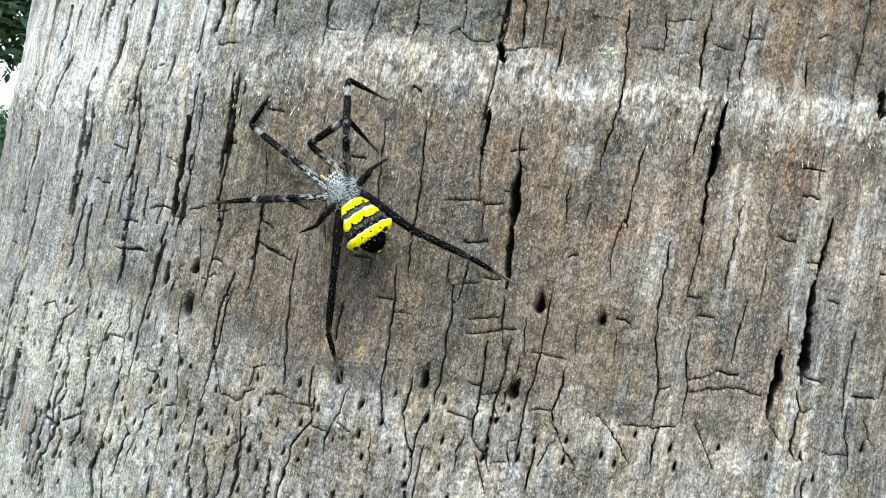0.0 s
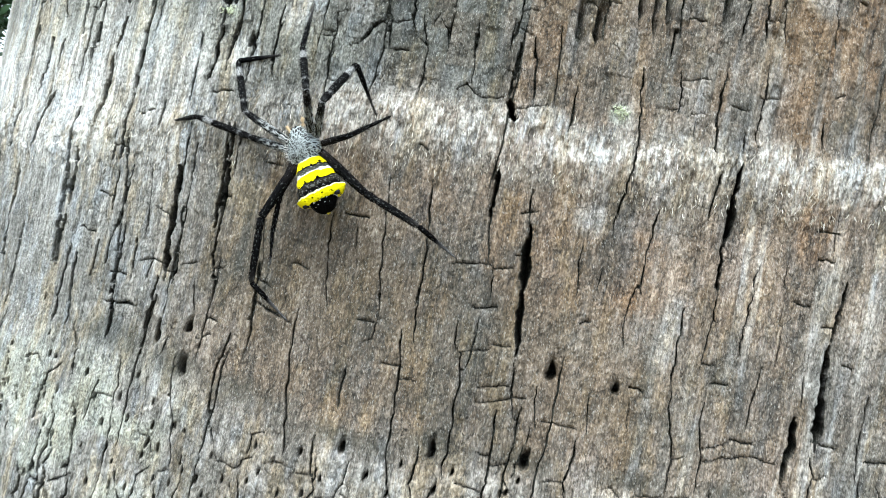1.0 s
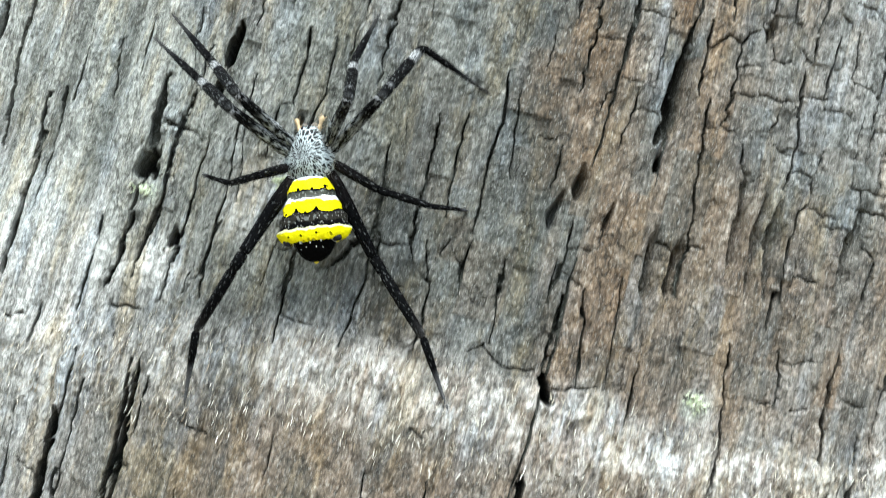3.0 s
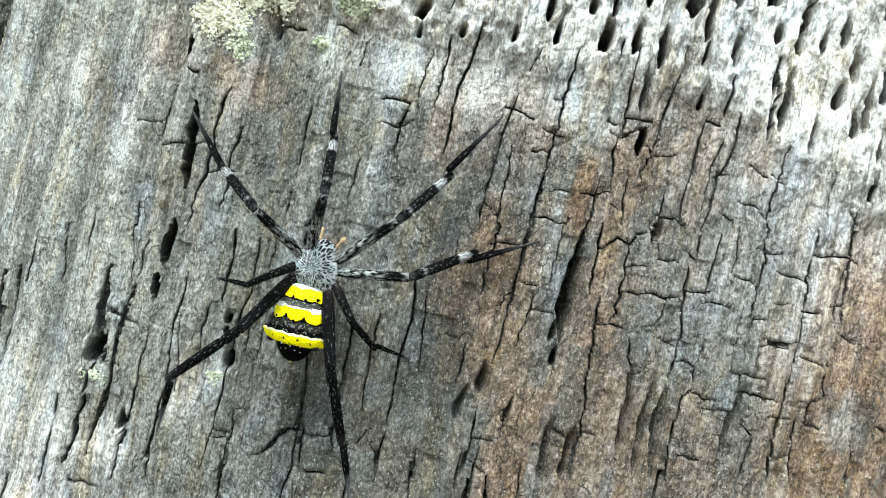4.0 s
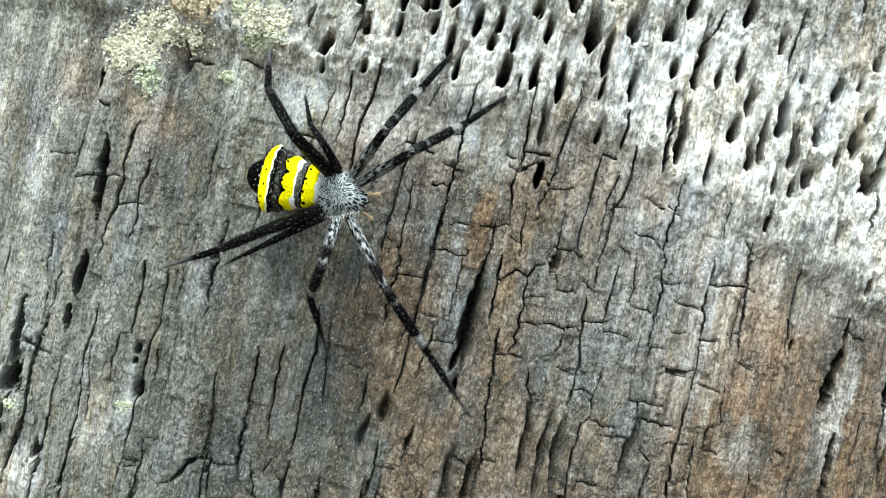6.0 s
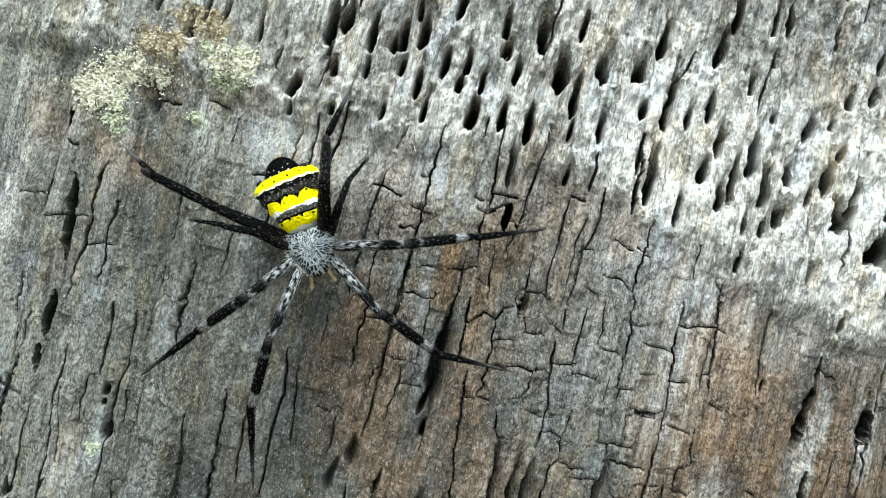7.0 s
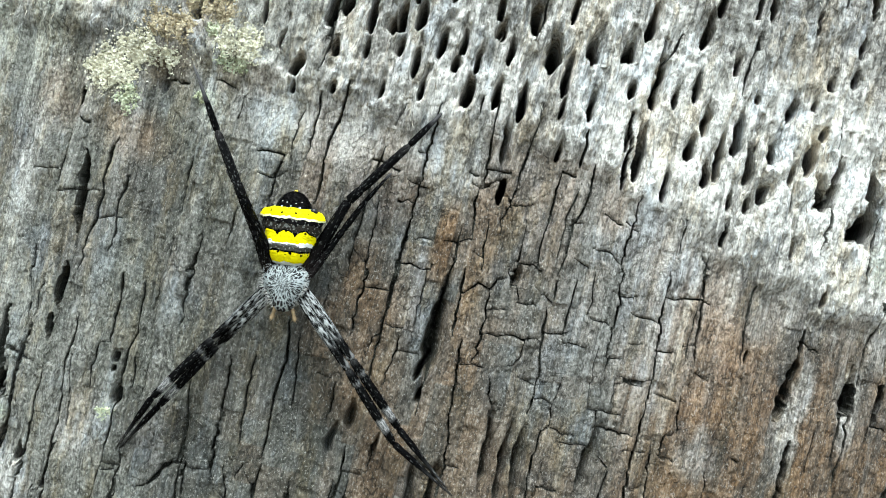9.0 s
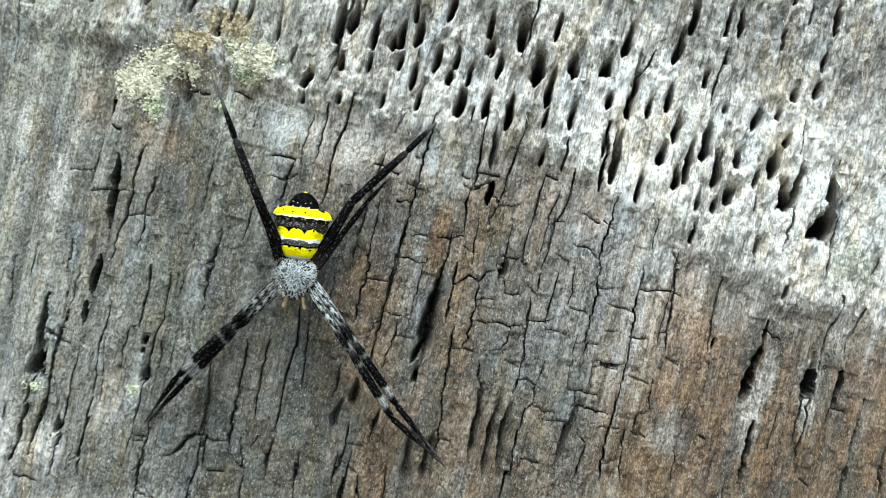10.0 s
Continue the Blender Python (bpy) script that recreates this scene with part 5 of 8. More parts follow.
carve()
for _ in range(60):                                            # hairline splits along the grain
    u0, z0, run = rng.uniform(-128, 95), rng.uniform(-114, 78), rng.uniform(6, 34)
    crack(u0 - 0.04 * run, z0, u0 + rng.uniform(-0.4, 0.4), z0 + run, rng.uniform(0.14, 0.19), rng.uniform(0.2, 0.6), 0.6)
for _ in range(18):                                            # open splits in the ridged flank
    u0, z0, run = rng.uniform(-130, -52), rng.uniform(-66, 70), rng.uniform(10, 45)
    crack(u0, z0, u0 + rng.uniform(-0.5, 0.5), z0 + run, rng.uniform(0.12, 0.2), rng.uniform(0.2, 0.6), 0.5)


def edge_of_scar(u):
    return float(np.interp(u, SCAR_U, SCAR_Z))


columns = []                                                   # long splits of the blocky wood, and short checks between them
u0 = -50.0
while u0 < 94:
    columns.append(u0)
    z0 = rng.uniform(-20, -12)
    while z0 < edge_of_scar(u0) + 2:
        run = rng.uniform(7, 30)
        if rng.random() < (0.07 if u0 < 62 and z0 < 32 else 0.3):
            ua, ub, deep = u0 + rng.uniform(-0.7, 0.7), u0 + rng.uniform(-0.7, 0.7), rng.uniform(0.12, 0.7)
            top = min(z0 + run, edge_of_scar(u0) + 4)
            if not (-54 < u0 < -20 and top > 38):               # sound wood under the lichen
                crack(ua, z0, ub, top, 0.16, deep, 0.55)
        z0 += run + rng.uniform(-1, 3)
    u0 += rng.uniform(1.9, 5.2)
block_tone, block_rust = np.zeros_like(H), np.zeros_like(H)    # each block weathers in its own way
for a, b in zip(columns, columns[1:]):
    z0 = rng.uniform(-16, -8)
    while z0 < edge_of_scar(a) - 1:
        rise = rng.uniform(3, 12)
        if rng.random() < (0.03 if a < 62 and z0 < 32 else 0.2):
            k0, k1 = sorted((rng.choice((0.0, 0.0, rng.uniform(0, 0.6))), rng.choice((1.0, 1.0, rng.uniform(0.5, 1.0)))))
            cross(a + (b - a) * k0, z0, a + (b - a) * k1, z0 + rng.uniform(-1.0, 0.7), 0.15, rng.uniform(0.25, 0.6))
        block = window(a, b, z0, min(z0 + rise, edge_of_scar(a) - 1))
        k = (U[block] - a) / (b - a)
        H[block] += rng.uniform(-0.16, 0.16) + rng.uniform(-0.14, 0.14) * (k - 0.5) * 2 - 0.25 * np.abs(2 * k - 1) ** 6
        block_tone[block], block_rust[block] = rng.uniform(-1, 1), rng.uniform(-1, 1)
        z0 += rise
for _ in range(36):
    u0, z0, run = rng.uniform(-120, 92), rng.uniform(-66, -20), rng.uniform(1.5, 5)
    cross(u0, z0, u0 + run, z0 + rng.uniform(-0.6, 0.6), 0.2, rng.uniform(0.25, 0.5))
for _ in range(40):                                            # winding splits in the lower scar
    u0, z0, run = rng.uniform(-100, 92), rng.uniform(-118, -92), rng.uniform(8, 20)
    crack(u0, z0, u0 + rng.uniform(-2, 2), z0 + run, rng.uniform(0.2, 0.32), rng.uniform(0.4, 0.9), 1.4)
for gu in np.arange(-104, 96, 4.4):                            # small pores of the lower scar
    for gz in np.arange(-118, -68, 4.6):
        if rng.random() < (0.7 if gz < -86 or gu < -84 else 0.12):
            pit(gu + rng.uniform(-1.5, 1.5), gz + rng.uniform(-1.6, 1.6), rng.uniform(0.18, 0.3), rng.uniform(0.3, 0.55), rng.uniform(0.9, 1.6))
for gu in np.arange(-76, 96, 4.7):                             # long pores of the upper scar
    for gz in np.arange(34, 98, 7.2):
        pu, pz = gu + rng.uniform(-1.7, 1.7), gz + rng.uniform(-2.2, 2.2)
        seen = -30 < pu < 76 and pz < 57 + 0.22 * pu            # the holes set one by one above
        if pz > edge_of_scar(pu) + 2 and rng.random() < (0.1 if seen else 0.72):
            big = rng.uniform(0.55, 1.25) * (0.75 if pu < -30 else 1.0)
            pit(pu, pz, 0.62 * big, 1.5 * big, rng.uniform(2.0, 3.6))
H -= np.maximum(hollow, channel)

# stains and weathering, each with a shape of its own; painted shade comes last
patchy = cell_noise(U, tilt, 11, 26, 30) * 0.6 + cell_noise(wander, tilt, 2.2, 14, 31) * 0.4
streak = cell_noise(wander, Z, 1.3, 30, 32)


def blob(u0, z0, ru, rz, soft=0.6):
    d = np.hypot((U - u0) / ru, (Z - z0) / rz) + 0.7 * (patchy - 0.5)
    return 1 - step_up(d, 1 - soft, 1 + soft * 0.5)


brown = step_up(U, -32, 8) * step_up(patchy, 0.36, 0.66) * 0.6
for spot in ((45, -7, 8, 9), (11, -35, 7, 6), (24, -37, 10, 7), (51, -25, 8, 8), (6, 31, 3, 6), (25, 40, 3, 4), (39, 27, 5, 6), (14, -38, 20, 14), (38, -36, 18, 14), (40, 26, 9, 12), (42, 11, 9, 12), (62, 31, 14, 10), (12, 9, 5, 16),
             (-4, 16, 6, 12), (66, 12, 16, 20), (20, -55, 14, 8)):
    brown = np.maximum(brown, blob(*spot) * (0.65 if spot[2] > 12 or spot[0] < 15 else 1.0))
rusty = step_up(U, 36, 46) * (1 - step_up(tilt, 27, 33)) * step_up(Z, -12, 2)
brown = np.maximum(brown, step_up(U, 32, 42) * (1 - step_up(Z, 24, 31)) * step_up(Z, -14, 2) * (0.35 + 0.65 * step_up(streak, 0.25, 0.5)))
brown = np.maximum(brown, 0.6 * ring * step_up(U, -60, -10))
brown = np.maximum(brown, 0.52 * step_up(-Z, 16, 28) * step_up(U, -80, -25) * (0.45 + 0.55 * step_up(patchy, 0.25, 0.5)))
brown = brown + 0.28 * block_rust * checked
for spot in ((46, 32, 5, 5), (45.5, 22, 4, 9), (47, 13, 4, 8), (62, 28, 4, 7), (66, 11, 5, 8), (76, 17, 3, 8), (36.5, 25, 2, 6), (34.5, 7, 3, 8), (52, 22, 3, 10)):   # orange wood, bare of grey
    brown = np.maximum(brown, 1.1 * blob(*spot, 0.7) * (0.4 + 0.6 * step_up(streak, 0.2, 0.5)))
brown = brown * (1 - 0.75 * step_up(-U, 8, 26) * step_up(Z, -18, -6))
brown = np.clip(brown, 0, 1) * (1 - 0.6 * upper) * (1 - 0.5 * lower)
brown = np.maximum(brown, 0.55 * upper * step_up(hollow, 0.15, 0.9))
for spot in ((-36, 46, 5, 4), (-34, 52.5, 3, 3), (-24, 46, 5, 3), (-52, 39, 5, 5), (-40, 36, 6, 4)):
    brown = np.maximum(brown, 0.6 * blob(*spot, 0.7))
straw = cell_noise(wander, tilt, 0.32, 1.9, 38) * 0.6 + cell_noise(U, tilt, 2.4, 2, 33) * 0.4
bleach = 0.74 * ring * (0.25 + 0.75 * step_up(tilt - ring_top, -11, -4)) * (0.45 + 0.55 * step_up(U, -60, -5)) * (0.28 + 0.72 * step_up(straw, 0.34, 0.62))
bleach = np.maximum(bleach, upper * step_up(U, -62, -22) * (1 - 0.5 * blob(52, 74, 36, 14)) * (0.40 + 0.5 * step_up(U, 4, 22) * (1 - 0.8 * blob(48, 74, 34, 13)) + 0.42 * step_up(cell_noise(U, tilt, 3.5, 6, 34), 0.3, 0.7)))
bleach = np.maximum(bleach, left * (0.34 + 0.2 * step_up(-U, 60, 84) + 0.3 * step_up(streak, 0.4, 0.75)) * (0.25 + 0.75 * step_up(Z, -48, -22)) * (1 - 0.6 * step_up(Z, -18, 2)))
bleach = np.maximum(bleach, 0.45 * blob(-8, 43.5, 30, 7))
bleach = np.maximum(bleach, 0.85 * upper * step_up(hollow, 0.03, 0.3) * (1 - step_up(hollow, 1.0, 2.4)) * step_up(straw, 0.3, 0.6))   # frayed pale lips of the holes
bleach = np.maximum(bleach, 0.85 * upper * blob(24, 56, 26, 13) * step_up(straw, 0.16, 0.5))
bleach = np.maximum(bleach, lower * (0.10 + 0.2 * step_up(cell_noise(U, tilt, 6, 5, 39), 0.4, 0.75)))
high = step_up(Z, 12, 26)
bleach = np.maximum(bleach, (0.06 + 0.28 * high) * step_up(U, 4, 30) * (1 - 0.8 * rusty) + 0.3 * step_up(U, 10, 40) * step_up(streak, 0.5, 0.8) * (1 - 0.9 * rusty))
for spot in ((-69, 34, 3, 8), (-55, 22, 3, 11), (-54, 33, 3, 6), (15, -30, 3, 2.5), (17, -15, 2.5, 7), (54, -48, 3, 3), (30, -45, 2.2, 9),
             (62, -41, 3, 12), (-74, -42, 3, 10), (-79, -72, 5, 6), (-50, -74, 6, 8), (40, 40, 9, 7), (56.5, 13, 1.6, 5), (66, 24, 2, 5), (44, 12, 1.5, 4)):
    bleach = np.maximum(bleach, 0.45 * blob(*spot, 0.9) * step_up(streak, 0.0, 0.7))
for spot in ((-68, 33, 3.2, 7), (-56, 25, 2.4, 8), (-50, 53, 5, 4), (-42, 54, 3.5, 3), (-48, -14, 4, 4), (-39, -4, 4, 4), (31, 39, 4, 3), (37, 17, 2.5, 3), (58, 14, 1.6, 6), (59.3, 22, 1.4, 4), (68.4, 21.5, 1.8, 6), (44, 10, 4, 3), (30.5, 26, 2, 4)):   # smooth pale bloom
    bleach = np.maximum(bleach, (0.66 if spot[0] < -45 or spot[0] > 50 else 0.4) * blob(*spot, 0.6))
green = 0.5 * lower * step_up(-U, 30, 60) * step_up(cell_noise(U, tilt, 5, 6, 35), 0.3, 0.6)
green = np.maximum(green, 0.5 * step_up(-U, 36, 58) * step_up(tilt, 28, 48) * step_up(cell_noise(U, tilt, 4, 6, 36), 0.35, 0.65))
bleach = bleach * (1 - 0.35 * blob(-58, 4, 16, 16))
# flank ridge tops painted lighter, as if catching the light
bleach = np.maximum(bleach, 0.28 * flank * step_up(band, 0.5, 0.8) * (1 - upper))
film_of_algae = step_up(-U, 4, 34) * step_up(Z, -20, -8) * step_up(cell_noise(U, tilt, 5, 11, 40), 0.2, 0.6)
green = np.maximum(green, 0.2 * film_of_algae)
for spot in ((70, 42, 6, 4), (16, -13.5, 2, 2), (-30, 42, 2, 2), (-51, -6, 2, 2)):
    green = np.maximum(green, 0.8 * blob(*spot))
stain_and_shade = np.zeros_like(H)
for spot in ((-18, -8, 12, 7), (-8, -6, 9, 6)):
    stain_and_shade = np.maximum(stain_and_shade, 0.46 * blob(*spot))
for spot in ((-30, 5, 14, 18), (26, -46, 44, 17)):
    stain_and_shade = np.maximum(stain_and_shade, (0.1 if spot[1] < 0 else 0.27) * blob(*spot))
stain_and_shade = np.maximum(stain_and_shade, 0.22 * checked * step_up(cell_noise(wander, tilt, 6, 18, 37), 0.55, 0.8))
stain_and_shade = np.maximum(stain_and_shade, checked * (1 - 0.75 * step_up(U, 22, 46) * step_up(Z, 8, 24)) * (0.30 + 0.14 * block_tone) * (1 - 0.95 * blob(-6, 41, 42, 13)))
stain_and_shade = np.maximum(stain_and_shade, 0.42 * blob(-24, -47, 28, 18) * (1 - lower))
stain_and_shade = np.maximum(stain_and_shade, 0.3 * blob(8, -56, 36, 14) * (1 - lower))
for spot in ((-64, -65, 9, 2.6), (-47, -66.5, 8, 3.0), (-35, -68, 9, 3.4), (-16, -70.5, 8, 2.4), (-2, -68.5, 6, 3.0), (12, -67.5, 6, 3.0), (28, -67.5, 7, 2.2), (44, -67, 5, 2.0)):   # damp band over the lower scar
    stain_and_shade = np.maximum(stain_and_shade, 0.62 * blob(*spot, 0.7))
stain_and_shade = np.maximum(stain_and_shade, 0.55 * blob(-14, 2, 20, 14))
# relief shading in the colour: ridge tops cleared, troughs between them darkened
stain_and_shade = stain_and_shade * (1 - 0.35 * flank * step_up(band, 0.5, 0.8))
stain_and_shade = np.maximum(stain_and_shade, 0.5 * flank * (1 - step_up(band, 0.2, 0.42)) * (1 - upper))
# shade inside splits and holes, painted as dark colour
stain_and_shade = np.maximum(stain_and_shade, 0.95 * hole_shade)
# channel floors painted darker with depth, standing in for their shadow
stain_and_shade = np.maximum(stain_and_shade, 0.9 * step_up(channel, 0.8, 3.0))


def surface(u, z):
    """The place of a spot of the trunk's surface, in metres, and its outward direction."""
    i, j = min(np.searchsorted(us, u), len(us) - 1), min(np.searchsorted(zs, z), len(zs) - 1)
    a, r = u / R_MM, (R_MM + H[j, i]) / 1000.0
    out = Vector((math.sin(a), -math.cos(a), 0))
    return out * r + Vector((0, 0, MID + z / 1000.0)), out


def sheet_mesh(name, co, quads, mat, smooth=False):
    me = bpy.data.meshes.new(name)
    me.vertices.add(len(co))
    me.vertices.foreach_set("co", co.astype(np.float32).ravel())
    me.loops.add(quads.size)
    me.loops.foreach_set("vertex_index", quads.astype(np.int32).ravel())
    me.polygons.add(len(quads))
    me.polygons.foreach_set("loop_start", np.arange(0, quads.size, 4, dtype=np.int32))
    me.polygons.foreach_set("use_smooth", np.broadcast_to(smooth, len(quads)).astype(bool))
    me.update(calc_edges=True)
    me.materials.append(mat)
    return me


def build_palm():
    """The palm's stem, split where ring scars and lengths between them meet."""
    root = tagged(new("palm_tree"), "weathered grey-brown palm tree with a split, pitted and ringed trunk", "palm tree")
    lean = np.clip(U / 50.0, -1.3, 1.3) * 0.5 * hollow      # holes are sheared sideways to fit the camera's line of sight
    ang = (U + np.clip(slide_u, -0.3, 0.3) + lean) / R_MM
    flare = 1 + 0.25 * np.exp(-np.maximum(Z + 1200, 0) / 140.0)
    r = (R_MM + H) * flare / 1000.0
    r[-1] *= 0.02                                              # the stem is closed on top
    co = np.stack([r * np.sin(ang), -r * np.cos(ang), MID + (Z + np.clip(slide_z, -0.3, 0.3)) / 1000.0], -1).reshape(-1, 3)
    nz, nu = U.shape
    a = np.arange(nz - 1)[:, None] * nu
    i, k = np.arange(nu)[None, :], (np.arange(nu)[None, :] + 1) % nu
    quads = np.stack([a + i, a + k, a + nu + k, a + nu + i], -1).reshape(-1, 4)
    broken = (hollow > 0.12).ravel()                           # sharp lips at splits and holes
    zone = np.where(Z < -24, 1, 3)
    zone = np.where(ring > 0.5, 2, zone)
    zone = np.where(lower > 0.5, 0, zone)
    zone = np.where(upper > 0.5, 4, zone)
    zone = np.where(Z > 110, 5, np.where(Z < -125, 6, zone))[:-1].ravel()
    tint = np.stack([brown, bleach, green, np.ones_like(H)], -1).reshape(-1, 4)
    for z, (name, label) in enumerate((("ring_scar", "scar with small dark pores and pale green film"), ("internode", "grey-brown split wood between two scars"),
                                       ("frayed_ring", "pale frayed ring of broken fibres"), ("internode", "dark grey wood cracked into blocks"),
                                       ("ring_scar", "bleached scar with long dark pores"), ("stem", "plain grey upper stem"), ("stem", "plain grey lower stem"))):
        q = quads[zone == z]
        used, back = np.unique(q, return_inverse=True)
        me = sheet_mesh(name, co[used], back.reshape(-1, 4), WOOD, ~broken[q].any(axis=1))
        w = me.attributes.new("weather", "FLOAT_COLOR", "POINT")
        w.data.foreach_set("color", tint[used].astype(np.float32).ravel())
        s = me.attributes.new("stain_and_shade", "FLOAT", "POINT")
        s.data.foreach_set("value", stain_and_shade.ravel()[used].astype(np.float32))
        ob = tagged(new(name, me), label)
        ob.parent = root
        if z in (2, 4):
            stuff = new("frayed_fibre", fibre_mesh(ring if z == 2 else upper, 3400 if z == 2 else 1300, z))
            stuff.parent = ob
            tagged(stuff, "pale straw-coloured broken fibres", kind="stuff")
    return root


def fibre_mesh(zone_of, count, seed):
    """Short broken fibres that lie along the grain and lift off the wood."""
    r = np.random.default_rng(seed)
    rows, cols = np.nonzero((zone_of > 0.35) & (hollow < 0.02) & (U > -105) & (U < 90) & (Z < 82))
    pick = r.integers(0, len(rows), count)
    u, z, h = U[rows, cols][pick], Z[rows, cols][pick], H[rows, cols][pick]
    a = u / R_MM
    out = np.stack([np.sin(a), -np.cos(a), 0 * a], -1)
    side = np.stack([np.cos(a), np.sin(a), 0 * a], -1)
    up = np.array([0.0, 0.0, 1.0])
    long = r.uniform(0.4, 1.3, count)[:, None]
    lift, sway = r.uniform(0.05, 0.75, count)[:, None], r.normal(0.08, 0.3, count)[:, None]
    way = up * r.choice((-1, 1), count)[:, None] + out * lift + side * sway
    way /= np.linalg.norm(way, axis=1)[:, None]
    foot = (R_MM + h - 0.08)[:, None] * out + up * (z + MID * 1000)[:, None]
    wide = r.uniform(0.035, 0.085, count)[:, None]
    pts = [foot + side * wide, foot - side * wide, foot + out * wide * 1.6]
    mid = foot + way * long * 0.6
    pts += [mid + side * wide * 0.8, mid - side * wide * 0.8, mid + out * wide, foot + way * long + out * r.uniform(-0.1, 0.15, count)[:, None]]
    co = np.stack(pts, 1).reshape(-1, 3) / 1000.0
    base = np.arange(count)[:, None, None] * 7
    tris = np.array([(0, 1, 4), (0, 4, 3), (1, 2, 5), (1, 5, 4), (2, 0, 3), (2, 3, 5), (3, 4, 6), (4, 5, 6), (5, 3, 6)])[None]
    me = bpy.data.meshes.new("frayed_fibre")
    me.from_pydata(co.tolist(), [], (base + tris).reshape(-1, 3).tolist())
    me.materials.append(STRAW)
    return me


palm_tree = build_palm()


# ---------------------------------------------------------------- mesh helpers
def finish(name, bm, mat, smooth=True):
    me = bpy.data.meshes.new(name)
    bm.normal_update()
    for f in bm.faces:
        f.smooth = smooth
    bm.to_mesh(me)
    bm.free()
    me.materials.append(mat)
    return me


def part(name, bm, mat, parent, label=""):
    ob = new(name, finish(name, bm, mat))
    ob.parent = parent
    return tagged(ob, label) if label else ob


def loft(bm, rings):
    """Joins closed rings of points, and closes both ends."""
    made = [[bm.verts.new(p) for p in r] for r in rings]
    n = len(rings[0])
    for a, b in zip(made, made[1:]):
        for i in range(n):
            bm.faces.new((a[i], a[(i + 1) % n], b[(i + 1) % n], b[i]))
    bm.faces.new(list(reversed(made[0])))
    bm.faces.new(made[-1])


# ---------------------------------------------------------------- lichen
def lichen(u0, z0, ru, rz, count, size, mat, label):
    """A crust of small curled lobes, in one mesh, on the trunk."""
    rnd = random.Random(int(abs(u0 * 100 + z0)))
    bm = bmesh.new()
    base, out = surface(u0, z0)
    for _ in range(count):
        a, q = rnd.uniform(0, 2 * math.pi), math.sqrt(rnd.random())
        q *= 0.75 + 0.6 * noise.noise((math.cos(a) * 2.3, math.sin(a) * 2.3, u0))
        q *= 1.5 if rnd.random() < 0.14 else 1.0               # strays round the crust
        p, n = surface(u0 + ru * q * math.cos(a), z0 + rz * q * math.sin(a))
        s = size * rnd.uniform(0.5, 1.3) * (1.15 - 0.5 * q) / 1000.0
        turn = n.to_track_quat("Z", "Y").to_matrix().to_4x4() @ Euler((rnd.gauss(0, 0.7), rnd.gauss(0, 0.7), rnd.uniform(0, 6.3))).to_matrix().to_4x4()
        m = Matrix.Translation(p + n * s * rnd.uniform(0.1, 1.1)) @ turn @ Matrix.Diagonal((s, s * rnd.uniform(0.6, 1.0), s * rnd.uniform(0.2, 0.5), 1))
        made = bmesh.ops.create_icosphere(bm, subdivisions=1, radius=1.0, matrix=m)
        for v in made["verts"]:                                # torn, curled rims
            v.co += Vector((rnd.gauss(0, 1), rnd.gauss(0, 1), rnd.gauss(0, 1))) * s * 0.28
    bmesh.ops.translate(bm, vec=-base, verts=bm.verts)
    ob = new("lichen", finish("lichen", bm, mat, False))
    ob.location = base
    return tagged(ob, label, "lichen", "lichen on the trunk")


CREAM = "cream and pale green crusty lichen on the trunk"
lichen(-45.4, 43.7, 5.8, 3.3, 1800, 0.23, LICHEN, CREAM)
lichen(-40.6, 46.7, 5.6, 2.7, 1500, 0.23, LICHEN, CREAM)
lichen(-41.3, 40.2, 2.0, 2.6, 330, 0.21, LICHEN_GREEN, "small pale green lichen tuft below the larger crust")
lichen(-37.0, 50.9, 4.0, 2.9, 1150, 0.22, LICHEN_BROWN, "tan and brown lichen crust on the trunk")
lichen(-33.2, 54.8, 5.2, 2.4, 1150, 0.22, LICHEN_BROWN, "tan and brown lichen crust on the trunk")
lichen(-29.6, 53.4, 2.3, 1.8, 380, 0.22, LICHEN_BROWN, "tan and brown lichen crust on the trunk")
lichen(-26.8, 50.2, 4.2, 2.8, 1100, 0.23, LICHEN, CREAM)
lichen(-31.0, 51.2, 1.4, 1.2, 160, 0.21, LICHEN_GREEN, "small pale green lichen tuft below the larger crust")
lichen(-27.2, 47.4, 2.6, 1.6, 300, 0.21, LICHEN_GREEN, "small pale green lichen tuft below the larger crust")
lichen(-30.8, 42.4, 1.2, 1.1, 72, 0.26, LICHEN_GREEN, "tiny green lichen tuft on the trunk")
lichen(-52.2, -5.8, 1.6, 1.0, 101, 0.22, LICHEN_GREEN, "tiny green lichen tuft at the lip of a hole")
lichen(-34.3, -1.2, 1.3, 1.0, 87, 0.22, LICHEN_GREEN, "tiny green lichen tuft at the lip of a hole")
lichen(16.2, -13.3, 1.4, 1.2, 87, 0.21, LICHEN_GREEN, "tiny grey-green lichen tuft on the trunk")


# ---------------------------------------------------------------- the spider
MM = 0.001


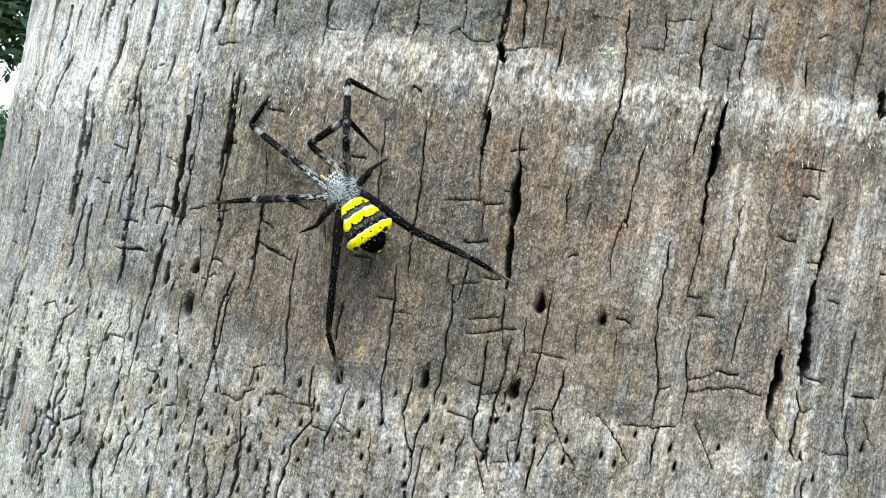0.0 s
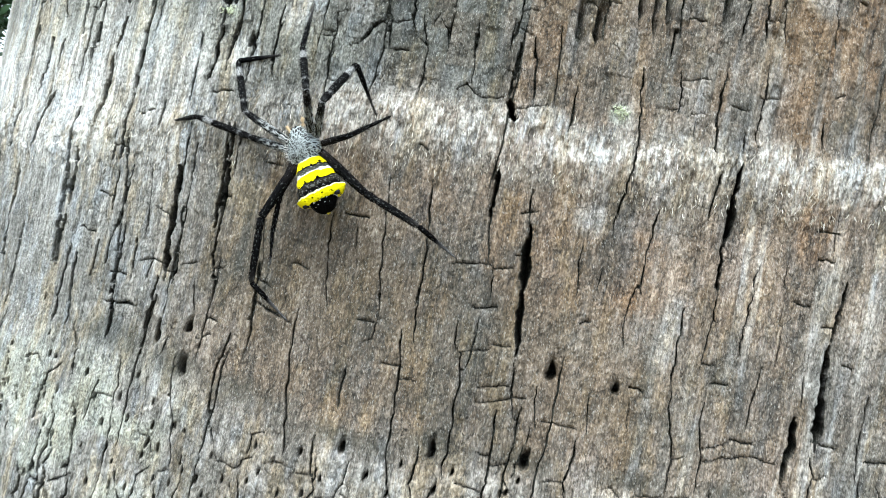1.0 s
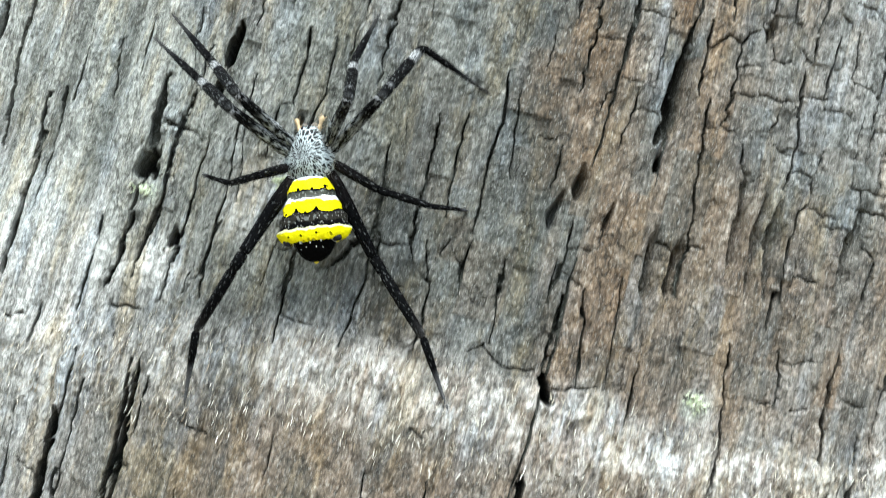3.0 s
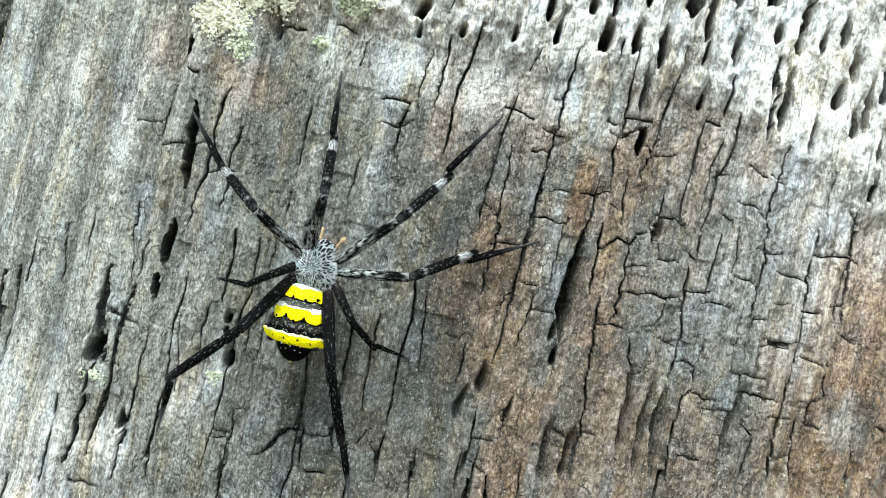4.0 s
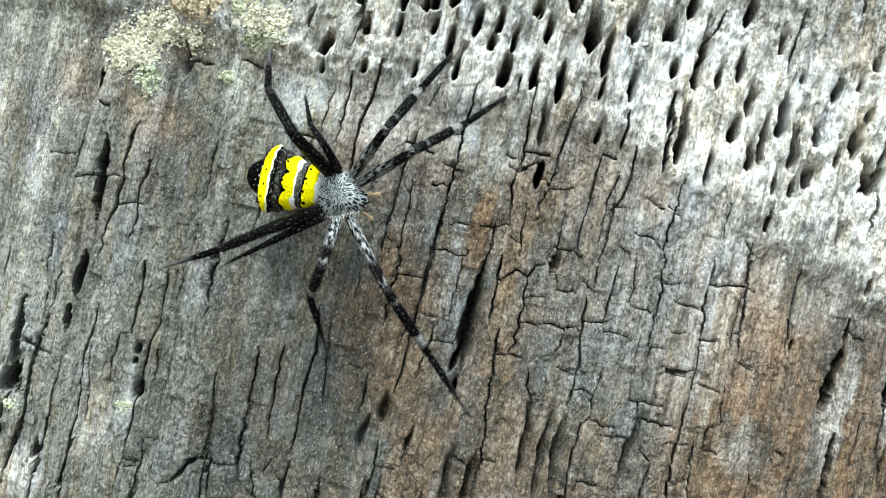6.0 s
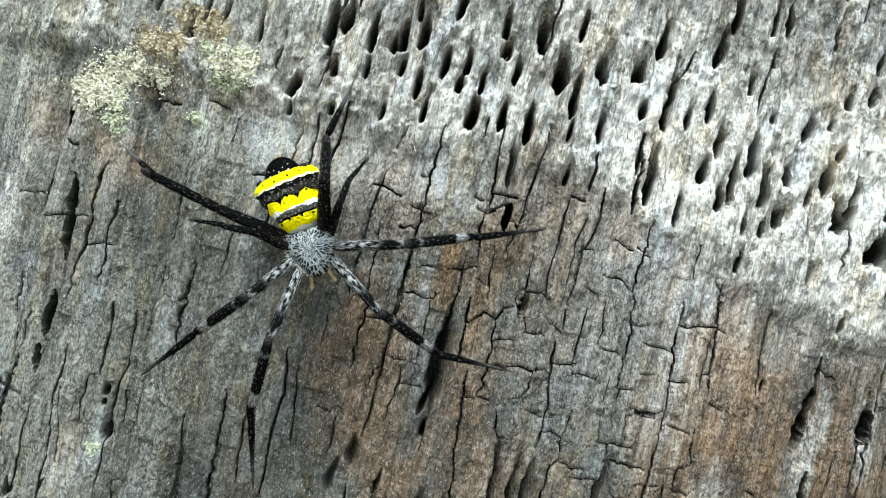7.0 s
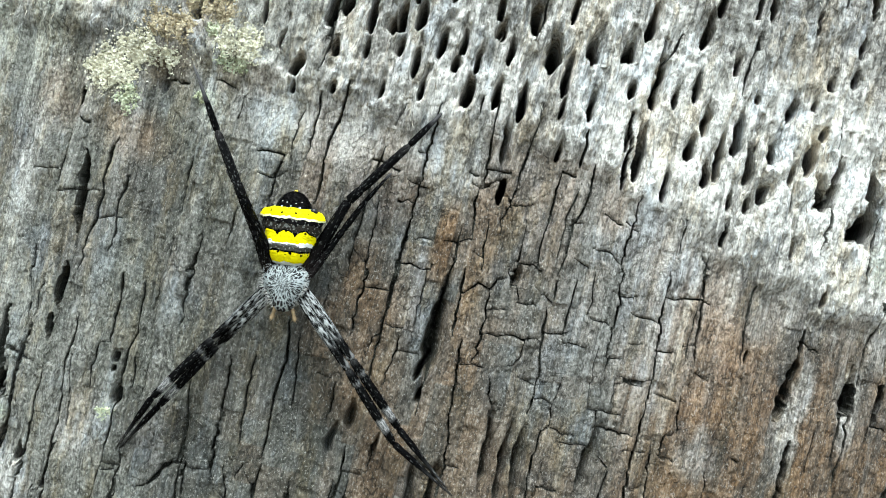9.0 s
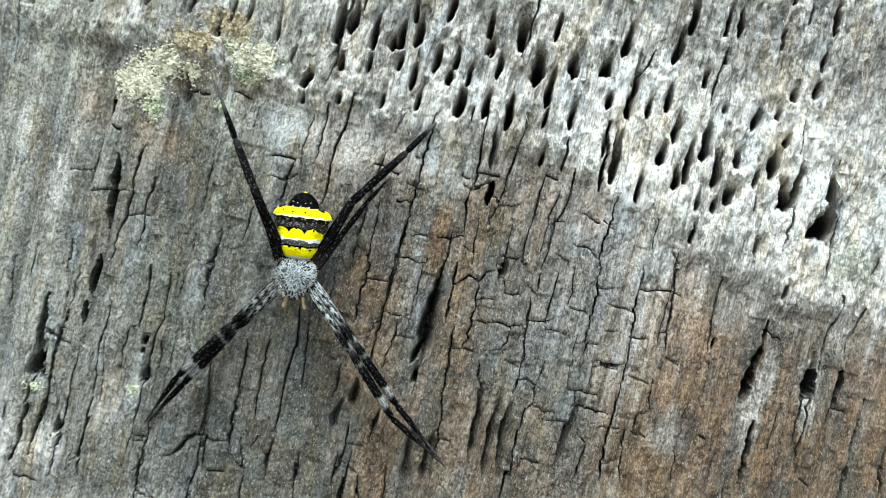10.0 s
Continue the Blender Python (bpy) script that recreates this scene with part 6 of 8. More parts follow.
def carapace_mesh():
    bm = bmesh.new()
    # along the body: place, half width, height above and depth below
    stations = [(-0.1, 0.9, 0.5, 0.5), (0.3, 1.9, 1.0, 0.9), (1.0, 2.6, 1.45, 1.1), (2.0, 2.85, 1.6, 1.2), (3.0, 2.65, 1.6, 1.2), (3.8, 2.1, 1.55, 1.2),
                (4.5, 1.55, 1.45, 1.1), (5.2, 1.3, 1.25, 1.0), (5.7, 0.95, 0.9, 0.8), (5.95, 0.4, 0.4, 0.4)]
    rings = []
    for y, w, up, down in stations:
        ring_pts = []
        for i in range(24):
            a = 2 * math.pi * i / 24
            x, z = math.cos(a), math.sin(a)
            bulge = 1 + 0.05 * math.cos(a * 6) * (1 if z > 0 else 0)
            ring_pts.append(Vector((x * w * bulge, y, (z * up if z > 0 else z * down) - 0.15)) * MM)
        rings.append(ring_pts)
    loft(bm, rings)
    return bm


def abdomen_mesh():
    bm = bmesh.new()
    stations = [(0.25, 1.1, 0.7, 0.7), (0.0, 1.85, 1.2, 1.2), (-0.5, 2.2, 1.6, 1.6), (-1.2, 2.45, 1.85, 2.0), (-2.0, 2.7, 2.0, 2.3), (-3.0, 3.15, 2.1, 2.6), (-3.5, 3.2, 2.1, 2.7),
                (-4.2, 3.55, 2.1, 2.8), (-5.0, 3.75, 2.05, 2.8), (-5.6, 3.95, 1.95, 2.7), (-6.1, 3.9, 1.85, 2.6), (-6.5, 3.6, 1.7, 2.4), (-6.72, 2.9, 1.5, 2.2), (-6.82, 2.25, 1.4, 2.0),
                (-7.6, 1.95, 1.15, 1.7), (-8.2, 1.5, 0.85, 1.3), (-8.6, 1.0, 0.55, 0.8), (-8.85, 0.45, 0.25, 0.3)]
    rings = []
    for y, w, up, down in stations:
        ring_pts = []
        for i in range(32):
            a = 2 * math.pi * i / 32
            x, z = math.cos(a), math.sin(a)
            flat = math.copysign(abs(z) ** 0.8, z)
            lump = 1 + 0.035 * math.sin(y * 4.2) + 0.03 * math.cos(a * 8)
            ring_pts.append(Vector((x * w * lump, y, flat * up * lump if z > 0 else flat * down)) * MM)
        rings.append(ring_pts)
    loft(bm, rings)
    return bm


def limb_mesh(length, profile, bristles, seed, sides=10):
    """A leg segment along +y: profile of (fraction, radius in mm), with fine bristles."""
    rnd = random.Random(seed)
    bm = bmesh.new()
    rings = []
    for k, r in profile:
        rings.append([Vector((math.cos(2 * math.pi * i / sides) * r, k * length, math.sin(2 * math.pi * i / sides) * r)) * MM for i in range(sides)])
    loft(bm, rings)
    ks, rs = [p[0] for p in profile], [p[1] for p in profile]
    for _ in range(bristles):
        k, a = rnd.uniform(0.06, 0.97), rnd.uniform(0, 2 * math.pi)
        r = float(np.interp(k, ks, rs))
        foot = Vector((math.cos(a) * r * 0.9, k * length, math.sin(a) * r * 0.9)) * MM
        tip = foot + Vector((math.cos(a), rnd.uniform(0.6, 1.6), math.sin(a))).normalized() * rnd.uniform(0.3, 0.75) * MM
        side = Vector((-math.sin(a), 0, math.cos(a))) * 0.022 * MM
        along = Vector((0, 0.02 * MM, 0))
        v = [bm.verts.new(p) for p in (foot - side, foot + side, foot + along * 2, tip)]
        for tri in ((0, 1, 3), (1, 2, 3), (2, 0, 3)):
            bm.faces.new([v[t] for t in tri])
    return bm


def ball_mesh(radii, at=(0, 0, 0), level=2):
    bm = bmesh.new()
    bmesh.ops.create_icosphere(bm, subdivisions=level, radius=1.0, matrix=Matrix.Translation(Vector(at) * MM) @ Matrix.Diagonal((*(r * MM for r in radii), 1)))
    return bm


def hair_mesh():
    """Short pale hairs that stand off the carapace's edge."""
    rnd = random.Random(5)
    bm = bmesh.new()
    for _ in range(260):
        y = rnd.uniform(0.2, 5.4)
        w = float(np.interp(y, [0.0, 1.0, 2.0, 3.0, 4.5, 5.6], [1.4, 2.6, 2.85, 2.65, 1.55, 1.0]))
        s = rnd.choice((-1, 1))
        foot = Vector((s * w * 0.93, y, rnd.uniform(-0.2, 0.9)))
        tip = foot + Vector((s * rnd.uniform(0.4, 1.0), rnd.uniform(-0.4, 0.6), rnd.uniform(-0.1, 0.8))) * 0.75
        for a, b, c in (((0, 0.02, 0), (0, -0.02, 0), tip), ((0, 0, 0.02), (0, 0, -0.02), tip)):
            bm.faces.new([bm.verts.new(p * MM) for p in (foot + Vector(a), foot + Vector(b), c)])
    return bm


spider = tagged(new("spider"), "yellow and black banded orb-weaver spider walking on the trunk", "spider")
carapace = part("carapace", carapace_mesh(), CARAPACE, spider, "silver-haired carapace with dark network")
part("hair", hair_mesh(), plain_material("pale_hair", (0.6, 0.6, 0.58), 0.6, 800), carapace, "pale fringe of hairs")
for ex, ey, ez, er in ((0.32, 5.75, 0.55, 0.17), (-0.32, 5.75, 0.55, 0.17), (0.36, 5.45, 0.95, 0.15), (-0.36, 5.45, 0.95, 0.15), (1.0, 5.2, 0.5, 0.14), (-1.0, 5.2, 0.5, 0.14)):
    part("eye", ball_mesh((er, er, er), (ex, ey, ez)), EYE, carapace)
abdomen = part("abdomen", abdomen_mesh(), ABDOMEN, spider, "abdomen with yellow, grey and black bands and a black tip")
part("spinneret", ball_mesh((0.3, 0.3, 0.3), (0, -8.75, -0.1)), plain_material("spinneret_skin", (0.5, 0.4, 0.03), 0.4, 1200), abdomen, "small yellowish spinneret")
for side in (-1, 1):
    part("shoulder_hump", ball_mesh((0.55, 0.42, 0.45), (side * 2.7, -6.6, 0.7)), EYE, abdomen, "black hump beside the black tip")
    part("chelicera", ball_mesh((0.5, 0.75, 0.8), (side * 0.55, 5.75, -0.75)), CHELICERA, spider, "dark grey-brown chelicera")
    palp = limb_mesh(1.9, [(0, 0.2), (0.3, 0.24), (0.55, 0.2), (0.62, 0.22), (0.85, 0.27), (0.97, 0.16), (1.0, 0.06)], 40, 40 + side)
    bmesh.ops.transform(palp, matrix=pose(side * 1.0 * MM, 5.3 * MM, -0.4 * MM, -6, 0, -side * 16), verts=palp.verts)
    part("pedipalp", palp, TAN, spider, "tan pedipalp")

legs = {}
for side in ("left", "right"):
    for k, (lf, lt, lm) in (("1", (10.9, 10.9, 9.6)), ("2", (10.6, 10.6, 9.2)), ("3", (6.4, 5.9, 5.2)), ("4", (10.4, 10.2, 8.8))):
        front = k in "12"
        thick = {"1": 1.0, "2": 1.0, "3": 0.85, "4": 1.22}[k]
        stout = 1.15 if front else 0.94 * thick
        femur = limb_mesh(lf, [(0, 0.35), (0.03, 0.5 * thick), (0.15, 0.62 * thick), (0.4, 0.66 * thick), (0.7, 0.58 * thick), (0.93, 0.52 * thick), (0.985, 0.5 * thick), (1.0, 0.34)], 150, 1)
        tibia = limb_mesh(lt, [(0, 0.3), (0.02, 0.5 * thick), (0.17, 0.52 * stout), (0.21, 0.4 * stout), (0.27, 0.51 * stout), (0.6, 0.51 * stout), (0.95, 0.42 * stout), (1.0, 0.28)], 130, 2)
        foot = limb_mesh(lm, [(0, 0.25), (0.03, 0.38 * stout), (0.3, 0.36 * stout), (0.52, 0.25 * stout), (0.68, 0.2), (0.9, 0.15), (1.0, 0.07)], 90, 3)
        leg = part("leg", femur, FRONT_FEMUR if front else HIND_FEMUR, spider, "silver-grey and black front leg" if front else "blackish hind leg")
        legs[side + k] = (leg, part("tibia", tibia, FRONT_TIBIA if front else HIND_TIBIA, leg), part("tarsus", foot, FRONT_FOOT if front else HIND_FOOT, leg))


# ---------------------------------------------------------------- ground and distance
def build_ground():
    n = 120
    ks = np.sign(np.linspace(-1, 1, n)) * np.abs(np.linspace(-1, 1, n)) ** 3 * 400
    x, y = np.meshgrid(ks, ks)
    far = np.hypot(x, y)
    z = 0.06 * cell_noise(x, y, 1.3, 1.3, 50) + 0.3 * cell_noise(x, y, 9, 9, 51) * step_up(far, 1, 12) - 0.06
    co = np.stack([x, y, z], -1).reshape(-1, 3)
    a = np.arange(n - 1)[:, None] * n
    i = np.arange(n - 1)[None, :]
    quads = np.stack([a + i, a + i + 1, a + n + i + 1, a + n + i], -1).reshape(-1, 4)
    return tagged(new("ground", sheet_mesh("ground", co, quads, SOIL)), "brown leafy soil round the trunk", "ground", kind="structure")


build_ground()


def build_tree(x, y, height, spread, seed, leaves):
    rnd = random.Random(seed)
    root = tagged(new("tree"), "dark green leafy tree against the white sky", "tree", "trees behind the trunk")
    root.location = (x, y, 0)
    bm = bmesh.new()

    def limb(a, b, r0, r1, steps=5):
        a, b = Vector(a), Vector(b)
        side = (b - a).orthogonal().normalized()
        other = (b - a).normalized().cross(side)
        rings = []
        for s in range(steps + 1):
            k = s / steps
            c = a.lerp(b, k) + side * 0.06 * math.sin(k * 5 + seed) * (b - a).length * 0.3
            r = r0 + (r1 - r0) * k
            rings.append([c + (side * math.cos(t) + other * math.sin(t)) * r for t in (2 * math.pi * i / 8 for i in range(8))])
        loft(bm, rings)

    limb((0, 0, -0.1), (0, 0, height * 0.6), 0.06, 0.03)
    tips = []
    for i in range(9):
        a = i * 2.4 + rnd.uniform(-0.4, 0.4)
        h0 = height * rnd.uniform(0.25, 0.6)
        tip = (math.cos(a) * spread * rnd.uniform(0.5, 1), math.sin(a) * spread * rnd.uniform(0.5, 1), h0 + height * rnd.uniform(0.1, 0.4))
        limb((0, 0, h0), tip, 0.010, 0.003)
        tips.append((Vector((0, 0, h0)), Vector(tip)))
    part("trunk", bm, BARK, root)
    crown = bmesh.new()
    for _ in range(leaves):
        a, b = rnd.choice(tips)
        c = a.lerp(b, rnd.uniform(0.35, 1.1)) + Vector((rnd.gauss(0, 1), rnd.gauss(0, 1), rnd.gauss(0, 1))) * spread * 0.16
        m = Matrix.Translation(c) @ Euler((rnd.gauss(0, 0.8), rnd.gauss(0, 0.8), rnd.uniform(0, 6.3))).to_matrix().to_4x4()
        s = rnd.uniform(0.07, 0.15)
        pts = [m @ (Vector(p) * s) for p in ((0, -1, 0), (0.42, -0.3, 0.1), (0.38, 0.4, 0.1), (0, 1.1, -0.12), (-0.38, 0.4, 0.1), (-0.42, -0.3, 0.1), (0, 0, -0.04))]
        v = [crown.verts.new(p) for p in pts]
        for i in range(6):
            crown.faces.new((v[i], v[(i + 1) % 6], v[6]))
    part("crown", crown, LEAF, root, "crown of dark green leaves")


build_tree(-10.6, 10.2, 6.0, 1.7, 3, 3600)
build_tree(-17.0, 18.6, 3.2, 2.4, 8, 4200)
build_tree(5.5, 8.0, 4.5, 1.6, 12, 900)


def motions():
    """The spider climbs the trunk, turns round and comes to rest with its head down."""
    walk(spider, [
        (0, pose(-0.0181, -0.18411, 1.15566, 90, -49.2, -5.6)), (0.5, pose(-0.02195, -0.18369, 1.15989, 90, -39, -6.8)),
        (1, pose(-0.02895, -0.18272, 1.17024, 90, -36.3, -9)), (1.5, pose(-0.03172, -0.18226, 1.17757, 90, -31.8, -9.9)),
        (2, pose(-0.03107, -0.18237, 1.17939, 90, -37, -9.7)), (2.5, pose(-0.03309, -0.18202, 1.18629, 90, -19.4, -10.3)),
        (3, pose(-0.03011, -0.18253, 1.19929, 90, -18.5, -9.4)), (3.2, pose(-0.02817, -0.18284, 1.20526, 90, -9.7, -8.8)),
        (4.3, pose(-0.02329, -0.18353, 1.21457, 90, 12.5, -7.2)), (4.5, pose(-0.02262, -0.18361, 1.2169, 90, 12.7, -7)),
        (5, pose(-0.02317, -0.18354, 1.22267, 90, 34.1, -7.2)), (5.5, pose(-0.01958, -0.18396, 1.2278, 90, 60.9, -6.1)),
        (6, pose(-0.0149, -0.1844, 1.23098, -90, 85.8, 175.4)), (6.2, pose(-0.01366, -0.1845, 1.2336, -90, 66.4, 175.8)),
        (7.3, pose(-0.01279, -0.18456, 1.2298, -90, 25.1, 176)), (7.5, pose(-0.0132, -0.18453, 1.227, -90, 20.1, 175.9)),
        (8, pose(-0.01341, -0.18451, 1.22442, -90, 10.4, 175.8)), (9, pose(-0.01336, -0.18452, 1.22411, -90, 8, 175.9)),
        (10, pose(-0.01336, -0.18452, 1.22411, -90, 8, 175.9)),
    ])
    walk(abdomen, [
        (0, pose(0, 0, 0, 0, -0, -6)), (0.5, pose(0, 0, 0, 0, -0, -6.8)),
        (1, pose(0, 0, 0, 0, -0, -2.4)), (1.5, pose(0, 0, 0, 0, -0, 2.2)),
        (2, pose(0, 0, 0, 0, -0, 1.4)), (2.5, pose(0, 0, 0, 0, -0, 6.8)),
        (3, pose(0, 0, 0, 0, -0, 2.1)), (3.2, pose(0, 0, 0, 0, -0, 5.8)),
        (4.3, pose(0, 0, 0, 0, -0, 12.7)), (4.5, pose(0, 0, 0, 0, -0, 9.5)),
        (5, pose(0, 0, 0, 0, -0, 5.1)), (5.5, pose(0, 0, 0, 0, -0, 3.2)),
        (6, pose(0, 0, 0, 0, -0, 4.5)), (6.2, pose(0, 0, 0, 0, -0, 6)),
        (7.3, pose(0, 0, 0, 0, -0, 0.8)), (7.5, pose(0, 0, 0, 0, -0, -2.6)),
        (8, pose(0, 0, 0, 0, -0, 1.5)), (9, pose(0, 0, 0, 0, -0, -1.9)),
        (10, pose(0, 0, 0, 0, -0, -1.9)),
    ])
    leg, tibia, foot = legs["left1"]
    walk(leg, [
        (0, pose(-0.0017, 0.0039, -0.0006, -13.3, -0, 14.6)), (0.5, pose(-0.0017, 0.0039, -0.0006, 63.1, -0, -1.9)),
        (1, pose(-0.0017, 0.0039, -0.0006, -4.3, 0, 31.4)), (1.5, pose(-0.0017, 0.0039, -0.0006, 67.3, -0, -27.1)),
        (2, pose(-0.0017, 0.0039, -0.0006, -16.8, -0, 31.7)), (2.5, pose(-0.0017, 0.0039, -0.0006, 72.5, -0, -24)),
        (3, pose(-0.0017, 0.0039, -0.0006, 72.4, -0, 32.9)), (3.2, pose(-0.0017, 0.0039, -0.0006, 60.1, -0, -24.2)),
        (4.3, pose(-0.0017, 0.0039, -0.0006, 48.7, -0, 4.5)), (4.5, pose(-0.0017, 0.0039, -0.0006, 51.4, 0, 16.3)),
        (5, pose(-0.0017, 0.0039, -0.0006, 55.1, -0, -5.6)), (5.5, pose(-0.0017, 0.0039, -0.0006, 51, 0, 28.1)),
        (6, pose(-0.0017, 0.0039, -0.0006, 39.1, 0, 37.9)), (6.2, pose(-0.0017, 0.0039, -0.0006, 40.2, -0, 24.7)),
        (7.3, pose(-0.0017, 0.0039, -0.0006, 23.1, -0, 30.7)), (7.5, pose(-0.0017, 0.0039, -0.0006, 15.9, 0, 27.3)),
        (8, pose(-0.0017, 0.0039, -0.0006, 11.3, -0, 34.2)), (9, pose(-0.0017, 0.0039, -0.0006, 6.9, 0, 41.6)),
        (10, pose(-0.0017, 0.0039, -0.0006, 6.9, 0, 41.6)),
    ])
    walk(tibia, [
        (0, pose(0, 0.0109, 0, 1.9, -0.3, 1.1)), (0.5, pose(-0, 0.0109, 0, -91.8, 14.6, 7.6)),
        (1, pose(0, 0.0109, 0, -14.6, 2.5, -36.1)), (1.5, pose(-0, 0.0109, 0, -89.8, 50.9, 31)),
        (2, pose(0, 0.0109, -0, 30, 3, -10)), (2.5, pose(-0, 0.0109, 0, -100.9, 54.2, 26)),
        (3, pose(0, 0.0109, 0, -108, 8.3, 2.6)), (3.2, pose(0, 0.0109, 0, -87.1, 40.4, 29.2)),
        (4.3, pose(0, 0.0109, -0, -81.6, 29.3, 29.6)), (4.5, pose(-0, 0.0109, 0, -83.9, 25.3, 22.2)),
        (5, pose(-0, 0.0109, -0, -76.2, 54.1, 74.2)), (5.5, pose(0, 0.0109, 0, -90, 30.2, 28.2)),
        (6, pose(0, 0.0109, 0, -88.6, 12.9, 16.5)), (6.2, pose(0, 0.0109, 0, -109, -0.4, -0.4)),
        (7.3, pose(-0, 0.0109, 0, -50.5, -0.3, -0.8)), (7.5, pose(-0, 0.0109, 0, -36.2, -0.1, -0.2)),
        (8, pose(-0, 0.0109, 0, -28.4, -0.1, -0.4)), (9, pose(0, 0.0109, 0, -18.7, -0.8, -7)),
        (10, pose(0, 0.0109, 0, -18.7, -0.8, -7)),
    ])
    walk(foot, [
        (0, pose(-0.00021, 0.02179, 0.00036, -2.8, 13.3, -87.4)), (0.5, pose(-0.00268, 0.01019, -0.01054, -88.8, -5.1, -2.6)),
        (1, pose(0.00612, 0.01949, -0.00274, -5.1, 2.6, -142.9)), (1.5, pose(-0.00727, 0.00656, -0.00687, -78.5, 42.2, 22.3)),
        (2, pose(0.00192, 0.02015, 0.00543, -21.7, 9.7, -34.4)), (2.5, pose(-0.0069, 0.00524, -0.00626, -93.8, 39.9, 15.3)),
        (3, pose(-0.00133, 0.00747, -0.01026, -88.3, 6.2, 2)), (3.2, pose(-0.00643, 0.00794, -0.00829, -69.8, 36.9, 25.6)),
        (4.3, pose(-0.00538, 0.00967, -0.0094, -66.4, 23.4, 22.4)), (4.5, pose(-0.00472, 0.01022, -0.0098, -68.2, 18.5, 15.5)),
        (5, pose(-0.00484, 0.00336, -0.00621, -67, 34.3, 28.4)), (5.5, pose(-0.00484, 0.00832, -0.00942, -75.2, 23.1, 20.3)),
        (6, pose(-0.00242, 0.01047, -0.01062, -60.6, 10.8, 13.7)), (6.2, pose(0.00004, 0.00735, -0.0103, -51.5, 20.8, 26.7)),
        (7.3, pose(0.00014, 0.01784, -0.0084, -46.3, 8.1, 19.6)), (7.5, pose(0.00003, 0.01969, -0.00644, -24.1, 4.5, 16)),
        (8, pose(0.00007, 0.02049, -0.00519, -12.6, 2.4, 12)), (9, pose(0.0013, 0.02114, -0.00349, -11.3, 1.4, 11.6)),
        (10, pose(0.0013, 0.02114, -0.00349, -11.3, 1.4, 11.6)),
    ])
    leg, tibia, foot = legs["left2"]
    walk(leg, [
        (0, pose(-0.0022, 0.003, -0.0007, 68.1, -0, 73.7)), (0.5, pose(-0.0022, 0.003, -0.0007, 68.7, 0, 37.7)),
        (1, pose(-0.0022, 0.003, -0.0007, -18.2, 0, 44.6)), (1.5, pose(-0.0022, 0.003, -0.0007, -18.5, -0, 62.3)),
        (2, pose(-0.0022, 0.003, -0.0007, -15.6, -0, 54.3)), (2.5, pose(-0.0022, 0.003, -0.0007, -18, -0, 58.6)),
        (3, pose(-0.0022, 0.003, -0.0007, 72.7, -0, 41.2)), (3.2, pose(-0.0022, 0.003, -0.0007, 66.7, -0, 68.1)),
        (4.3, pose(-0.0022, 0.003, -0.0007, 60.8, -0, 45)), (4.5, pose(-0.0022, 0.003, -0.0007, 61.2, -0, 49)),
        (5, pose(-0.0022, 0.003, -0.0007, 59.5, -0, 41.7)), (5.5, pose(-0.0022, 0.003, -0.0007, 57.3, -0, 43.9)),
        (6, pose(-0.0022, 0.003, -0.0007, 46.1, 0, 55.9)), (6.2, pose(-0.0022, 0.003, -0.0007, 41.8, 0, 78.7)),
        (7.3, pose(-0.0022, 0.003, -0.0007, 26.1, -0, 65.1)), (7.5, pose(-0.0022, 0.003, -0.0007, 32, 0, 52)),
        (8, pose(-0.0022, 0.003, -0.0007, 14.1, -0, 45.7)), (9, pose(-0.0022, 0.003, -0.0007, 6.9, 0, 42.2)),
        (10, pose(-0.0022, 0.003, -0.0007, 6.9, 0, 42.2)),
    ])
    walk(tibia, [
        (0, pose(0, 0.0106, 0, -101.1, -25.8, -11.2)), (0.5, pose(0, 0.0106, 0, -97.2, 0.6, 0.2)),
        (1, pose(0, 0.0106, 0, 20, 0.3, -1)), (1.5, pose(0, 0.0106, 0, 25.8, -0.1, 0.4)),
        (2, pose(0, 0.0106, 0, 5.6, -1.1, 4)), (2.5, pose(-0, 0.0106, 0, 26.4, 2, -6.2)),
        (3, pose(0, 0.0106, 0, -106, 5.9, 1.8)), (3.2, pose(0, 0.0106, -0, -98.4, -3.2, -1.4)),
        (4.3, pose(0, 0.0106, -0, -89.1, 27, 16.6)), (4.5, pose(0, 0.0106, -0, -91, 22.8, 13.3)),
        (5, pose(0, 0.0106, -0, -89.1, 29.2, 19.2)), (5.5, pose(0, 0.0106, -0, -93.3, 32.5, 24.2)),
        (6, pose(-0, 0.0106, -0, -91.4, 18.6, 18.8)), (6.2, pose(0, 0.0106, 0, -82.5, 12.7, 14.6)),
        (7.3, pose(0, 0.0106, 0, -72.3, -5.2, -10.6)), (7.5, pose(0, 0.0106, -0, -78.7, -13.4, -22.4)),
        (8, pose(0, 0.0106, 0, -34.5, -3.8, -15.4)), (9, pose(0, 0.0106, 0, -21.7, -0.7, -6)),
        (10, pose(0, 0.0106, 0, -21.7, -0.7, -6)),
    ])
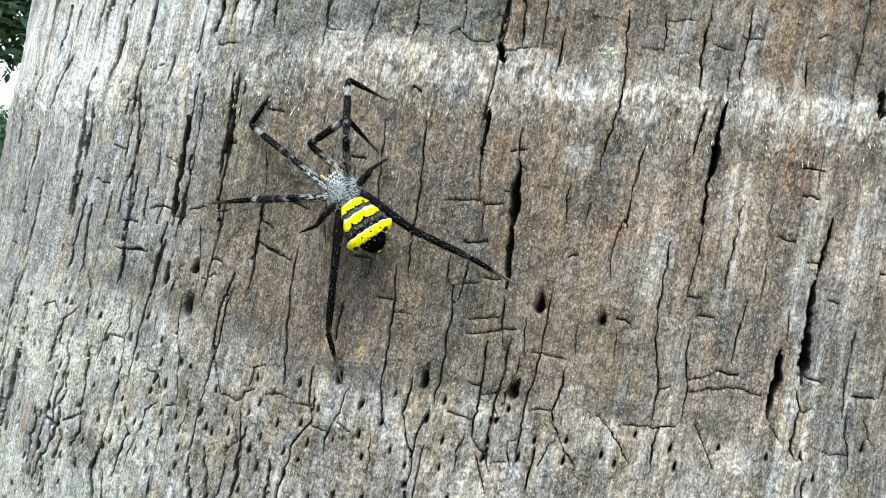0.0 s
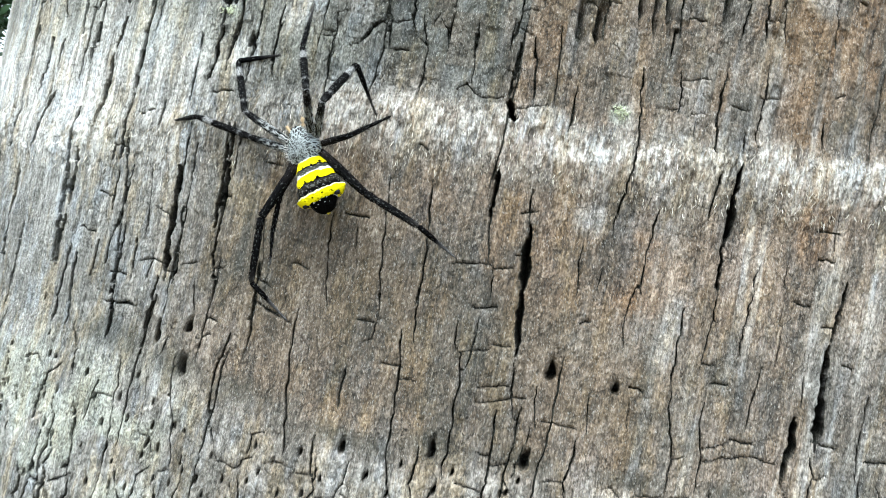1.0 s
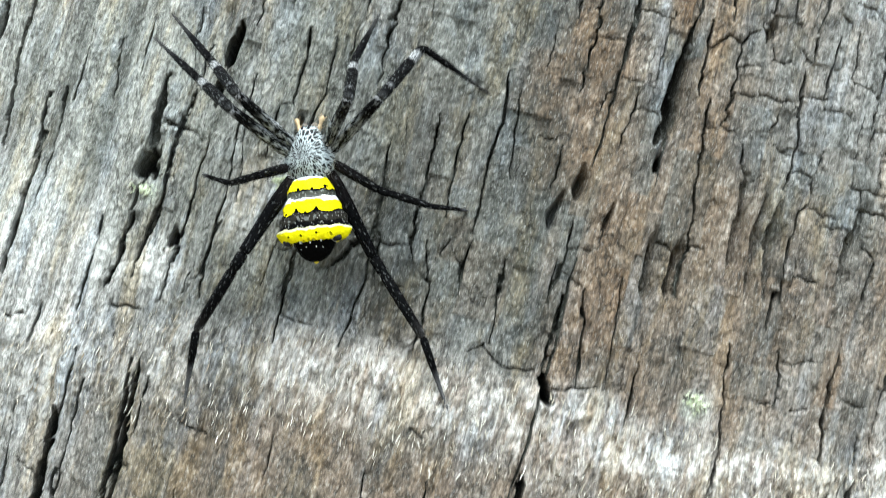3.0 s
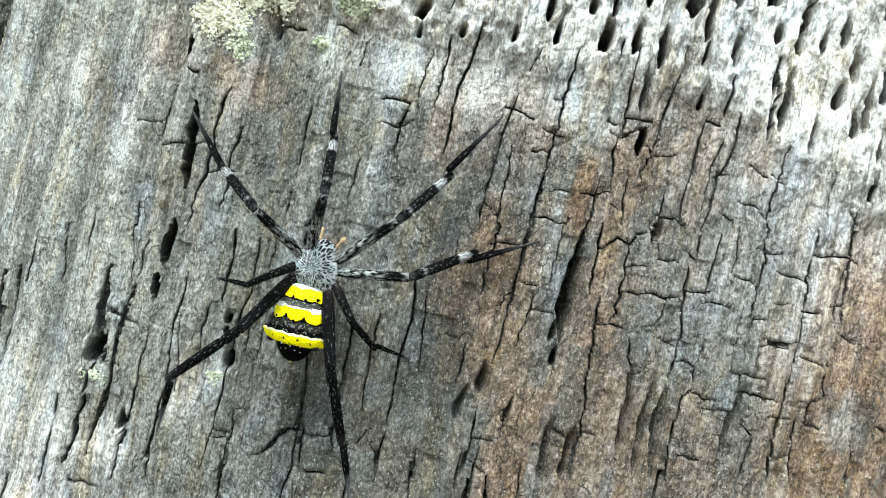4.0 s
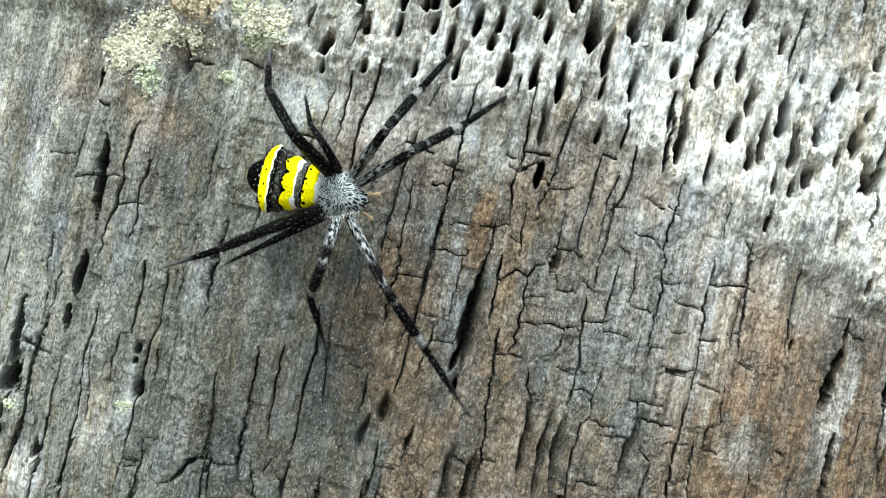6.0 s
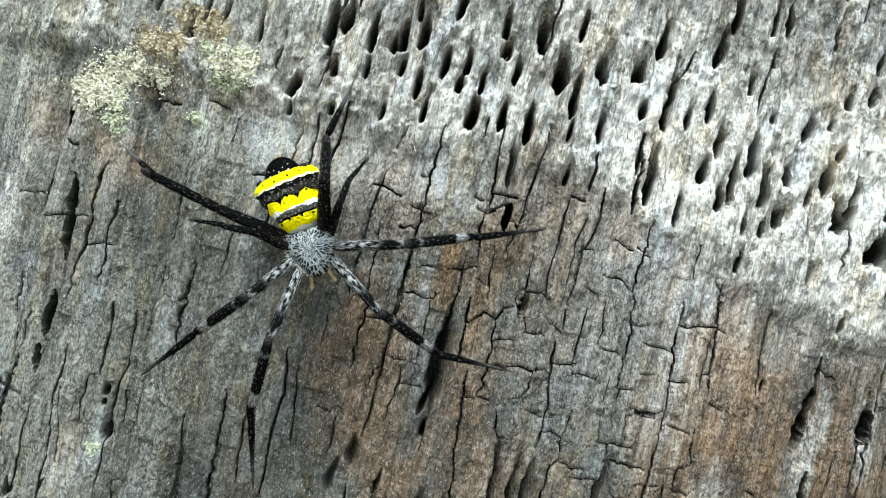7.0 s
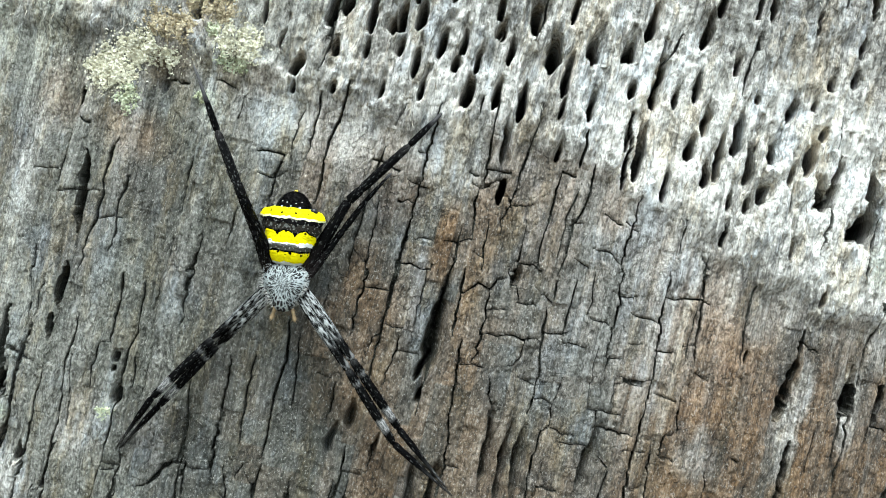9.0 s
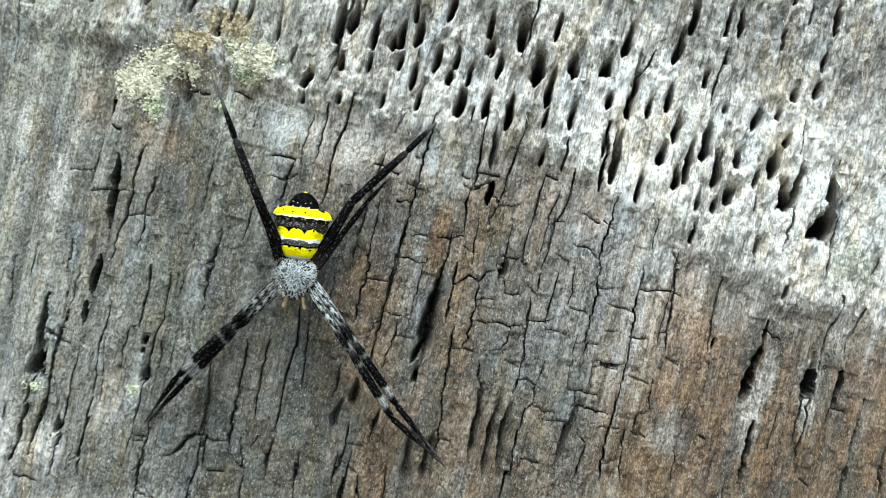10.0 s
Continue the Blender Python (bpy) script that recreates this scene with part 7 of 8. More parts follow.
    walk(foot, [
        (0, pose(0.00404, 0.00772, -0.00937, -83, -20.2, -8.5)), (0.5, pose(-0.0001, 0.00927, -0.01052, -88.4, -18.3, -7.4)),
        (1, pose(0.0002, 0.02056, 0.00362, -8.2, -4.8, 14.9)), (1.5, pose(-0.00008, 0.02015, 0.00461, -13.7, -2.5, 7.6)),
        (2, pose(-0.00075, 0.02112, 0.00104, 3.1, -6.4, 23.6)), (2.5, pose(0.0012, 0.02002, 0.0047, -17.5, -10.8, 35.7)),
        (3, pose(-0.00095, 0.00765, -0.01014, -86.2, 3.8, 1.2)), (3.2, pose(0.00055, 0.00904, -0.01047, -79, 1, 0.4)),
        (4.3, pose(-0.00466, 0.0094, -0.00944, -73.3, 18.9, 11.1)), (4.5, pose(-0.00395, 0.00948, -0.00977, -70.6, 24.8, 14.7)),
        (5, pose(-0.00493, 0.00905, -0.00925, -77.9, 16.6, 10.1)), (5.5, pose(-0.00494, 0.00772, -0.00892, -86.1, 17, 11.3)),
        (6, pose(-0.00311, 0.00926, -0.01005, -72.3, 11.9, 11.7)), (6.2, pose(-0.00258, 0.01137, -0.01025, -62, 16.6, 19.4)),
        (7.3, pose(0.00149, 0.01361, -0.01005, -47.4, 1, 2)), (7.5, pose(0.00302, 0.0116, -0.01011, -53.7, 2.4, 3.9)),
        (8, pose(0.0027, 0.01892, -0.00599, -21.3, -0.2, -0.8)), (9, pose(0.00108, 0.02039, -0.00391, -4.2, 0.4, 3.5)),
        (10, pose(0.00108, 0.02039, -0.00391, -4.2, 0.4, 3.5)),
    ])
    leg, tibia, foot = legs["left3"]
    walk(leg, [
        (0, pose(-0.0023, 0.0019, -0.0008, 65.1, 0, 152.7)), (0.5, pose(-0.0023, 0.0019, -0.0008, 64.1, 0, 141.6)),
        (1, pose(-0.0023, 0.0019, -0.0008, 7.6, -0, 138)), (1.5, pose(-0.0023, 0.0019, -0.0008, 68, -0, 154.8)),
        (2, pose(-0.0023, 0.0019, -0.0008, 64.9, 0, 134)), (2.5, pose(-0.0023, 0.0019, -0.0008, 47.3, -0, 153.2)),
        (3, pose(-0.0023, 0.0019, -0.0008, 67.6, 0, 149.6)), (3.2, pose(-0.0023, 0.0019, -0.0008, 72.3, 0, 152.6)),
        (4.3, pose(-0.0023, 0.0019, -0.0008, 74.2, 0, 162.3)), (4.5, pose(-0.0023, 0.0019, -0.0008, 80.5, -0, 145.2)),
        (5, pose(-0.0023, 0.0019, -0.0008, 80, -0, 156)), (5.5, pose(-0.0023, 0.0019, -0.0008, 70.1, 0, 117.8)),
        (6, pose(-0.0023, 0.0019, -0.0008, 66.8, 0, 116.6)), (6.2, pose(-0.0023, 0.0019, -0.0008, 68.8, -0, 124.9)),
        (7.3, pose(-0.0023, 0.0019, -0.0008, 41.9, 0, 130.4)), (7.5, pose(-0.0023, 0.0019, -0.0008, 34.6, 0, 133.1)),
        (8, pose(-0.0023, 0.0019, -0.0008, -4.3, -0, 143.9)), (9, pose(-0.0023, 0.0019, -0.0008, -6.2, 0, 149.5)),
        (10, pose(-0.0023, 0.0019, -0.0008, -6.2, 0, 149.5)),
    ])
    walk(tibia, [
        (0, pose(-0, 0.0064, 0, -65.3, -64.6, -78.2)), (0.5, pose(-0, 0.0064, 0, -81.5, -56.8, -47.9)),
        (1, pose(0, 0.0064, 0, -19.1, -0.1, -0.7)), (1.5, pose(-0, 0.0064, 0, -65.2, -63, -52.5)),
        (2, pose(-0, 0.0064, -0, -84.6, -43.4, -26.3)), (2.5, pose(-0, 0.0064, -0, -68.3, -32.6, -36.1)),
        (3, pose(-0, 0.0064, 0, -82.9, -55.5, -36.9)), (3.2, pose(0, 0.0064, 0, -105.4, -48.3, -21)),
        (4.3, pose(-0, 0.0064, 0, -111.5, -27.8, -8.6)), (4.5, pose(0, 0.0064, 0, -128, -27.9, -5.1)),
        (5, pose(0, 0.0064, 0, -122.7, -25.2, -4.8)), (5.5, pose(0, 0.0064, 0, -108, 11, 4)),
        (6, pose(0, 0.0064, -0, -105.5, 28.9, 13.7)), (6.2, pose(0, 0.0064, 0, -110.2, 34, 15.1)),
        (7.3, pose(0, 0.0064, 0, -94.1, 16.5, 19.3)), (7.5, pose(-0, 0.0064, -0, -82.6, 14.5, 22.1)),
        (8, pose(0, 0.0064, 0, -3.4, -0.1, 0.9)), (9, pose(0, 0.0064, 0, 0, 0.1, -1.1)),
        (10, pose(0, 0.0064, 0, 0, 0.1, -1.1)),
    ])
    walk(foot, [
        (0, pose(0.0034, 0.00216, -0.0023, -32.5, -65.1, -92.9)), (0.5, pose(0.00392, 0.00336, -0.00319, -79.5, -46.1, -30.3)),
        (1, pose(0.00007, 0.01198, -0.00193, -6.3, 1.9, 14.8)), (1.5, pose(0.00487, 0.00412, -0.00243, -14.1, -66.9, -108.8)),
        (2, pose(0.00386, 0.00511, -0.00427, -59.7, -58.9, -50.9)), (2.5, pose(0.00367, 0.00643, -0.00462, -60.6, -22.5, -22.4)),
        (3, pose(0.00429, 0.00408, -0.00332, -41.5, -66.6, -72.5)), (3.2, pose(0.0034, 0.00341, -0.00378, -78, -61.1, -35.3)),
        (4.3, pose(0.00221, 0.00388, -0.00486, -94.3, -45.6, -16.8)), (4.5, pose(0.00184, 0.00259, -0.00411, -109, -22.6, -4)),
        (5, pose(0.00184, 0.00305, -0.00449, -102.9, -32.6, -6.5)), (5.5, pose(-0.00094, 0.0045, -0.00551, -89.3, 21.1, 8)),
        (6, pose(-0.0023, 0.00422, -0.00498, -98.9, 9, 3.9)), (6.2, pose(-0.00246, 0.00362, -0.00459, -110.6, 8.9, 3.5)),
        (7.3, pose(-0.00144, 0.00545, -0.00564, -82.4, 3, 3.3)), (7.5, pose(-0.00164, 0.00655, -0.00566, -65.8, 9.2, 13.6)),
        (8, pose(-0.00009, 0.01229, -0.00035, -22.9, -0.4, 4.8)), (9, pose(0.00011, 0.0123, 0, -19.9, 0.2, -1.6)),
        (10, pose(0.00011, 0.0123, 0, -19.9, 0.2, -1.6)),
    ])
    leg, tibia, foot = legs["left4"]
    walk(leg, [
        (0, pose(-0.0019, 0.001, -0.0008, 13.1, 0, 142.7)), (0.5, pose(-0.0019, 0.001, -0.0008, 5.2, 0, 152.3)),
        (1, pose(-0.0019, 0.001, -0.0008, 10, 0, 124.4)), (1.5, pose(-0.0019, 0.001, -0.0008, 9.7, -0, 153)),
        (2, pose(-0.0019, 0.001, -0.0008, 20.5, -0, 147.9)), (2.5, pose(-0.0019, 0.001, -0.0008, 6.7, -0, 147.8)),
        (3, pose(-0.0019, 0.001, -0.0008, 19.7, -0, 151.6)), (3.2, pose(-0.0019, 0.001, -0.0008, 15.8, 0, 157.9)),
        (4.3, pose(-0.0019, 0.001, -0.0008, 58, 0, 170.1)), (4.5, pose(-0.0019, 0.001, -0.0008, 67.6, -0, 160.1)),
        (5, pose(-0.0019, 0.001, -0.0008, 69.1, -0, 163.4)), (5.5, pose(-0.0019, 0.001, -0.0008, 68.6, 0, 140.3)),
        (6, pose(-0.0019, 0.001, -0.0008, 68.5, 0, 137)), (6.2, pose(-0.0019, 0.001, -0.0008, 69.1, -0, 145.2)),
        (7.3, pose(-0.0019, 0.001, -0.0008, 49.3, 0, 137.6)), (7.5, pose(-0.0019, 0.001, -0.0008, 33.5, -0, 142.5)),
        (8, pose(-0.0019, 0.001, -0.0008, 17.9, -0, 149.7)), (9, pose(-0.0019, 0.001, -0.0008, -2.4, 0, 153.2)),
        (10, pose(-0.0019, 0.001, -0.0008, -2.4, 0, 153.2)),
    ])
    walk(tibia, [
        (0, pose(0, 0.0104, 0, -28.2, -2.6, -11.5)), (0.5, pose(0, 0.0104, 0, -16.1, -0.4, -4)),
        (1, pose(0, 0.0104, -0, -15.8, 3.3, 18.8)), (1.5, pose(-0, 0.0104, 0, -18.5, -1.6, -9.5)),
        (2, pose(0, 0.0104, 0, -32.2, -4.7, -12.6)), (2.5, pose(0, 0.0104, -0, -12.4, 0.6, 5)),
        (3, pose(0, 0.0104, 0, -30.4, -4, -11.2)), (3.2, pose(-0, 0.0104, 0, -21.8, -2.1, -7.4)),
        (4.3, pose(0, 0.0104, 0, -75.5, -22.9, -15.2)), (4.5, pose(0, 0.0104, 0, -105.1, -26.3, -11.7)),
        (5, pose(-0, 0.0104, 0, -100.8, -27.4, -11.4)), (5.5, pose(0, 0.0104, -0, -104.7, -0.1, -0)),
        (6, pose(0, 0.0104, 0, -105, 6.9, 2.7)), (6.2, pose(-0, 0.0104, 0, -107, 20.4, 8.2)),
        (7.3, pose(0, 0.0104, 0, -99.4, 31.4, 31.6)), (7.5, pose(0, 0.0104, 0, -79.5, 4.6, 7)),
        (8, pose(-0, 0.0104, 0, -42.6, -0.9, -2.8)), (9, pose(-0, 0.0104, 0, -0.4, 0.6, -15.6)),
        (10, pose(-0, 0.0104, 0, -0.4, 0.6, -15.6)),
    ])
    walk(foot, [
        (0, pose(0.00201, 0.01916, -0.00482, -31.5, 2, 8.6)), (0.5, pose(0.0007, 0.02018, -0.00282, -25, 1.3, 14.4)),
        (1, pose(-0.00331, 0.01964, -0.00277, -36.6, 9, 64.1)), (1.5, pose(0.00169, 0.01992, -0.00324, -14.1, 1.7, 9.8)),
        (2, pose(0.00232, 0.01873, -0.00541, -31.6, 2.4, 6.5)), (2.5, pose(-0.0009, 0.02032, -0.0022, -17.8, 2.7, 24.2)),
        (3, pose(0.00206, 0.01896, -0.00515, -36.5, 2.6, 7.3)), (3.2, pose(0.00136, 0.01977, -0.00379, -18, 3.2, 11.5)),
        (4.3, pose(0.00437, 0.01185, -0.0091, -85, -5.6, -3.5)), (4.5, pose(0.00374, 0.00692, -0.00883, -84.4, -35.7, -17.2)),
        (5, pose(0.00414, 0.00761, -0.0089, -84.5, -45.5, -23)), (5.5, pose(0.00001, 0.00782, -0.00987, -95.1, -20, -8.2)),
        (6, pose(-0.00105, 0.00771, -0.00978, -103.4, -16.1, -6.5)), (6.2, pose(-0.00294, 0.00697, -0.00914, -100.4, -0.5, -0.2)),
        (7.3, pose(-0.00359, 0.00624, -0.00859, -70.4, 2.6, 2.2)), (7.5, pose(-0.00103, 0.01214, -0.01, -50.5, -2, -3.1)),
        (8, pose(0.00047, 0.0179, -0.0069, -22.6, -1, -3)), (9, pose(0.00273, 0.02023, -0.00007, -19.2, 0.4, -9)),
        (10, pose(0.00273, 0.02023, -0.00007, -19.2, 0.4, -9)),
    ])
    leg, tibia, foot = legs["right1"]
    walk(leg, [
        (0, pose(0.0017, 0.0039, -0.0006, 58.2, 0, -73.4)), (0.5, pose(0.0017, 0.0039, -0.0006, 54.6, 0, -80.1)),
        (1, pose(0.0017, 0.0039, -0.0006, 59.1, 0, -64.6)), (1.5, pose(0.0017, 0.0039, -0.0006, -15.1, -0, 5)),
        (2, pose(0.0017, 0.0039, -0.0006, 53.2, 0, -34.8)), (2.5, pose(0.0017, 0.0039, -0.0006, 62.4, 0, -26.7)),
        (3, pose(0.0017, 0.0039, -0.0006, 58.7, 0, -75.7)), (3.2, pose(0.0017, 0.0039, -0.0006, 53.9, -0, -47.6)),
        (4.3, pose(0.0017, 0.0039, -0.0006, 23.9, 0, -36.2)), (4.5, pose(0.0017, 0.0039, -0.0006, 31.5, 0, -35.3)),
        (5, pose(0.0017, 0.0039, -0.0006, 27, -0, -28.3)), (5.5, pose(0.0017, 0.0039, -0.0006, 24, -0, -30.3)),
        (6, pose(0.0017, 0.0039, -0.0006, 21.3, -0, -41.7)), (6.2, pose(0.0017, 0.0039, -0.0006, 14.8, 0, -38.6)),
        (7.3, pose(0.0017, 0.0039, -0.0006, 48.1, -0, -28.6)), (7.5, pose(0.0017, 0.0039, -0.0006, -13, 0, -51.2)),
        (8, pose(0.0017, 0.0039, -0.0006, -11.4, 0, -44.7)), (9, pose(0.0017, 0.0039, -0.0006, -14.4, 0, -44.6)),
        (10, pose(0.0017, 0.0039, -0.0006, -14.4, 0, -44.6)),
    ])
    walk(tibia, [
        (0, pose(0, 0.0109, -0, -74.5, 37.1, 27.9)), (0.5, pose(0, 0.0109, 0, -54.9, 44.7, 44.6)),
        (1, pose(0, 0.0109, 0, -69.8, 49.7, 44.9)), (1.5, pose(0, 0.0109, 0, 38.8, 13.8, -65.3)),
        (2, pose(-0, 0.0109, -0, -82.8, 12.7, 9.7)), (2.5, pose(0, 0.0109, -0, -86.5, 15.4, 8.3)),
        (3, pose(-0, 0.0109, 0, -51.6, 58.6, 86)), (3.2, pose(0, 0.0109, 0, -93.3, 38.9, 36)),
        (4.3, pose(-0, 0.0109, 0, -67.5, 8.7, 20.2)), (4.5, pose(0, 0.0109, -0, -85, 12, 20.3)),
        (5, pose(-0, 0.0109, 0, -75.5, 14.4, 30.3)), (5.5, pose(0, 0.0109, 0, -69.6, 3.3, 7.5)),
        (6, pose(0, 0.0109, 0, -52.9, -1.1, -2.9)), (6.2, pose(0, 0.0109, 0, -35.2, 3.9, 14.8)),
        (7.3, pose(-0, 0.0109, 0, -70.6, -11.4, -10.4)), (7.5, pose(0, 0.0109, -0, 35.3, -4.2, 18.7)),
        (8, pose(0, 0.0109, -0, 17.5, -0.1, 0.3)), (9, pose(0, 0.0109, -0, 16.9, -1.4, 5.6)),
        (10, pose(0, 0.0109, -0, 16.9, -1.4, 5.6)),
    ])
    walk(foot, [
        (0, pose(-0.00696, 0.01051, -0.00838, -92.1, -53.9, -58.1)), (0.5, pose(-0.00887, 0.01097, -0.00634, -84.9, -54.5, -84.9)),
        (1, pose(-0.00818, 0.00805, -0.00662, -77.7, 34.3, 24.1)), (1.5, pose(0.0084, 0.01297, 0.00663, -40.9, 13, -58.4)),
        (2, pose(-0.00257, 0.01185, -0.01055, -96.8, -29.2, -24.8)), (2.5, pose(-0.00295, 0.01114, -0.01049, -44.8, -58, -123.4)),
        (3, pose(-0.00726, 0.00409, -0.00445, -72.2, 48.7, 43.8)), (3.2, pose(-0.00515, 0.00637, -0.00847, -78.1, 21.9, 17)),
        (4.3, pose(-0.00286, 0.0143, -0.00995, -35, 4.6, 10.4)), (4.5, pose(-0.00244, 0.01101, -0.01062, -43.1, -2.2, -3.5)),
        (5, pose(-0.00365, 0.01193, -0.01022, -37.3, 7.7, 15.3)), (5.5, pose(-0.00108, 0.01458, -0.0102, -44.4, 4.6, 10.3)),
        (6, pose(0.0005, 0.01746, -0.00869, -33.3, 0.4, 0.9)), (6.2, pose(-0.00268, 0.0194, -0.00627, -18.5, 6.9, 27.3)),
        (7.3, pose(0.00266, 0.01408, -0.01008, -62.9, 2.6, 2.4)), (7.5, pose(-0.00329, 0.01918, 0.00628, -31.4, -10.6, 53.6)),
        (8, pose(-0.00005, 0.02129, 0.00329, -2.3, 0.2, -1)), (9, pose(-0.0011, 0.02127, 0.00316, -2.7, -0.6, 2.3)),
        (10, pose(-0.0011, 0.02127, 0.00316, -2.7, -0.6, 2.3)),
    ])
    leg, tibia, foot = legs["right2"]
    walk(leg, [
        (0, pose(0.0022, 0.003, -0.0007, -7.8, -0, 14.2)), (0.5, pose(0.0022, 0.003, -0.0007, 62.6, -0, -26)),
        (1, pose(0.0022, 0.003, -0.0007, 56.1, 0, -83.4)), (1.5, pose(0.0022, 0.003, -0.0007, 39.4, -0, -68.2)),
        (2, pose(0.0022, 0.003, -0.0007, 39, 0, -69.1)), (2.5, pose(0.0022, 0.003, -0.0007, 25.6, 0, -60.8)),
        (3, pose(0.0022, 0.003, -0.0007, 41, -0, -68.8)), (3.2, pose(0.0022, 0.003, -0.0007, 46.4, -0, -85.3)),
        (4.3, pose(0.0022, 0.003, -0.0007, 19.6, -0, -65.7)), (4.5, pose(0.0022, 0.003, -0.0007, 25, 0, -67.4)),
        (5, pose(0.0022, 0.003, -0.0007, 28, -0, -61.9)), (5.5, pose(0.0022, 0.003, -0.0007, 22.4, -0, -63)),
        (6, pose(0.0022, 0.003, -0.0007, 56.2, -0, -70.1)), (6.2, pose(0.0022, 0.003, -0.0007, 55.8, 0, -81.1)),
        (7.3, pose(0.0022, 0.003, -0.0007, 61.1, -0, -46.1)), (7.5, pose(0.0022, 0.003, -0.0007, -8.7, 0, -66)),
        (8, pose(0.0022, 0.003, -0.0007, -13.8, -0, -49.6)), (9, pose(0.0022, 0.003, -0.0007, -9.8, -0, -44)),
        (10, pose(0.0022, 0.003, -0.0007, -9.8, -0, -44)),
    ])
    walk(tibia, [
        (0, pose(0, 0.0106, 0, 26.6, 6.2, -127.5)), (0.5, pose(0, 0.0106, 0, -125.2, -30.2, -17.6)),
        (1, pose(0, 0.0106, -0, -90, 34.1, 27.1)), (1.5, pose(0, 0.0106, 0, -71, 32.9, 52)),
        (2, pose(-0, 0.0106, -0, -79.6, 25.2, 35.6)), (2.5, pose(-0, 0.0106, -0, -49.6, 9.2, 19.8)),
        (3, pose(0, 0.0106, -0, -71.4, 27.6, 37)), (3.2, pose(0, 0.0106, 0, -48, 46, 100.4)),
        (4.3, pose(0, 0.0106, -0, -66.9, 4.6, 13.1)), (4.5, pose(0, 0.0106, -0, -76.9, 10.8, 24.2)),
        (5, pose(0, 0.0106, 0, -87.9, -3.4, -6.5)), (5.5, pose(0, 0.0106, 0, -61.3, -1.1, -2.6)),
        (6, pose(-0, 0.0106, 0, -104.5, -38, -31.5)), (6.2, pose(-0, 0.0106, -0, -96.2, -14.9, -10.4)),
        (7.3, pose(-0, 0.0106, 0, -91.4, -19, -10.9)), (7.5, pose(0, 0.0106, 0, 12, -0.8, 5.1)),
        (8, pose(0, 0.0106, 0, 16.3, -0.7, 2.9)), (9, pose(-0, 0.0106, 0, 15.1, -0.7, 3.9)),
        (10, pose(-0, 0.0106, 0, 15.1, -0.7, 3.9)),
    ])
    walk(foot, [
        (0, pose(0.00721, 0.00442, 0.00471, -70, -2.5, 161.1)), (0.5, pose(0.00232, 0.00346, -0.00749, 36.8, -17.6, -170.5)),
        (1, pose(-0.0053, 0.0079, -0.00877, -11.8, -50.7, -124.7)), (1.5, pose(-0.00607, 0.00844, -0.00841, -57.8, 9.3, 11.5)),
        (2, pose(-0.00473, 0.00958, -0.00943, -57.7, 1.6, 2)), (2.5, pose(-0.00354, 0.01663, -0.00797, -46.4, 0.3, 0.6)),
        (3, pose(-0.00574, 0.0105, -0.00891, -58.8, -32.6, -47.4)), (3.2, pose(-0.00595, 0.00375, -0.00548, -68.7, -12.1, -11.8)),
        (4.3, pose(-0.0017, 0.01448, -0.00972, -29.5, 7, 20.2)), (4.5, pose(-0.00275, 0.012, -0.01014, -36.6, 2.3, 4.9)),
        (5, pose(0.00067, 0.01092, -0.01057, -33.5, 16.9, 34.8)), (5.5, pose(0.0004, 0.01568, -0.0093, -42, -3.7, -8.9)),
        (6, pose(0.004, 0.00504, -0.00809, -80.7, 6.7, 4.5)), (6.2, pose(0.00246, 0.00898, -0.01018, -80.7, -4.2, -2.9)),
        (7.3, pose(0.00333, 0.0097, -0.01002, -72.8, -14.5, -8.2)), (7.5, pose(-0.00095, 0.02092, 0.00221, -0.4, 1.6, -10.5)),
        (8, pose(-0.00055, 0.02076, 0.00297, -2.6, -2.4, 9.8)), (9, pose(-0.00073, 0.02081, 0.00277, -4.2, -1.5, 8.9)),
        (10, pose(-0.00073, 0.02081, 0.00277, -4.2, -1.5, 8.9)),
    ])
    leg, tibia, foot = legs["right3"]
    walk(leg, [
        (0, pose(0.0023, 0.0019, -0.0008, 54.3, 0, -116.2)), (0.5, pose(0.0023, 0.0019, -0.0008, 47.3, 0, -128.7)),
        (1, pose(0.0023, 0.0019, -0.0008, 21.3, -0, -110)), (1.5, pose(0.0023, 0.0019, -0.0008, 15.6, -0, -127.1)),
        (2, pose(0.0023, 0.0019, -0.0008, 23.9, 0, -136)), (2.5, pose(0.0023, 0.0019, -0.0008, 9.8, -0, -137.7)),
        (3, pose(0.0023, 0.0019, -0.0008, 7.9, 0, -125.7)), (3.2, pose(0.0023, 0.0019, -0.0008, 37.3, 0, -120.3)),
        (4.3, pose(0.0023, 0.0019, -0.0008, 25.3, -0, -121.3)), (4.5, pose(0.0023, 0.0019, -0.0008, 23.5, 0, -126.8)),
        (5, pose(0.0023, 0.0019, -0.0008, -1, 0, -127.2)), (5.5, pose(0.0023, 0.0019, -0.0008, 30.3, -0, -123.4)),
        (6, pose(0.0023, 0.0019, -0.0008, 51.6, -0, -125.2)), (6.2, pose(0.0023, 0.0019, -0.0008, 43.3, -0, -117.8)),
        (7.3, pose(0.0023, 0.0019, -0.0008, 61.5, 0, -154.8)), (7.5, pose(0.0023, 0.0019, -0.0008, 50.7, -0, -158.8)),
        (8, pose(0.0023, 0.0019, -0.0008, 48.5, 0, -167)), (9, pose(0.0023, 0.0019, -0.0008, 40.5, -0, -171.5)),
        (10, pose(0.0023, 0.0019, -0.0008, 40.5, -0, -171.5)),
    ])
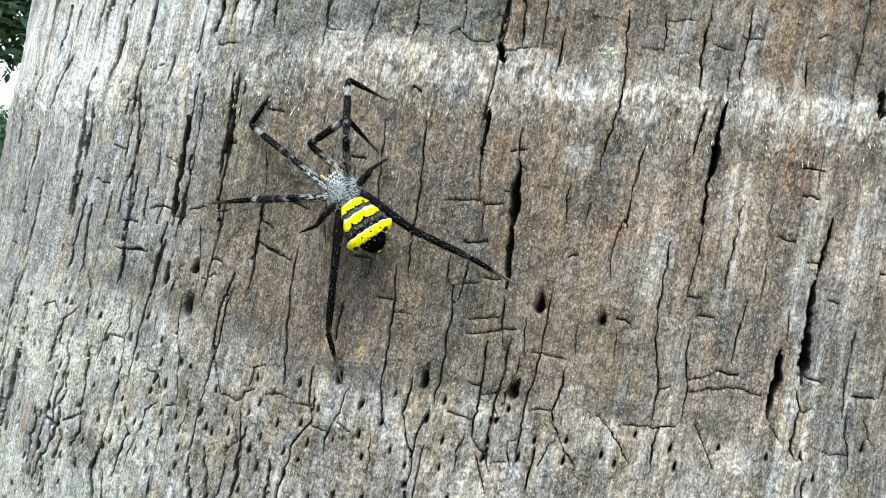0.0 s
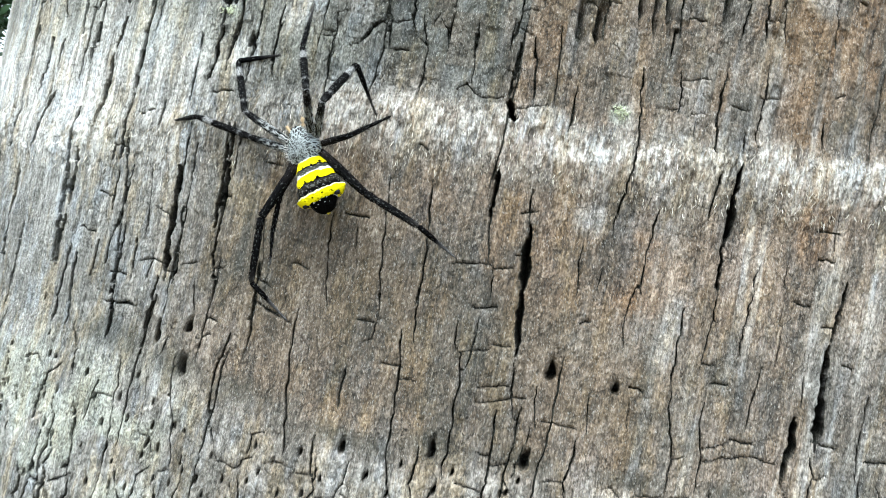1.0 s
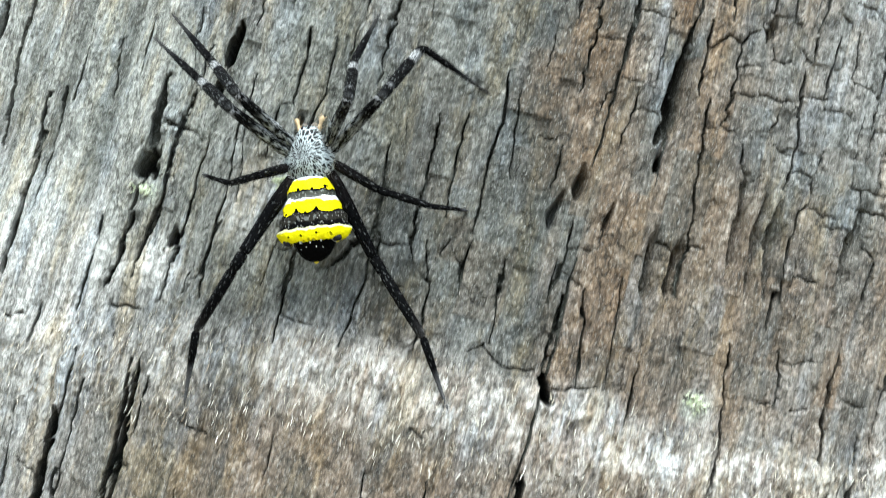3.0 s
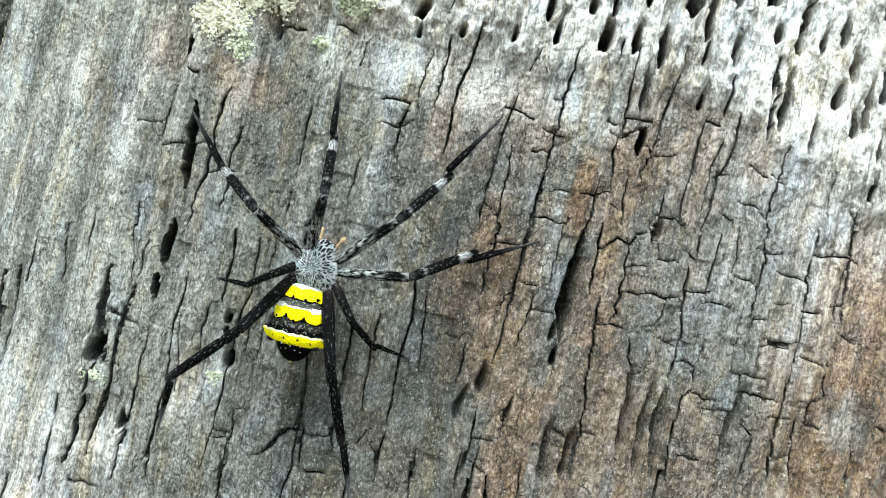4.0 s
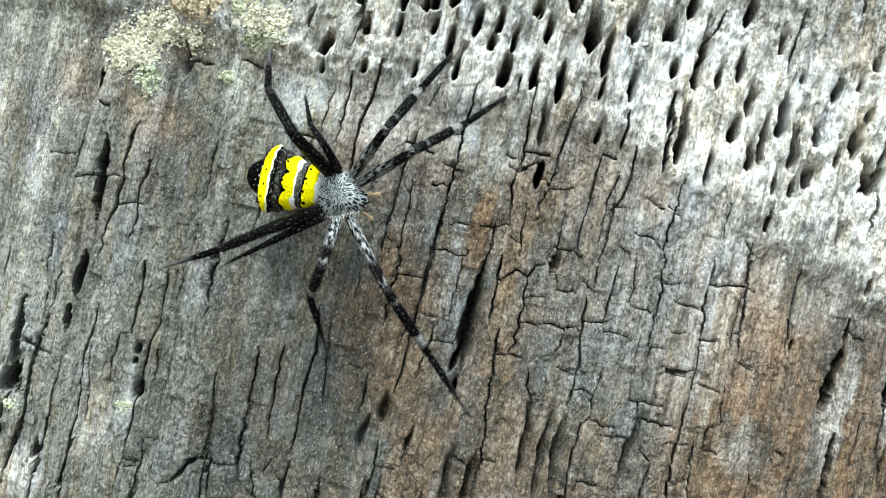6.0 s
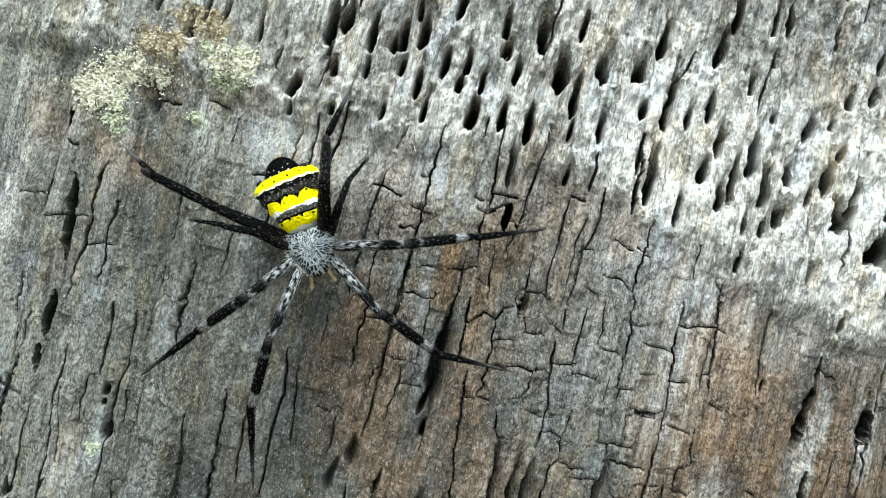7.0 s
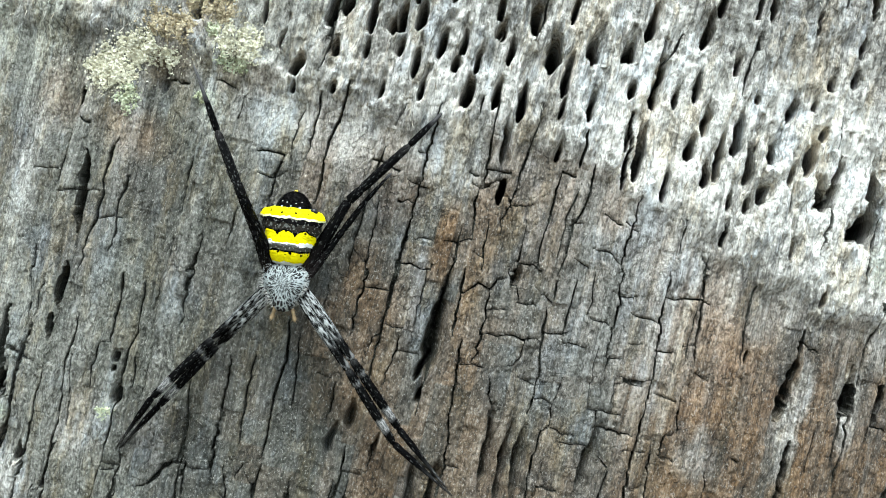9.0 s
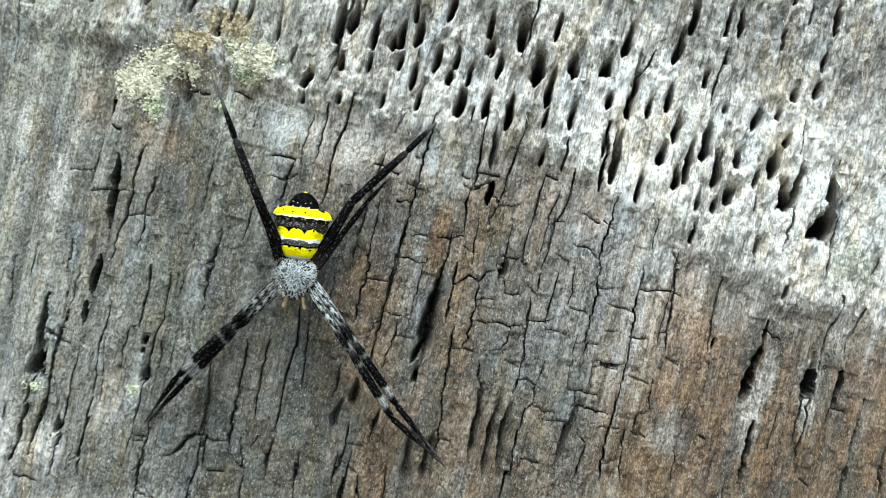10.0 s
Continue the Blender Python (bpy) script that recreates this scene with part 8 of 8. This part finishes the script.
    walk(tibia, [
        (0, pose(-0, 0.0064, -0, -26.6, 41, 141.3)), (0.5, pose(0, 0.0064, 0, -16.8, 8.3, 172.3)),
        (1, pose(-0, 0.0064, -0, -71.4, 19.2, 63.6)), (1.5, pose(0, 0.0064, 0, -26.5, 2.6, 9.3)),
        (2, pose(0, 0.0064, 0, -103, -1, -2.2)), (2.5, pose(0, 0.0064, 0, -20.6, -0.2, -1.2)),
        (3, pose(0, 0.0064, 0, -23, 2.1, 15.2)), (3.2, pose(0, 0.0064, 0, -118.9, -22.2, -32.4)),
        (4.3, pose(0, 0.0064, 0, -61.6, -2.4, -5)), (4.5, pose(-0, 0.0064, 0, -54, -3.2, -7.4)),
        (5, pose(0, 0.0064, 0, -11.3, -0.2, 11.9)), (5.5, pose(0, 0.0064, 0, -56.7, -3.7, -6.4)),
        (6, pose(0, 0.0064, 0, -81.7, -14.2, -11.6)), (6.2, pose(-0, 0.0064, 0, -60.4, -2, -2.2)),
        (7.3, pose(0, 0.0064, 0, -95.4, 23.6, 13.7)), (7.5, pose(0, 0.0064, -0, -76.8, 20.1, 17.4)),
        (8, pose(0, 0.0064, -0, -79.4, 20.5, 19.2)), (9, pose(0, 0.0064, 0, -69.3, 16.2, 19.8)),
        (10, pose(0, 0.0064, 0, -69.3, 16.2, 19.8)),
    ])
    walk(foot, [
        (0, pose(-0.00195, 0.0012, -0.002, -93.4, 33, 27.8)), (0.5, pose(-0.00052, 0.00077, -0.00169, -86.8, 18.6, 18.1)),
        (1, pose(-0.0025, 0.00558, -0.00528, -35.8, 8, 21.1)), (1.5, pose(-0.00097, 0.01159, -0.00263, -87.1, 13.3, 57.7)),
        (2, pose(0.00005, 0.00507, -0.00575, -37.3, 4.3, 9.9)), (2.5, pose(0.00012, 0.01192, -0.00208, -70.5, -1.2, -6.8)),
        (3, pose(-0.00151, 0.01162, -0.0023, -58, 4.5, 34.6)), (3.2, pose(0.00012, 0.00295, -0.00478, -58.6, 20.5, 29.4)),
        (4.3, pose(0.00046, 0.00918, -0.00518, -65.2, 8.1, 17.6)), (4.5, pose(0.00071, 0.0098, -0.00477, -55, 6, 14.1)),
        (5, pose(-0.00118, 0.01206, -0.00115, -27.6, -0.4, 24.3)), (5.5, pose(0.00067, 0.00959, -0.00492, -41.7, 3.3, 5.6)),
        (6, pose(0.00158, 0.00694, -0.00566, -62.7, -11.2, -9.1)), (6.2, pose(0.00029, 0.00931, -0.00513, -57, 12, 13)),
        (7.3, pose(-0.00215, 0.0053, -0.00538, -75.3, 24.3, 14.2)), (7.5, pose(-0.00228, 0.0071, -0.0054, -58.3, 16.8, 14.3)),
        (8, pose(-0.00227, 0.00675, -0.00543, -61.3, 16.7, 15.4)), (9, pose(-0.00215, 0.00784, -0.0053, -48.6, 20.7, 26.3)),
        (10, pose(-0.00215, 0.00784, -0.0053, -48.6, 20.7, 26.3)),
    ])
    leg, tibia, foot = legs["right4"]
    walk(leg, [
        (0, pose(0.0019, 0.001, -0.0008, -6.9, 0, -163.7)), (0.5, pose(0.0019, 0.001, -0.0008, -4.5, 0, -154.3)),
        (1, pose(0.0019, 0.001, -0.0008, 1.5, -0, -156.5)), (1.5, pose(0.0019, 0.001, -0.0008, -15.8, -0, -163.4)),
        (2, pose(0.0019, 0.001, -0.0008, -12.6, 0, -161.7)), (2.5, pose(0.0019, 0.001, -0.0008, -7.7, -0, -155.1)),
        (3, pose(0.0019, 0.001, -0.0008, -11.5, 0, -157.7)), (3.2, pose(0.0019, 0.001, -0.0008, -5, 0, -155.8)),
        (4.3, pose(0.0019, 0.001, -0.0008, 29, 0, -140.5)), (4.5, pose(0.0019, 0.001, -0.0008, 26.4, -0, -139.3)),
        (5, pose(0.0019, 0.001, -0.0008, 49.5, -0, -121)), (5.5, pose(0.0019, 0.001, -0.0008, 54.8, -0, -116.9)),
        (6, pose(0.0019, 0.001, -0.0008, 62.6, -0, -124)), (6.2, pose(0.0019, 0.001, -0.0008, 60.2, -0, -121)),
        (7.3, pose(0.0019, 0.001, -0.0008, -17.1, 0, -136.4)), (7.5, pose(0.0019, 0.001, -0.0008, 45.5, -0, -166.3)),
        (8, pose(0.0019, 0.001, -0.0008, 41.4, -0, -161.5)), (9, pose(0.0019, 0.001, -0.0008, 34.7, 0, -163.3)),
        (10, pose(0.0019, 0.001, -0.0008, 34.7, 0, -163.3)),
    ])
    walk(tibia, [
        (0, pose(0, 0.0104, 0, 3.7, -1.2, 10.1)), (0.5, pose(-0, 0.0104, 0, 2.5, -0.8, 10.2)),
        (1, pose(0, 0.0104, 0, 1.5, 0.3, 10.4)), (1.5, pose(0, 0.0104, 0, 14.4, -3.6, 12.9)),
        (2, pose(0, 0.0104, 0, 10, 0.1, -0.3)), (2.5, pose(0, 0.0104, 0, 4.1, -1.6, 12.2)),
        (3, pose(-0, 0.0104, 0, 8.6, -1.2, 6.1)), (3.2, pose(-0, 0.0104, 0, 2.3, -0.1, 1.7)),
        (4.3, pose(0, 0.0104, 0, -56.2, -5.9, -10.8)), (4.5, pose(0, 0.0104, 0, -51.6, -6.7, -13.8)),
        (5, pose(0, 0.0104, -0, -85.2, -33.1, -33.9)), (5.5, pose(0, 0.0104, 0, -90.6, -31.2, -25.3)),
        (6, pose(0, 0.0104, 0, -98.1, -21.5, -11.8)), (6.2, pose(-0, 0.0104, 0, -91.1, -11.2, -6.5)),
        (7.3, pose(0, 0.0104, -0, 29.1, -1, 3.2)), (7.5, pose(0, 0.0104, 0, -60.7, 18, 18.6)),
        (8, pose(0, 0.0104, 0, -59.8, 14.5, 17.1)), (9, pose(0, 0.0104, 0, -53.5, 9.5, 14)),
        (10, pose(0, 0.0104, 0, -53.5, 9.5, 14)),
    ])
    walk(foot, [
        (0, pose(-0.00181, 0.02042, 0.00066, -21.8, -0.5, 4.4)), (0.5, pose(-0.0018, 0.02043, 0.00044, -29.6, -1, 12.6)),
        (1, pose(-0.00184, 0.02043, 0.00026, -48.8, -0.1, -5)), (1.5, pose(-0.00237, 0.01999, 0.00254, -0.8, -0.2, 0.8)),
        (2, pose(0.00005, 0.02044, 0.00178, -5.5, 2.9, -13.1)), (2.5, pose(-0.00217, 0.02034, 0.00073, -15.5, -0.4, 3)),
        (3, pose(-0.0011, 0.02043, 0.00152, -4.1, 1.9, -9.3)), (3.2, pose(-0.00031, 0.02059, 0.00041, -15.5, 0.6, -7.4)),
        (4.3, pose(0.00193, 0.01581, -0.00843, -36.8, -4.4, -8)), (4.5, pose(0.00242, 0.01632, -0.00794, -31.7, -6.6, -13.5)),
        (5, pose(0.00508, 0.00802, -0.00852, -69.4, -28.3, -27.5)), (5.5, pose(0.00472, 0.00804, -0.00873, -70.5, -31.6, -25.8)),
        (6, pose(0.00332, 0.00823, -0.0094, -78.2, -21.4, -11.8)), (6.2, pose(0.00195, 0.00998, -0.01, -75.2, -0.7, -0.4)),
        (7.3, pose(-0.00059, 0.0193, 0.00496, -17.6, 5, -16.5)), (7.5, pose(-0.0042, 0.01425, -0.00846, -64.8, 3.3, 3.3)),
        (8, pose(-0.00362, 0.01465, -0.00853, -46.8, 5.7, 6.5)), (9, pose(-0.00277, 0.01597, -0.00808, -35.8, 5.3, 7.7)),
        (10, pose(-0.00277, 0.01597, -0.00808, -35.8, 5.3, 7.7)),
    ])


motions()
